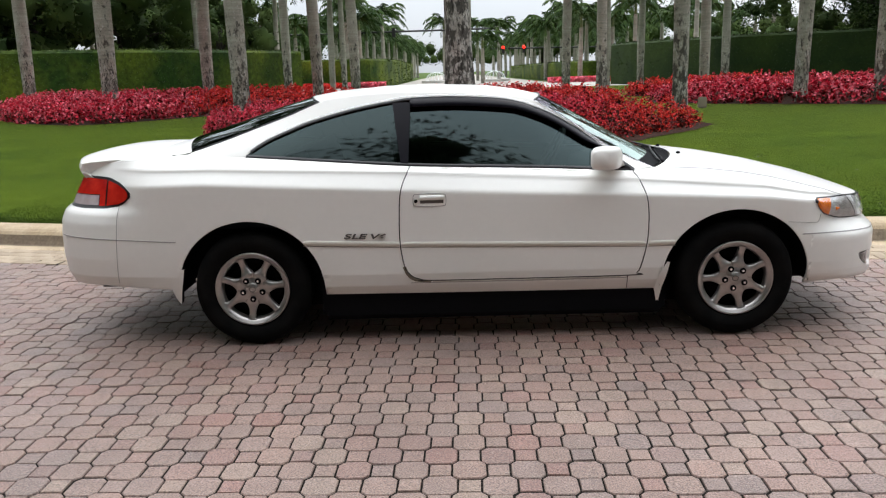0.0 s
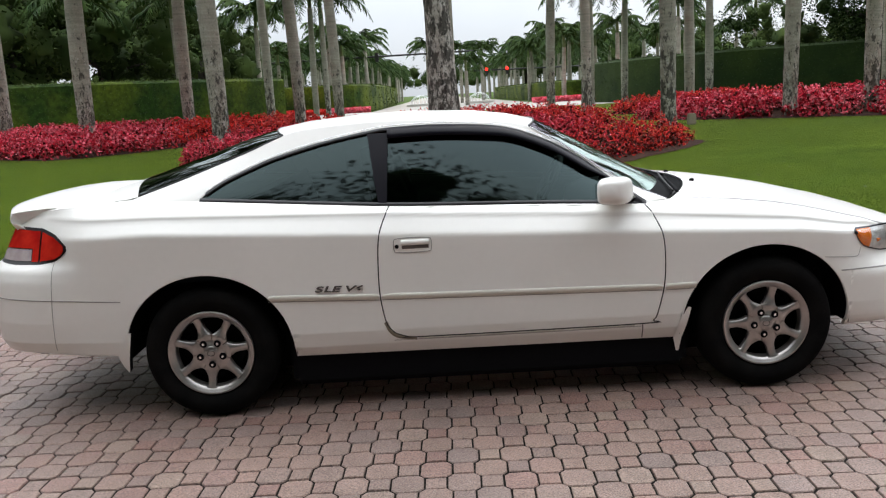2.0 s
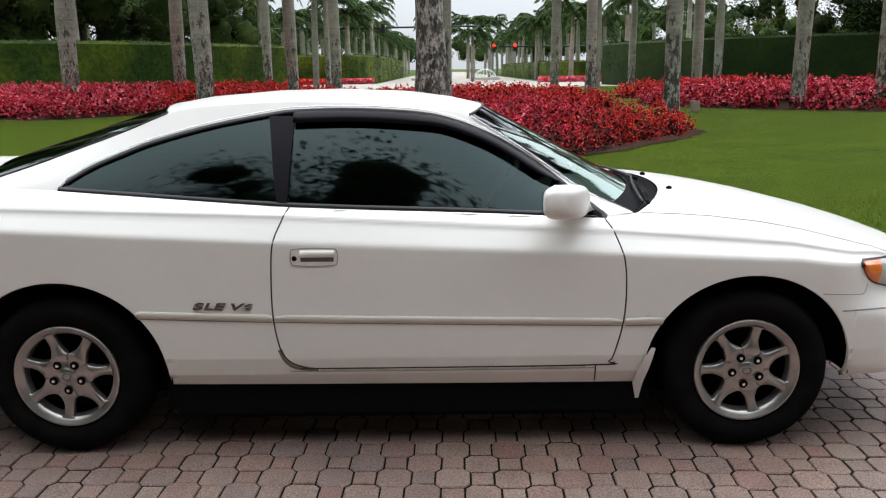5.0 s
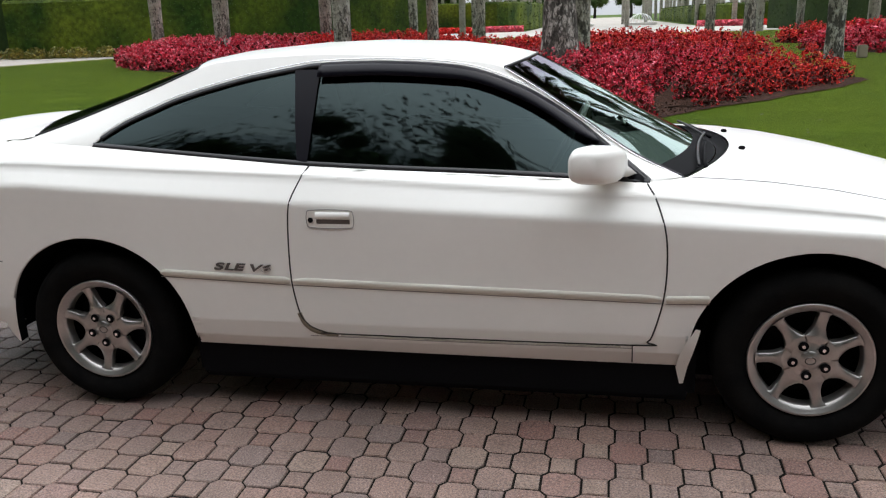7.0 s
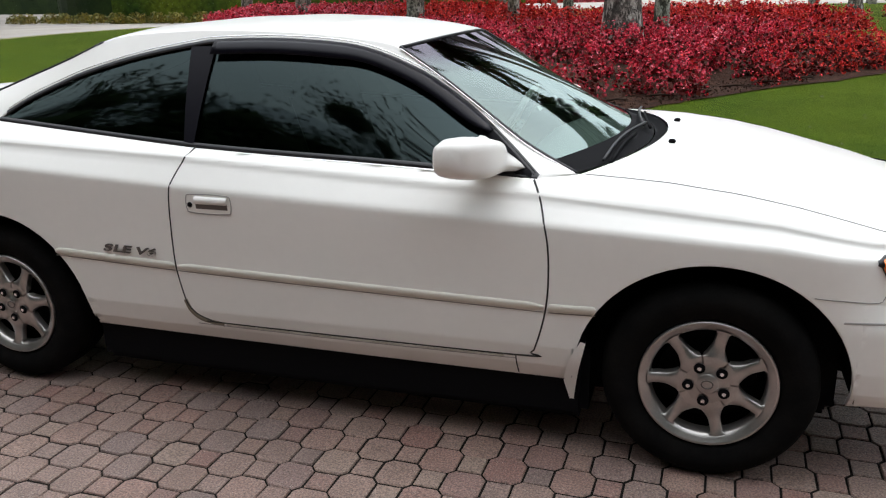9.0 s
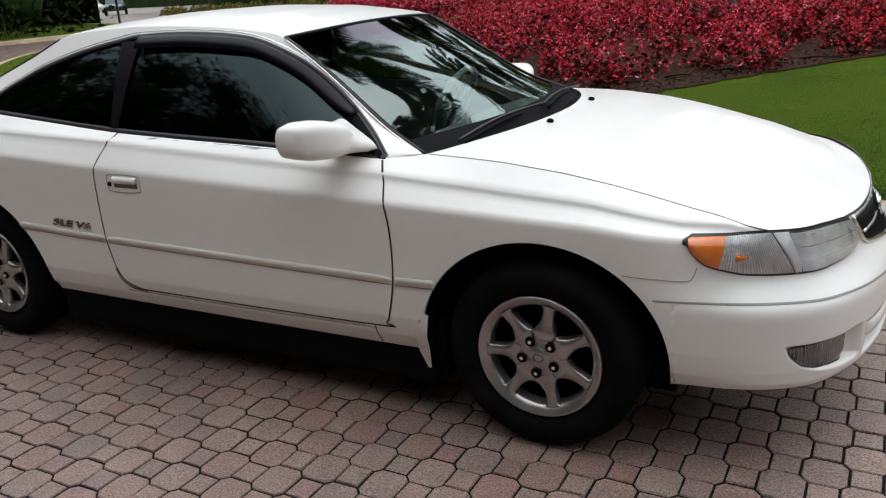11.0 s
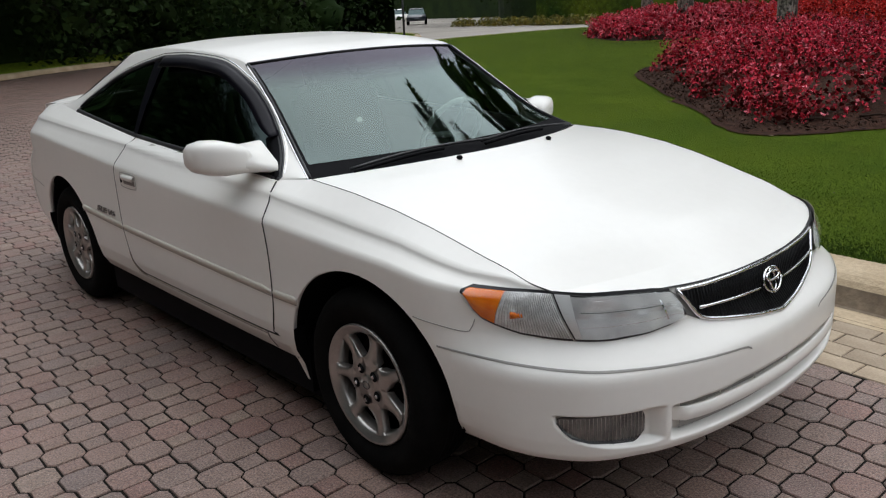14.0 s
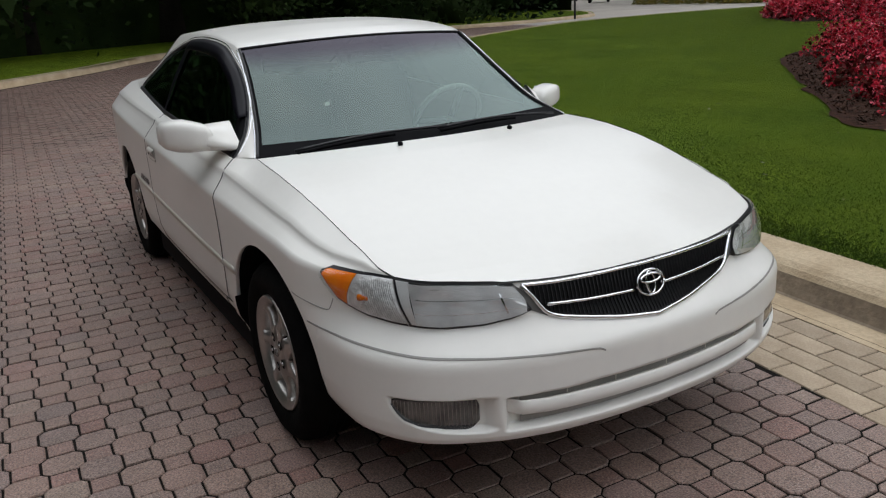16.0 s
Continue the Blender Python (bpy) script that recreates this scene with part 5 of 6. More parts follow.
def wheel_at(x, y, turn, flip, lug=.8):
    w = raw("wheel", *lathe([(.184, .03), (.186, .06), (.178, .12), (.18, .19)], 64), M_DARK, car, "alloy wheel with black tyre", True)
    rim = w
    tyre = raw("tyre", *lathe([(.204, .06), (.208, .012), (.218, -.001), (.262, -.012), (.285, -.010), (.303, .002), (.316, .018), (.322, .035), (.3245, .06), (.3245, .15), (.316, .19), (.285, .212), (.235, .205), (.215, .15)], 80), M_TYRE, w, "black tyre", True)
    for gy in (.065, .095, .125):
        raw("tread_groove", *lathe([(.3252, gy), (.3254, gy + .003), (.3252, gy + .006)], 48), M_DARK, w, "", True)
    raw("rim_flange", *lathe([(.170, .055), (.173, .022), (.178, .012), (.190, .006), (.198, .000), (.204, -.004), (.2078, .002), (.2075, .02)], 80), M_ALLOY, rim, "silver rim flange", True)
    # disc and plate are black to paint the shade behind the spokes
    raw("brake_disc", *lathe([(.05, .085), (.145, .085), (.147, .10)], 40), M_DARK, rim, "brake disc", False)
    raw("back_plate", *lathe([(.0, .13), (.19, .13)], 32), M_DARK, rim)
    for j in range(7):
        a0 = turn + 2 * math.pi * j / 7
        rs = []
        for r in np.concatenate([np.linspace(.066, .09, 5), np.linspace(.092, .136, 22), np.linspace(.14, .179, 12)]):
            full = math.pi / 7 * r
            if r < .092:
                hw = full
            elif r < .136:
                hw = .0178 + (full - .0178) * (1 - math.sqrt(max(0, 1 - ((.136 - r) / .044) ** 2)))
            else:
                hw = .0178 + .010 * smooth01((r - .166) / .012) ** 2
            hw = min(full, hw)
            yb = .016 - .008 * smooth01((.13 - r) / .06) - .007 * smooth01((r - .14) / .045)
            row = []
            for q, dy in ((-1, .030), (-1, .005), (-.86, .0005), (0, -.0015), (.86, .0005), (1, .005), (1, .030)):
                ang = a0 + q * hw / r
                row.append((r * math.cos(ang), yb + (dy if hw < full - 1e-4 else min(dy, .002)), r * math.sin(ang)))
            rs.append(row)
        v, f = grid(rs)
        raw("spoke", v, f, M_ALLOY, rim, "silver spoke", True)
    raw("hub_face", *lathe([(.0, .001), (.030, .001), (.033, .004), (.036, .006), (.068, .009)], 40), M_ALLOY, rim, "silver hub face", True)
    rod("cap_mark", [(.017 * math.cos(t), .0, .013 * math.sin(t)) for t in np.linspace(0, 2 * math.pi, 21)], .0022, M_BADGE, rim, "emblem ring on the hub cap", 5)
    for j in range(5):
        a = lug + 2 * math.pi * j / 5
        cx, cz = .057 * math.cos(a), .057 * math.sin(a)
        # a flat black disc stands for the shade in each lug hole
        bm = bmesh.new()
        bmesh.ops.create_circle(bm, cap_ends=True, segments=18, radius=.0175, matrix=pose(cx, .003, cz, 90))
        well = part("lug_well", bm, M_DARK, rim, "flat black disc for the shade in a lug recess")
        bm = bmesh.new()
        bmesh.ops.create_cone(bm, cap_ends=True, segments=6, radius1=.0078, radius2=.0068, depth=.008, matrix=pose(cx, .001, cz, 90))
        part("lug_nut", bm, M_CHROME, rim, "lug nut", smooth=False)
    w.matrix_local = pose(x, y, .3245, 0, 0, 180 if flip else 0)
    return w


wheel_at(-1.335, -.865, 1.92, False, .94)
wheel_at(1.335, -.872, 1.36, False, .785)
wheel_at(-1.335, .85, .3, True)
wheel_at(1.335, .835, .8, True)


# ---- palms ----
def cards(rng, pts, size, aspect=0.6, up=0.0):
    """Small bent leaves (two triangles each) at the points, as arrays of vertices and faces."""
    n = len(pts)
    d = rng.normal(size=(n, 3))
    d[:, 2] = d[:, 2] * 0.7 + up
    d /= np.linalg.norm(d, axis=1)[:, None]
    e = np.cross(d, rng.normal(size=(n, 3)))
    e /= np.linalg.norm(e, axis=1)[:, None] + 1e-9
    s = (size * rng.uniform(0.6, 1.3, n))[:, None]
    a, b = pts - d * s * 0.5, pts + d * s * 0.5
    m = pts + np.cross(d, e) * s * 0.12
    v = np.stack([a, m + e * s * aspect * 0.5, b, m - e * s * aspect * 0.5], 1).reshape(-1, 3)
    f = np.arange(4 * n).reshape(-1, 4)
    return v, f


def fast(name, v, f, material, parent=None, mats=None, idx=None):
    """A mesh from arrays of vertices and quads."""
    me = bpy.data.meshes.new(name)
    v, f = np.asarray(v, np.float32), np.asarray(f, np.int32)
    me.vertices.add(len(v))
    me.vertices.foreach_set("co", v.ravel())
    me.loops.add(f.size)
    me.loops.foreach_set("vertex_index", f.ravel())
    me.polygons.add(len(f))
    me.polygons.foreach_set("loop_start", np.arange(0, f.size, f.shape[1], dtype=np.int32))
    for m in (mats or [material]):
        me.materials.append(m)
    if idx is not None:
        me.polygons.foreach_set("material_index", np.asarray(idx, np.int32))
    me.update(calc_edges=True)
    ob = new(name, me)
    if parent:
        ob.parent = parent
    return ob


def frond(rng, az, rise, length, nleaf, wide, fat=.036):
    """One feather leaf: a drooping rib with leaflets on both sides."""
    V, F = [], []
    t = np.linspace(0, 1, 14)
    r = length * (0.12 * t + 0.88 * np.sin(t * 1.25) / np.sin(1.25))
    z = length * (rise * t - (0.70 + 0.30 * rise) * t ** 2.1)
    ca, sa = math.cos(az), math.sin(az)
    rib = np.stack([r * ca, r * sa, z], 1)
    for i in range(13):
        w0, w1 = 0.03 * (1 - t[i]) + .006, 0.03 * (1 - t[i + 1]) + .006
        side = np.array([-sa, ca, 0])
        k = len(V)
        V += [rib[i] - side * w0, rib[i] + side * w0, rib[i + 1] + side * w1, rib[i + 1] - side * w1]
        F.append((k, k + 1, k + 2, k + 3))
    for j in range(nleaf):
        tt = 0.10 + 0.88 * j / nleaf
        p = np.array([np.interp(tt, t, rib[:, q]) for q in range(3)])
        q = np.array([np.interp(min(1, tt + .03), t, rib[:, k]) for k in range(3)])
        fw = (q - p) / (np.linalg.norm(q - p) + 1e-9)
        for sg in (-1, 1):
            L = wide * (math.sin(math.pi * min(1, .12 + .88 * tt)) ** .6) * rng.uniform(.85, 1.15)
            d = np.array([-sa, ca, 0]) * sg * .7 + fw * rng.uniform(.35, .7) + np.array([0, 0, rng.uniform(-1.0, .1)])
            d /= np.linalg.norm(d)
            e = fw * fat + np.array([0, 0, fat * .33])
            k = len(V)
            V += [p - e, p + e, p + d * L * .6 + e * .7 - np.array([0, 0, .02]), p + d * L - np.array([0, 0, .10 * L])]
            F.append((k, k + 1, k + 2, k + 3))
    return V, F


def palm_mesh(seed, nfrond, nleaf, fat=.024):
    rng = np.random.default_rng(seed)
    V, F = [], []
    for i in range(nfrond):
        a = 2.399 * i + rng.uniform(-.2, .2)
        age = i / nfrond
        v, f = frond(rng, a, 1.15 - 1.25 * age + rng.uniform(-.1, .1), rng.uniform(2.9, 3.7), nleaf, .82, fat)
        k = len(V)
        V += [tuple(p) for p in v]
        F += [tuple(q + k for q in g) for g in f]
    me = bpy.data.meshes.new("crown")
    me.from_pydata(V, [], F)
    me.materials.append(M_FROND)
    return me


CROWN_NEAR, CROWN_FAR = palm_mesh(3, 30, 84, .044), palm_mesh(5, 22, 22, .088)


def trunk_rings(r, h, seg, n, flare, bow):
    v, f = [], []
    for i in range(n):
        t = (i / (n - 1)) ** 1.3
        z = h * t
        rr = r * (1 + flare * math.exp(-z / (1.0 if flare > .9 else .6 if flare > .55 else .3)) + .10 * math.sin(math.pi * min(1, t * 1.3)) - .28 * max(0, t - .5))
        rr *= 1 + .012 * math.sin(z * 21)
        for j in range(seg):
            a = 2 * math.pi * j / seg
            q = rr * (1 + (.10 * flare * math.exp(-z / .3)) * math.sin(5 * a))
            v.append((q * math.cos(a) + bow * t * t, q * math.sin(a), z))
    for i in range(n - 1):
        for j in range(seg):
            f.append((i * seg + j, i * seg + (j + 1) % seg, (i + 1) * seg + (j + 1) % seg, (i + 1) * seg + j))
    return v, f


PALM_LABEL = "tall royal palm with mottled grey trunk"


def palm(x, y, r, h=8.6, near=True, flare=.35, lean=0.0, base=None, dark=True, seed=0):
    z = float(lawn_z(np.array([x]), np.array([y]))[0]) if base is None else base
    p = tagged(new("palm"), PALM_LABEL if near else "distant royal palm with pale trunk", "palm", group="royal palms")
    v, f = trunk_rings(r, h, 20 if near else 8, 26 if near else 8, flare, lean)
    raw("trunk", v, f, M_TRUNK3 if flare > .9 else M_TRUNK if dark else M_TRUNK2, p, smooth=True)
    v, f = trunk_rings(r * .62, 1.5, 12 if near else 6, 6, .0, 0)
    sh = raw("crownshaft", v, f, M_SHAFT, p, "smooth green crownshaft", smooth=True)
    sh.location = (lean, 0, h - .02)
    c = new("crown", CROWN_NEAR if near else CROWN_FAR)
    c.parent = p
    c.location = (lean, 0, h + 1.2)
    c.rotation_euler = (0, 0, seed * 1.7)
    p.location = (x, y, z - .05)
    p.rotation_euler = (0, 0, seed * 2.1 if abs(lean) < .3 else 0)
    return p


for i, (x, y, r, h, fl) in enumerate([(-.03, 10.3, .215, 11.6, 1.25), (-5.97, 17.4, .245, 9.2, .3), (-11.4, 21.8, .27, 9.0, .3), (-18.0, 29.5, .27, 9.2, .3), (6.06, 17.5, .215, 8.8, .3), (6.5, 31.8, .235, 9.0, .6), (-5.0, 24.6, .225, 9.0, .3), (9.9, 18.8, .225, 8.8, .2), (12.0, 18.4, .225, 8.6, .2), (-10.15, 28.6, .27, 9.0, .2), (-9.1, 40, .26, 9.0, .2), (-4.85, 35.2, .27, 9.4, .2), (5.5, 36, .24, 9.0, .3), (.20, 17.5, .20, 9.2, .5)]):
    palm(x, y, r * (.90 if i < 5 else .84), h, True, fl, lean=-1.0 if i == 0 else [.2, -.35, .3, .1, .15][i % 5], seed=i)
for i, (x, y, r) in enumerate([(13.5, 55, .24), (12.4, 36.2, .23), (17.3, 48, .24), (-8.1, 50, .19), (-7.3, 50, .19), (9.6, 47, .2), (10.3, 52, .2), (21, 34, .25), (-17.5, 52, .2), (-14.2, 62, .2), (-23, 49, .2)]):
    palm(x, y, r, 7.4, False, .2, lean=.1, base=.1, dark=i % 2 == 0, seed=i)
rg = np.random.default_rng(11)
n = 0
for y in np.arange(92, 300, 9.5):
    for x in (-25, -18, -11.5, 14.5, 21, 28):
        palm(x + rg.uniform(-.8, .8), y + rg.uniform(-2, 2), .26, 6.6 + rg.uniform(-.8, 1.2), False, .1, lean=rg.uniform(-.2, .2), base=0.0, dark=False, seed=n)
        n += 1
for x, y in ((3.7, 96),):
    palm(x, y, .24, 4.2, False, .1, base=0.0, dark=False, seed=n)
for i in range(26):
    palm(-62 + i * 5.4 + rg.uniform(-1.5, 1.5), 66 + (rg.uniform(0, 16) if i % 3 else rg.uniform(26, 40)) if not (9 < i < 16) else 96 + rg.uniform(0, 30), .25, 7.0 + rg.uniform(-1, 1.5), False, .1, base=0.0, dark=False, seed=i)


# ---- hedges ----
def hedge(name, line, wide, h, label, leaf=.085, dens=90, seedn=1, round_top=.15, body=M_HEDGE, leafy=M_HLEAF):
    """A clipped hedge along a line: a solid green body set with leaves."""
    rng = np.random.default_rng(seedn)
    L = spline(line, max(12, int(np.sum(np.linalg.norm(np.diff(np.array(line), axis=0), axis=1)) / 1.2)))
    g = tagged(new(name), label, "hedge")
    k = round_top
    prof = [(wide / 2, 0), (wide / 2 + .05, h * .5), (wide / 2, h - k), (wide / 2 - k, h), (0, h + .03), (-wide / 2 + k, h), (-wide / 2, h - k), (-wide / 2, 0)]
    b = ribbon("body", L, prof, body, g)
    t = np.gradient(L, axis=0)
    t /= np.linalg.norm(t, axis=1)[:, None]
    length = np.sum(np.linalg.norm(np.diff(L, axis=0), axis=1))
    cnt = int(length * h * dens)
    u = rng.uniform(0, len(L) - 1.001, cnt)
    i = u.astype(int)
    fr = (u - i)[:, None]
    P = L[i] * (1 - fr) + L[i + 1] * fr
    N = np.stack([-t[i][:, 1], t[i][:, 0]], 1)
    s = rng.uniform(0, 1, cnt) * (h + wide)
    side = rng.choice([-1, 1], cnt)
    out = np.where(s < h, wide / 2 + rng.normal(0, .04, cnt), (wide / 2) - (s - h))
    zz = np.where(s < h, s, h + rng.normal(.02, .04, cnt))
    P2 = P + N * (out * side)[:, None]
    pts = np.concatenate([P2, zz[:, None]], 1)
    v, f = cards(rng, pts, leaf * np.ones(cnt), .55)
    fast("leaves", v, f, leafy, g)
    return g


hedge("hedge", [(-33, 40), (-24, 41.5), (-18, 46), (-11.8, 56)], 1.6, 3.25, "tall clipped green hedge behind the red flower bed", .11, 150, 1)
hedge("hedge", [(-24, 88), (-16, 92), (-8.8, 100), (-9, 170)], 1.6, 3.2, "clipped hedge along the far avenue", .3, 12, 2)
# this hedge's darker green carries the shade of the trees beside it
hedge("hedge", [(14.9, 69.5), (16.2, 65), (18.6, 60.5), (22, 55), (32, 48), (46, 40)], 1.6, 3.5, "tall dark clipped hedge behind the flower bed", .13, 90, 3, .15, M_SHADED_HEDGE, M_SHADED_HEDGE)
hedge("hedge", [(32, 93), (21, 97), (14.5, 104), (14, 180)], 1.6, 2.3, "clipped hedge along the far avenue", .3, 14, 7)
hedge("hedge", [(-58, 32), (-46, 31), (-38, 28.5)], 5.0, 3.4, "large rounded clipped hedge beside the drive", .16, 45, 4, 1.4, M_SHADED_HEDGE, M_SHADED_HEDGE)
hedge("hedge", [(-27, 46), (-39, 46), (-46, 51), (-56, 66), (-100, 80)], 2.0, 4.2, "dark clipped hedge across the side street", .2, 20, 5, .15, M_SHADED_HEDGE, M_SHADED_HEDGE)
hedge("low_hedge", [(26, 33), (34, 30), (44, 27)], 1.5, 1.4, "low clipped dark green hedge", .16, 30, 6, .15, M_SHADED_HEDGE, M_SHADED_HEDGE)


# ---- broadleaf trees ----
def tree_mesh(seed, leaves, R, size, boughs=34, core=.6, leaf=M_LEAF):
    rng = np.random.default_rng(seed)
    c = rng.normal(size=(boughs, 3)) * np.array([R * .46, R * .46, R * .30])
    rad = rng.uniform(.20, .36, boughs) * (34 / boughs) ** .33 * R
    w = rng.integers(0, boughs, leaves)
    d = rng.normal(size=(leaves, 3))
    d /= np.linalg.norm(d, axis=1)[:, None]
    pts = c[w] + d * (rad[w] * rng.uniform(.35, 1.05, leaves))[:, None]
    v, f = cards(rng, pts, size * np.ones(leaves), .6)
    # a dense inner mass for each bough
    th, ph = np.meshgrid(np.linspace(.1, math.pi - .1, 8), np.linspace(0, 2 * math.pi, 11)[:-1], indexing="ij")
    ball = np.stack([np.sin(th) * np.cos(ph), np.sin(th) * np.sin(ph), np.cos(th)], -1).reshape(-1, 3)
    q0 = np.array([(i * 10 + j, i * 10 + (j + 1) % 10, (i + 1) * 10 + (j + 1) % 10, (i + 1) * 10 + j) for i in range(7) for j in range(10)])
    for cc, rr_ in zip(c, rad):
        f = np.vstack([f, q0 + len(v)])
        v = np.vstack([v, cc + ball * rr_ * rng.uniform((.4 if core > .5 else .7) * core, core, (80, 1))])
    ob = fast("crown", v, f, leaf)
    me = ob.data
    bpy.data.objects.remove(ob)
    return me, c


TREES = [tree_mesh(20 + i, 28000, 4.2, .115, 44, .26) for i in range(3)] + [tree_mesh(30 + i, 34000, 4.2, .112, 60, .46) for i in range(2)] + [tree_mesh(40, 3000, 4.2, .3, 14, .8, M_CANOPY), tree_mesh(51, 8000, 4.2, .16, 40, .75, M_CANOPY)]


def tree(x, y, s=1.0, h=5.0, kindn=0, seed=0, base=.1, label="dense dark broadleaf tree"):
    t = tagged(new("tree"), label, "tree", group="broadleaf trees")
    me, c = TREES[kindn % 3 if kindn < 100 else 3 + kindn % 2 if kindn < 200 else 5 if kindn < 300 else 6]
    bm = bmesh.new()
    tube(bm, [(0, 0, 0), (.08, .03, h * .35), (-.05, .05, h * .7), (.05, 0, h)], .26, 10, lambda q: 1.25 - .6 * q)
    for p in c[:7]:
        tube(bm, [(0, 0, h * .62), tuple(np.array([0, 0, h * .75]) + p * .4), tuple(p + np.array([0, 0, h]))], .10, 6, lambda q: 1.1 - .8 * q)
    obj("trunk", bm, M_WOOD, t, smooth=True)
    cr_ = new("crown", me)
    cr_.parent = t
    cr_.location = (0, 0, h)
    t.location, t.scale, t.rotation_euler = (x, y, base), (s, s, s), (0, 0, seed * 1.3)
    return t


# behind the camera
for i, (x, y, s, h) in enumerate([(-15, -17, 1.6, 4.6), (-10, -20, 1.8, 5), (-5.5, -18, 1.7, 4.8), (-.5, -19.5, 1.75, 4.8), (4.5, -18, 1.7, 4.8), (9.5, -20, 1.8, 5), (14, -17.5, 1.6, 4.8), (-21, -12, 1.6, 4.6)]):
    tree(x * 1.06, y * 1.06 - .8, s * 1.27, h, 100 + i, i, -.05, "large spreading tree behind the drive")
for i, x in enumerate((-17, -6, 5, 16)):
    tree(x, -28, 2.5, 5.4, 100 + i, i + 5, -.05, "tall spreading tree behind the drive")
# unseen hedge, added to keep low skylight from reaching under the car
hedge("hedge", [(-27, -17), (-14, -18.5), (0, -19), (14, -19), (24, -18)], 1.8, 3.2, "unseen dark hedge added behind the drive to block low skylight", .2, 14, 12, .2, M_SHADED_HEDGE, M_SHADED_HEDGE)
# trees and hedge out of view, added to cut low light from this end
for i, (x, y, s, h) in enumerate([(24, -15, 1.7, 4.8), (29, -8, 1.6, 4.6), (31, -1, 1.5, 4.4), (34, 6, 1.5, 4.4)]):
    tree(x, y, s * 1.2, h, 100 + i, i + 2, -.05, "unseen tree added beyond the drive to cut low light")
hedge("hedge", [(24, -18), (27, -10), (29, -2), (33, 8)], 1.8, 2.8, "unseen dark hedge added beyond the drive to cut low light", .2, 14, 13, .2, M_SHADED_HEDGE, M_SHADED_HEDGE)
# dark woods beyond the drive
for i, (x, y, s, h) in enumerate([(-27, -6, 1.5, 3.6), (-31, 0, 1.6, 3.4), (-34, 6, 1.6, 3.4), (-37, 12, 1.6, 3.4), (-39, 19, 1.6, 3.4), (-33, -8, 1.7, 4), (-25, -14, 1.6, 4), (-38, -6, 1.8, 4.5), (-52, 27, 1.7, 4), (-58, 38, 1.5, 4), (-88, 82, 1.8, 4), (-44, 60, 1.7, 4.5), (-76, 80, 1.8, 4.5), (-38, 54, 1.6, 4.5), (-62, 76, 1.8, 4.5)]):
    tree(x, y, s * 1.8, h * .8, i, i, .1)
wood = hedge("undergrowth", [(-22, -20), (-27, -8), (-31.5, -1), (-35.5, 6), (-38.5, 13), (-37.5, 19), (-40, 25)], 3.6, 4.2, "dense dark undergrowth along the wood's edge", .11, 110, 9, 1.0)
for o_ in wood.children:
    o_.data.materials[0] = M_LEAF
# behind the hedges
for i, (x, y, s, h) in enumerate([(-36, 50, 1.9, 4.5), (-30, 54, 2.0, 4.6), (-25, 58, 1.7, 4.4), (-19, 63, 1.3, 4.2), (-39, 60, 2.2, 5), (-30, 66, 2.0, 5), (33, 56, 1.6, 4.6), (38, 52, 1.7, 4.6), (44, 47, 1.7, 4.6), (50, 42, 1.7, 4.6), (36, 62, 1.7, 6), (46, 56, 1.8, 6), (52, 36, 1.8, 4.2), (56, 31, 1.8, 4.2), (34, 50, 1.6, 5.5), (40, 46, 1.7, 5.5), (47, 41, 1.7, 5), (37, 55, 2.2, 6)]):
    tree(x, y, s * (1.15 if i > 5 else 1), h, 300 if i < 6 else i, i + 3, .05, "broadleaf tree behind the hedge")
tree(26.5, 61, .95, 4.0, 300, 2, .05, "pale green broadleaf tree behind the hedge")
for i in range(30):
    tree(-170 + i * 12 + rg.uniform(-3, 3), 185 + rg.uniform(-15, 40) + (140 if 12 <= i <= 15 else 0), 2.0, 4.5, 200, i, 0, "distant tree beyond the avenue")


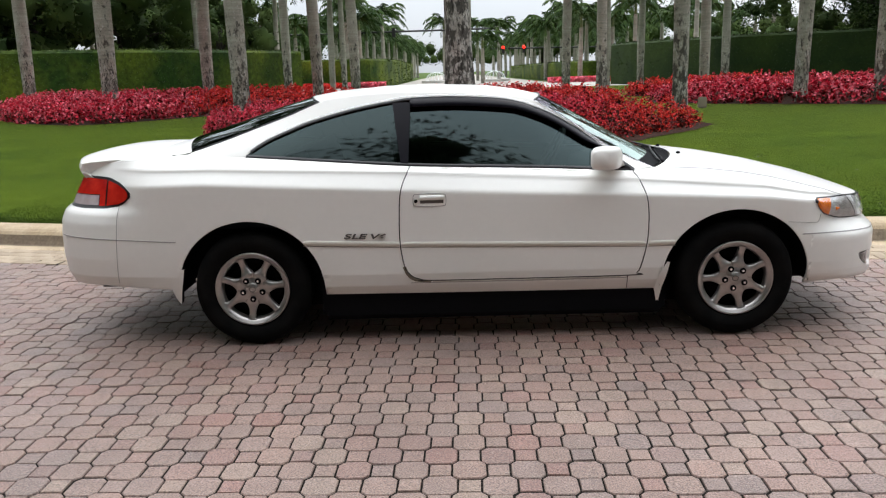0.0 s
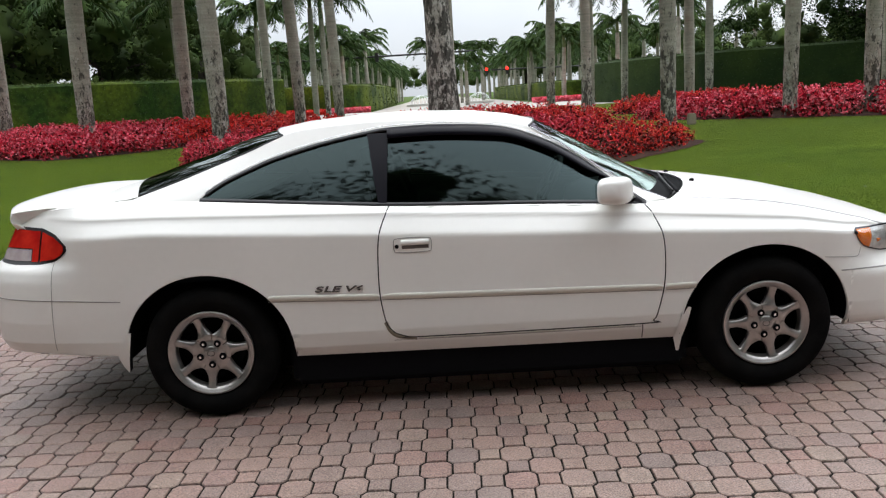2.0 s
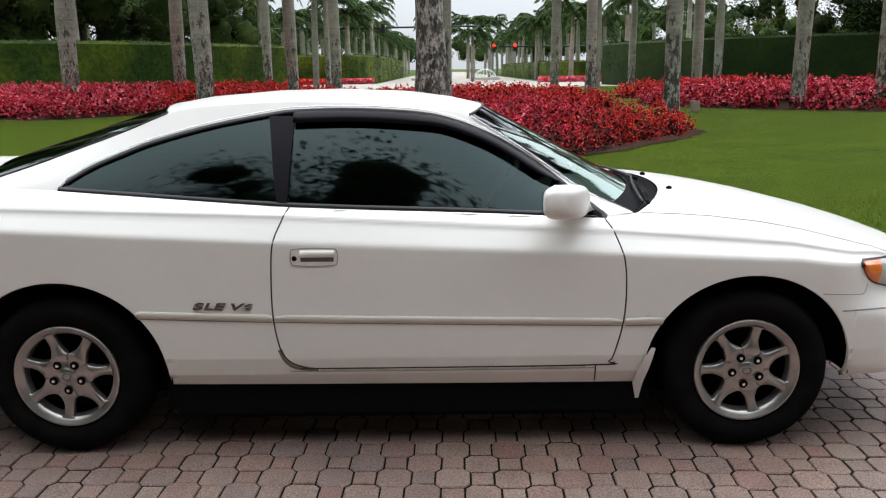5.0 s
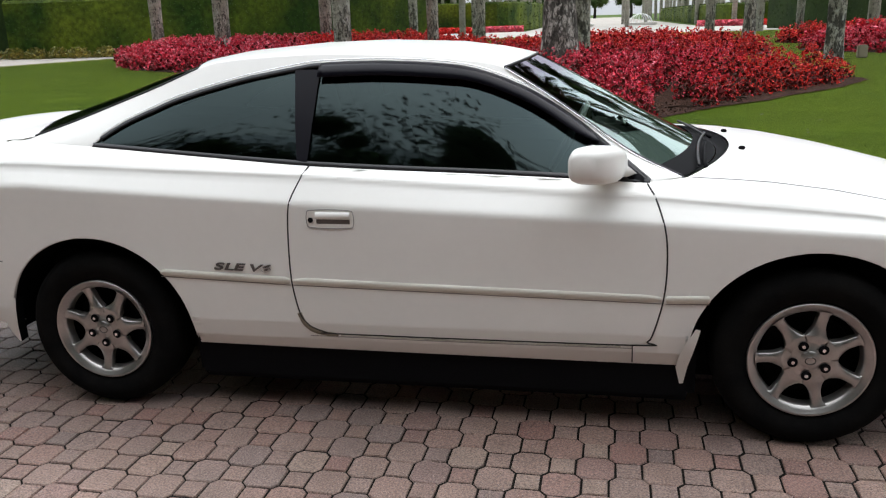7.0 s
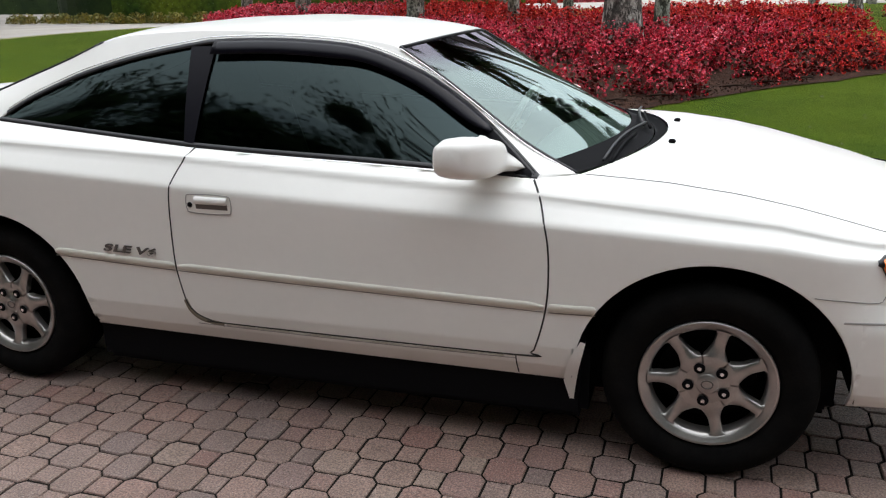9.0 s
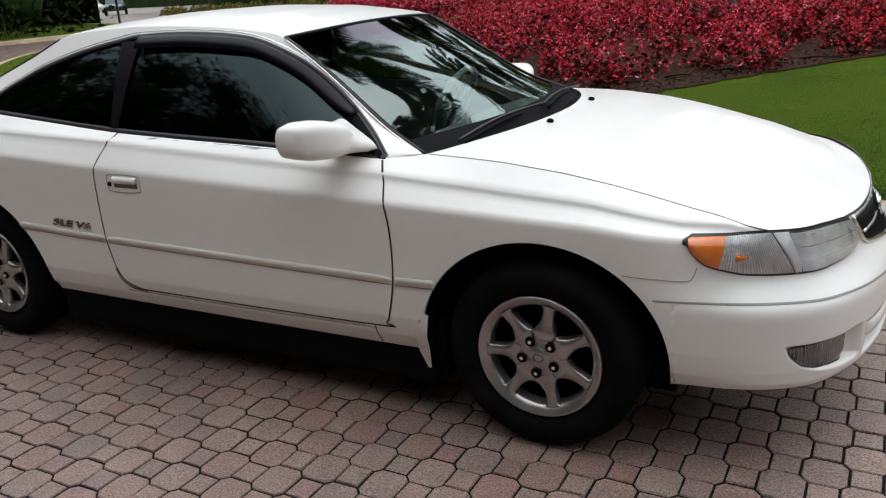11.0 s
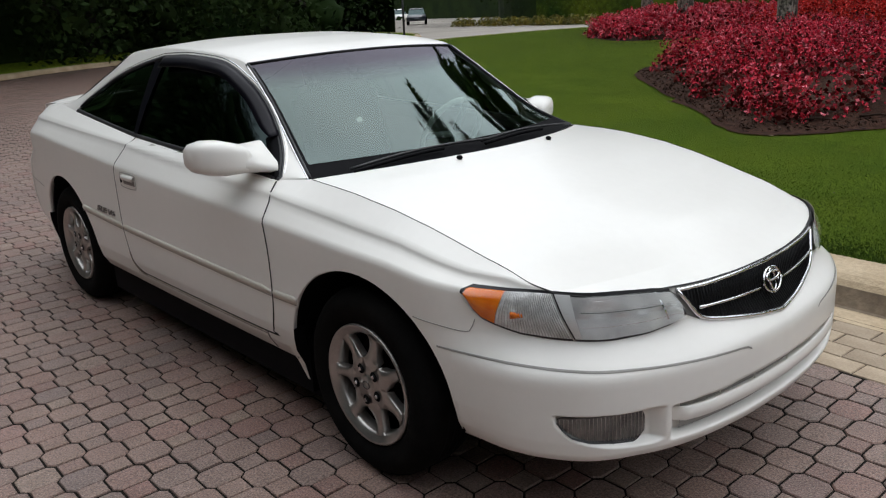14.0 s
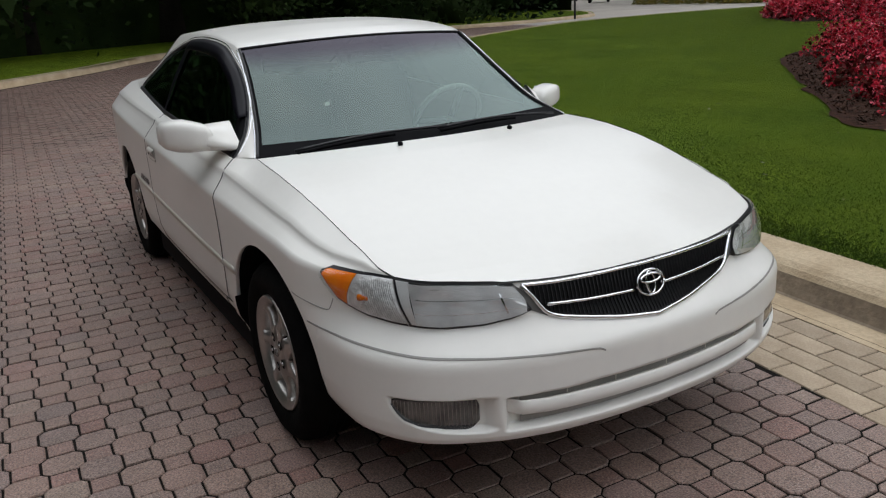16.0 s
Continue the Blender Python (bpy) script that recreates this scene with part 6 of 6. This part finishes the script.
# ---- flower beds ----
def bed(name, poly, label, petals, per_m2, leaf_m2, hgt, size, bsz, seedn, mulch_in=None, gaps=0.0, mound=.3, zone=None, worn=None):
    """Mulch with begonia plants: leaves and blossoms on plants of uneven height."""
    rng = np.random.default_rng(seedn)
    P = loop_smooth(poly, 140)
    P = P + rng.normal(0, .025, P.shape)
    def inner_dist(x, y):
        d = np.full(np.shape(x), 1e9)
        for i in range(len(P)):
            a, b = P[i - 1], P[i]
            ab = b - a
            t = np.clip(((x - a[0]) * ab[0] + (y - a[1]) * ab[1]) / (ab @ ab + 1e-9), 0, 1)
            d = np.minimum(d, np.hypot(x - a[0] - t * ab[0], y - a[1] - t * ab[1]))
        return d
    def bed_z(x, y):
        q = np.clip(inner_dist(x, y) / 2.2, 0, 1)
        return lawn_z(x, y) + mound * q * q * (3 - 2 * q)
    kind(sheet("mulch", P, bed_z, .22, M_MULCH, .012), "dark bark mulch under the flowers", "mulch")
    lo, hi = P.min(0), P.max(0)
    area = (hi - lo).prod()
    cnt = int(area * 9)
    x, y = rng.uniform(lo[0], hi[0], cnt), rng.uniform(lo[1], hi[1], cnt)
    ok = inside(x, y, P)
    x, y = x[ok], y[ok]
    d = inner_dist(x, y)
    edge = mulch_in(x, y) if mulch_in else .06
    keep = d > edge * rng.uniform(.7, 1.3, d.shape)
    if gaps:
        keep &= ~((d < edge + .9) & (rng.uniform(size=d.shape) < gaps))
    if worn:
        u_, v_ = (x - worn[0]) * .9 + (y - worn[1]) * .42, (x - worn[0]) * -.42 + (y - worn[1]) * .9
        keep &= ~((np.hypot(u_ / .85, v_ / 1.7) < rng.uniform(.7, 1.3, d.shape)) & (rng.uniform(size=d.shape) < .62))
    x, y = x[keep], y[keep]
    z0 = bed_z(x, y)
    n0 = len(x)
    ph = hgt * rng.uniform(.6, 1.25, n0)
    prad = rng.uniform(.17, .27, n0)
    g = tagged(new(name), label, "flower bed", kind="stuff")
    def scatter(total, shell, up):
        w = rng.integers(0, n0, total)
        dd = rng.normal(size=(total, 3))
        dd[:, 2] = np.abs(dd[:, 2]) * up
        dd /= np.linalg.norm(dd, axis=1)[:, None]
        q = rng.uniform(shell, 1.0, total)[:, None]
        return np.stack([x[w], y[w], z0[w]], 1) + dd * q * np.stack([prad[w], prad[w], ph[w]], 1)
    real = len(x) / 9.0
    lp = scatter(int(real * leaf_m2), .25, .7)
    v, f = cards(rng, lp, np.full(len(lp), size), .75)
    fast("foliage", v, f, M_BLEAF, g)
    bp_ = scatter(int(real * per_m2), .86, 1.0)
    rep_ = np.repeat(bp_, 3, 0) + rng.normal(0, bsz * .34, (len(bp_) * 3, 3))
    v, f = cards(rng, rep_, np.full(len(rep_), bsz), .8, .2)
    idx = np.repeat(rng.choice(len(petals), len(bp_), p=[q[1] for q in petals]), 3)
    if zone:
        idx = np.where(zone(rep_[:, 0] + rng.normal(0, .5, len(rep_)), rep_[:, 1]), 2, idx)
    fast("blossoms", v, f, None, g, [q[0] for q in petals], idx)
    return g


NEAR_BED = [(-4.5, 9.1), (-3.1, 7.5), (-1.7, 6.1), (-.45, 4.95), (.3, 5.35), (1.0, 6.15), (2.0, 7.3), (3.2, 8.5), (4.6, 10.4), (5.0, 11.6), (3.9, 12.8), (1.5, 13.5), (-1.5, 14), (-4, 16.3), (-4.6, 18.6), (-6.6, 18.8), (-6.55, 16.6), (-5.9, 14.2), (-5.3, 11.8)]
near_edge = lambda x, y: np.where((x < .6) & (y < 9.5), np.where(x < -1.9, .30, .50), np.where(x < -2, .06, .22))
bed("flower_bed", NEAR_BED, "mounded bed of red and pink begonias with dark mulch edge", [(M_PETAL, .82), (M_PINK, .18), (M_ORED, 0)], 560, 640, .50, .070, .036, 1, near_edge, .30, .16, worn=(-.35, 7.5), zone=lambda x, y: x > 2.4 + .25 * (y - 9))
bed("flower_bed", [(-16.5, 24), (-14.5, 20.8), (-12.3, 18.4), (-10.4, 17.2), (-9, 18.4), (-8, 20.4), (-5.5, 23), (-3, 26.5), (-6, 29.5), (-12, 31), (-18.5, 32), (-19, 28)], "bed of red and pink begonias before the hedge", [(M_PETAL, .66), (M_PINK, .34), (M_ORED, 0)], 165, 120, .5, .11, .078, 2, zone=lambda x, y: x > -9.2 + (24 - y) * .3)
bed("flower_bed", [(5.4, 22.2), (4.6, 25.5), (1, 27), (-2.0, 26), (-2.8, 22), (-1, 19.2), (2.5, 18.6), (4.8, 20)], "bed of deep scarlet begonias behind the near bed", [(M_ORED, .85), (M_PETAL, .15)], 240, 130, .5, .11, .06, 3, mound=.2)
bed("flower_bed", [(6.4, 22.6), (7.6, 19.9), (10.3, 17.6), (13, 16.0), (17.5, 16.3), (24, 19.2), (26, 25), (15, 24.4), (8.6, 25.2)], "long bed of red and pink begonias before the dark hedge", [(M_PETAL, .70), (M_PINK, .30)], 150, 120, .5, .12, .085, 4)
bed("flower_bed", [(7.0, 28.5), (9, 26.8), (14, 26), (15, 30), (9, 32)], "small bed of scarlet begonias", [(M_ORED, .9), (M_PETAL, .1)], 150, 90, .5, .14, .08, 5)


def far_bed(poly, seedn, m):
    rng = np.random.default_rng(seedn)
    P = np.array(poly, float)
    lo, hi = P.min(0), P.max(0)
    x, y = rng.uniform(lo[0], hi[0], 5000), rng.uniform(lo[1], hi[1], 5000)
    ok = inside(x, y, P)
    x, y = x[ok], y[ok]
    v, f = cards(rng, np.stack([x, y, rng.uniform(.05, .55, len(x))], 1), np.full(len(x), .28), .9)
    o = fast("far_flower_bed", v, f, m)
    tagged(o, "distant bed of red flowers beside the street", "flower bed", kind="stuff")


far_bed([(-22, 85), (-8, 86), (-8.5, 90), (-22, 90)], 7, M_ORED)
far_bed([(13, 85), (30, 85), (30, 90), (13, 90)], 8, M_ORED)
far_bed([(10.5, 85), (16.5, 84.6), (16.5, 87), (10.5, 87)], 9, M_PINK)
far_bed([(-12, 84.6), (-7.4, 85), (-7.4, 86), (-12, 86)], 10, M_PINK)

# croton shrubs across the side street
for i in range(11):
    rng = np.random.default_rng(40 + i)
    n_ = 420
    d = rng.normal(size=(n_, 3))
    d[:, 2] = np.abs(d[:, 2])
    d /= np.linalg.norm(d, axis=1)[:, None]
    pts = d * np.array([.75, .6, .62]) * rng.uniform(.5, 1, n_)[:, None]
    v, f = cards(rng, pts, np.full(n_, .17), .5, .4)
    o = fast("croton_shrub", v + np.array([0, 0, .02]), f, M_YLEAF)
    o.location = (-26.5 - i * 1.45, 38.6 + .12 * i + rng.uniform(-.3, .3), .05)
    tagged(o, "low yellow-green croton shrub at the foot of the hedge", "shrub", group="croton shrubs")

# grass blades near the kerb
rng = np.random.default_rng(77)
nb = 110000
bx = rng.uniform(-5, 9, nb)
ky = np.interp(bx, KERB[::-1, 0], KERB[::-1, 1]) + .50
by = ky + np.where(np.arange(nb) < 55000, np.abs(rng.normal(0, .16, nb)), np.abs(rng.normal(0, 1, nb)) * np.interp(bx, [-5, 0, 2, 9], [.7, .9, 1.2, 1.5]))
by = np.where(inside(bx, by, NEAR_BED), 0, by)
ok = by > ky
bx, by = bx[ok], by[ok]
bz = lawn_z(bx, by)
hh = rng.uniform(.008, .020, len(bx))
ang = rng.uniform(0, 6.283, len(bx))
lx, ly = rng.normal(0, .012, len(bx)), rng.normal(0, .012, len(bx))
wx, wy = np.cos(ang) * .0035, np.sin(ang) * .0035
v = np.stack([np.stack([bx - wx, by - wy, bz - .004], 1), np.stack([bx + wx, by + wy, bz - .004], 1), np.stack([bx + lx, by + ly, bz + hh], 1)], 1).reshape(-1, 3)
tagged(fast("grass", v, np.arange(len(v)).reshape(-1, 3), M_BLADE), "short mown grass blades along the kerb", "grass", kind="stuff")


# bark chips and roots on the mulch, dry leaves on the lawn
nc = 9000
px_, py_ = rng.uniform(-4.5, 2.5, nc), rng.uniform(4.9, 9.6, nc)
ok = inside(px_, py_, NEAR_BED)
px_, py_ = px_[ok], py_[ok]
v, f = cards(rng, np.stack([px_, py_, lawn_z(px_, py_) + rng.uniform(.02, .05, len(px_))], 1), np.full(len(px_), .05), .4)
tagged(fast("bark_chips", v, f, M_CHIP), "loose reddish-brown bark chips over the mulch", "mulch", kind="stuff")
for i in range(7):
    x0, y0 = -.2 + .42 * i, 5.55 + .40 * i
    z0 = float(lawn_z(np.array([x0]), np.array([y0]))[0])
    bm = bmesh.new()
    a_ = rng.uniform(-.5, .9)
    tube(bm, [(x0 + .17 * k * math.cos(a_ + .3 * k), y0 + .15 * k * math.sin(a_ + .3 * k), z0 + .05 + .018 * math.sin(1.7 * k)) for k in range(5)], .013, 6, lambda q: 1.1 - .7 * q)
    tagged(obj("root", bm, M_CHIP, smooth=True), "thin brown root lying on the mulch", "root", group="roots on the mulch")
nl = 130
qx, qy = rng.uniform(-3, 9, nl), rng.uniform(2.3, 8, nl)
ok = ~inside(qx, qy, NEAR_BED)
qx, qy = qx[ok], qy[ok]
v, f = cards(rng, np.stack([qx, qy, lawn_z(qx, qy) + .018], 1), rng.uniform(.02, .06, len(qx)), .45)
v[:, 2] = v[:, 2] * .25 + np.repeat(lawn_z(qx, qy) + .02, 4) * .75
tagged(fast("leaf_litter", v, f, M_LITTER), "scattered pale dry leaves on the lawn", "leaf litter", kind="stuff")


# ---- street furniture and far things ----
def signal_mast(x, y, reach, arm, heads, lit, label):
    g = tagged(new("traffic_signal"), label, "traffic light")
    rod("pole", [(0, 0, 0), (0, 0, arm + .9)], .2, M_BLACK, g, "black steel pole", 10)
    rod("mast_arm", [(0, 0, arm), (reach, 0, arm + .15)], .12, M_BLACK, g, "black mast arm", 8)
    for hx in heads:
        bm = bmesh.new()
        bmesh.ops.create_cube(bm, size=1, matrix=pose(hx, -.2, arm - .05) @ Matrix.Diagonal((.46, .3, 1.15, 1)))
        bmesh.ops.bevel(bm, geom=bm.edges, offset=.04, segments=2, affect='EDGES')
        hd = part("signal_head", bm, M_BLACK, g, "black signal head", smooth=False)
        if lit:
            bm = bmesh.new()
            bmesh.ops.create_uvsphere(bm, u_segments=12, v_segments=8, radius=.24, matrix=pose(hx, -.34, arm + .28))
            part("red_lamp", bm, M_RED, hd, "lit red lamp")
    g.location = (x, y, 0)
    return g


signal_mast(24, 124, -18, 4.66, (-16.05, -12.85), True, "black mast-arm traffic signal showing red")
signal_mast(-22.5, 104, 28, 6.7, (8, 15, 22), False, "black mast-arm traffic signal seen from behind")
for x, y in ((6.75, 17.7), (7.0, 33.8)):
    bm = bmesh.new()
    bmesh.ops.create_cube(bm, size=1, matrix=pose(0, 0, .15) @ Matrix.Diagonal((.22, .16, .30, 1)))
    bmesh.ops.bevel(bm, geom=bm.edges, offset=.02, segments=2, affect='EDGES')
    o = obj("garden_light", bm, M_BOX, smooth=False)
    o.location = (x, y, float(lawn_z(np.array([x]), np.array([y]))[0]))
    tagged(o, "small beige landscape light box on the lawn", "light box")


def far_car(x, y, rz, paint, label):
    """A simple parked car far off: body, cabin glass, roof, wheels."""
    g = tagged(new("parked_car"), label, "car", group="distant cars")
    prof = [(-2.2, .35), (-2.25, .7), (-2.1, .88), (-1.2, .95), (1.0, .93), (2.0, .78), (2.25, .6), (2.2, .35)]
    bm = bmesh.new()
    a = [bm.verts.new((px, -.85, pz)) for px, pz in prof]
    b = [bm.verts.new((px, .85, pz)) for px, pz in prof]
    bm.faces.new(a[::-1])
    bm.faces.new(b)
    for j in range(len(a)):
        bm.faces.new((a[j], a[(j + 1) % 8], b[(j + 1) % 8], b[j]))
    bmesh.ops.recalc_face_normals(bm, faces=bm.faces)
    bmesh.ops.bevel(bm, geom=bm.edges, offset=.06, segments=2, affect='EDGES')
    part("body", bm, paint, g)
    for nm, pr, wd, mm in (("cabin_glass", [(-1.9, .9), (-1.5, 1.38), (.2, 1.40), (.95, .92)], .76, M_TINT), ("roof", [(-1.55, 1.37), (-1.4, 1.46), (.1, 1.47), (.3, 1.37)], .72, paint)):
        bm = bmesh.new()
        a = [bm.verts.new((px, -wd + (pz - .9) * .2, pz)) for px, pz in pr]
        b = [bm.verts.new((px, wd - (pz - .9) * .2, pz)) for px, pz in pr]
        bm.faces.new(a[::-1])
        bm.faces.new(b)
        for j in range(4):
            bm.faces.new((a[j], a[(j + 1) % 4], b[(j + 1) % 4], b[j]))
        bmesh.ops.recalc_face_normals(bm, faces=bm.faces)
        part(nm, bm, mm, g, smooth=False)
    for wx_ in (-1.35, 1.35):
        for wy_ in (-.82, .82):
            bm = bmesh.new()
            bmesh.ops.create_cone(bm, cap_ends=True, segments=18, radius1=.33, radius2=.33, depth=.2, matrix=pose(wx_, wy_, .33, 90))
            part("wheel", bm, M_TYRE, g)
    g.matrix_basis = pose(x, y, 0.02, 0, 0, rz)
    return g


M_BLUE = mat("dark_blue_paint", (0.022, 0.028, 0.045), 0.3, coat=.8, fine=.02)
far_car(-56, 48.9, -42, M_BLUE, "dark car driving out of the side street")
far_car(-68, 56.6, -30, M_PAINT, "white car on the side street")
# road sign post on the verge
g = tagged(new("sign_post"), "slim dark sign post on the grass verge", "post")
rod("post", [(0, 0, 0), (0, 0, 2.4)], .05, M_BLACK, g, "", 8)
g.location = (-26.1, 22.3, .1)
# fountains far down the avenue: a low basin under a dome of water jets
M_WATER = mat("white_water", (0.75, 0.78, 0.80), 0.3, fine=0.05)
for x in (-2.2, 5.9):
    f_ = tagged(new("fountain"), "round stone fountain with a dome of white water jets", "fountain", group="fountains")
    ba = raw("basin", *lathe([(2.0, 0), (2.1, .32), (1.95, .32), (1.9, .2), (0.01, .2)], 24), M_STUCCO, f_, "pale stone basin", smooth=False)
    ba.rotation_euler = (radians(90), 0, 0)
    for k in range(18):
        a_ = 2 * math.pi * k / 18
        rod("water_jet", [(1.5 * math.sin(q) * math.cos(a_), 1.5 * math.sin(q) * math.sin(a_), .3 + 1.15 * math.cos(q)) for q in np.linspace(.05, 1.57, 8)], .022, M_WATER, f_, "", 4)
    f_.location = (x, 110, .02)


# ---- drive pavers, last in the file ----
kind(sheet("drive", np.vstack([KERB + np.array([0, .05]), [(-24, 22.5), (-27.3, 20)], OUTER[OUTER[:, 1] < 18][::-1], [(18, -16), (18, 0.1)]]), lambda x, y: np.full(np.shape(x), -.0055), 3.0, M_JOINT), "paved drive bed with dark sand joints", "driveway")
drive = bpy.data.objects["drive"]
P_ = .1165
PX, PY = .1106, .1178      # the pavers' pitch along and across the drive
BAND_W = .50


def octagon(hw, ch):
    """Outline of an eight-sided paver."""
    o = [(-hw, -hw + ch), (-hw + ch, -hw), (hw - ch, -hw), (hw, -hw + ch), (hw, hw - ch), (hw - ch, hw), (-hw + ch, hw), (-hw, hw - ch)]
    return [(x * PX / P_, y * PY / P_) for x, y in o]


def paver_shape(out):
    k = len(out)
    v = [(x * .955, y * .955, .0) for x, y in out] + [(x, y, -.004) for x, y in out] + [(x, y, -.02) for x, y in out]
    f = [tuple(range(k))] + [(i, k + i, k + (i + 1) % k, (i + 1) % k) for i in range(k)] + [(k + i, 2 * k + i, 2 * k + (i + 1) % k, k + (i + 1) % k) for i in range(k)]
    return v, [q[::-1] if i else q for i, q in enumerate(f)]


OCT = paver_shape(octagon(.0662, .0216))
SQ = paver_shape([(a * .0425 * PX / P_, b * .0425 * PY / P_) for a, b in ((-1, -1), (1, -1), (1, 1), (-1, 1))])
me_o, me_s = bpy.data.meshes.new("paver_octagon"), bpy.data.meshes.new("paver_square")
for me, (v, f) in ((me_o, OCT), (me_s, SQ)):
    me.from_pydata(v, [], f)
    me.materials.append(M_PAVER_O)
rng = np.random.default_rng(5)
tilt = radians(-1.3)
joined_v, joined_f, base = [], [], 0
flat_v, flat_f, fbase = [], [], 0
outer_poly = np.vstack([KERB + np.array([0, -BAND_W + .015]), [(-23.6, 21.5), (-27.2, 20)], OUTER[OUTER[:, 1] < 18][::-1] + np.array([.35, -.1]), [(18, -15.5), (17, -.3)]])
ii, jj = np.meshgrid(np.arange(-250, 165), np.arange(-118, 185))
cx = -.163 + ii * PX + jj * .0014
cy = -1.910 - ii * .0037 + jj * PY
ok = inside(cx, cy, outer_poly) & ((cx > -14) | (cy > -5))
count = 0
for i, j, x, y in zip(ii[ok], jj[ok], cx[ok], cy[ok]):
    octa = (i + j) % 2 == 0
    if -1.25 < x < 1.15 and -2.75 < y < -1.05 and count < 300:
        o = new("paver", me_o if octa else me_s)
        o.parent = drive
        o.matrix_local = pose(x, y, rng.uniform(-.003, .002), rng.normal(0, .5), rng.normal(0, .5), -1.3 + rng.normal(0, .6))
        count += 1
        continue
    v, f = OCT if octa else SQ
    a = tilt + rng.normal(0, .010)
    ca, sa = math.cos(a), math.sin(a)
    tx, ty, dz = rng.normal(0, .008), rng.normal(0, .008), rng.uniform(-.003, .002)
    if y > np.interp(x, KERB[::-1, 0], KERB[::-1, 1]) - BAND_W - .09 and x > -9:
        tx, ty, dz = 0, 0, -.0035
    near = -7 < x < 8 and y > -7
    if near:
        for px, py, pz in v:
            joined_v.append((x + px * ca - py * sa, y + px * sa + py * ca, pz + dz + tx * px + ty * py))
        joined_f += [tuple(q + base for q in g) for g in f]
        base += len(v)
    else:
        k = len(f[0])
        for px, py, pz in v[:k]:
            flat_v.append((x + (px * ca - py * sa) * 1.04, y + (px * sa + py * ca) * 1.04, dz))
        flat_f.append(tuple(range(fbase, fbase + k)))
        fbase += k
p1 = raw("paving", joined_v, joined_f, M_PAVER_I, drive)
p2 = raw("paving", flat_v, flat_f, M_PAVER_I, drive)
tagged(p1, kind="stuff")
tagged(p2, kind="stuff")
# tan brick border beside the gutter
me_b = bpy.data.meshes.new("border_brick")
bw, bl = .118, .205
v, f = paver_shape([(-bl / 2, -bw / 2), (bl / 2, -bw / 2), (bl / 2, bw / 2), (-bl / 2, bw / 2)])
me_b.from_pydata(v, [], f)
me_b.materials.append(M_BAND)
kl = spline(KERB[(KERB[:, 0] > -9) & (KERB[:, 0] < 9)], 400)
L_ = np.concatenate([[0], np.cumsum(np.linalg.norm(np.diff(kl, axis=0), axis=1))])
for row in range(4):
    s = (row % 2) * bl * .5
    while s < L_[-1] and s < 17.5:
        p = np.array([np.interp(s, L_, kl[:, k]) for k in range(2)])
        q = np.array([np.interp(s + .05, L_, kl[:, k]) for k in range(2)])
        d = (q - p) / (np.linalg.norm(q - p) + 1e-9)
        nrm = np.array([-d[1], d[0]])
        c = p + nrm * (.07 + row * .124)
        if c[0] > -5.4:
            o = new("border_brick", me_b)
            o.parent = drive
            o.matrix_local = pose(c[0], c[1], rng.uniform(-.001, .002), rng.normal(0, .3), rng.normal(0, .3), math.degrees(math.atan2(d[1], d[0])) + rng.normal(0, .5))
        s += bl + .006
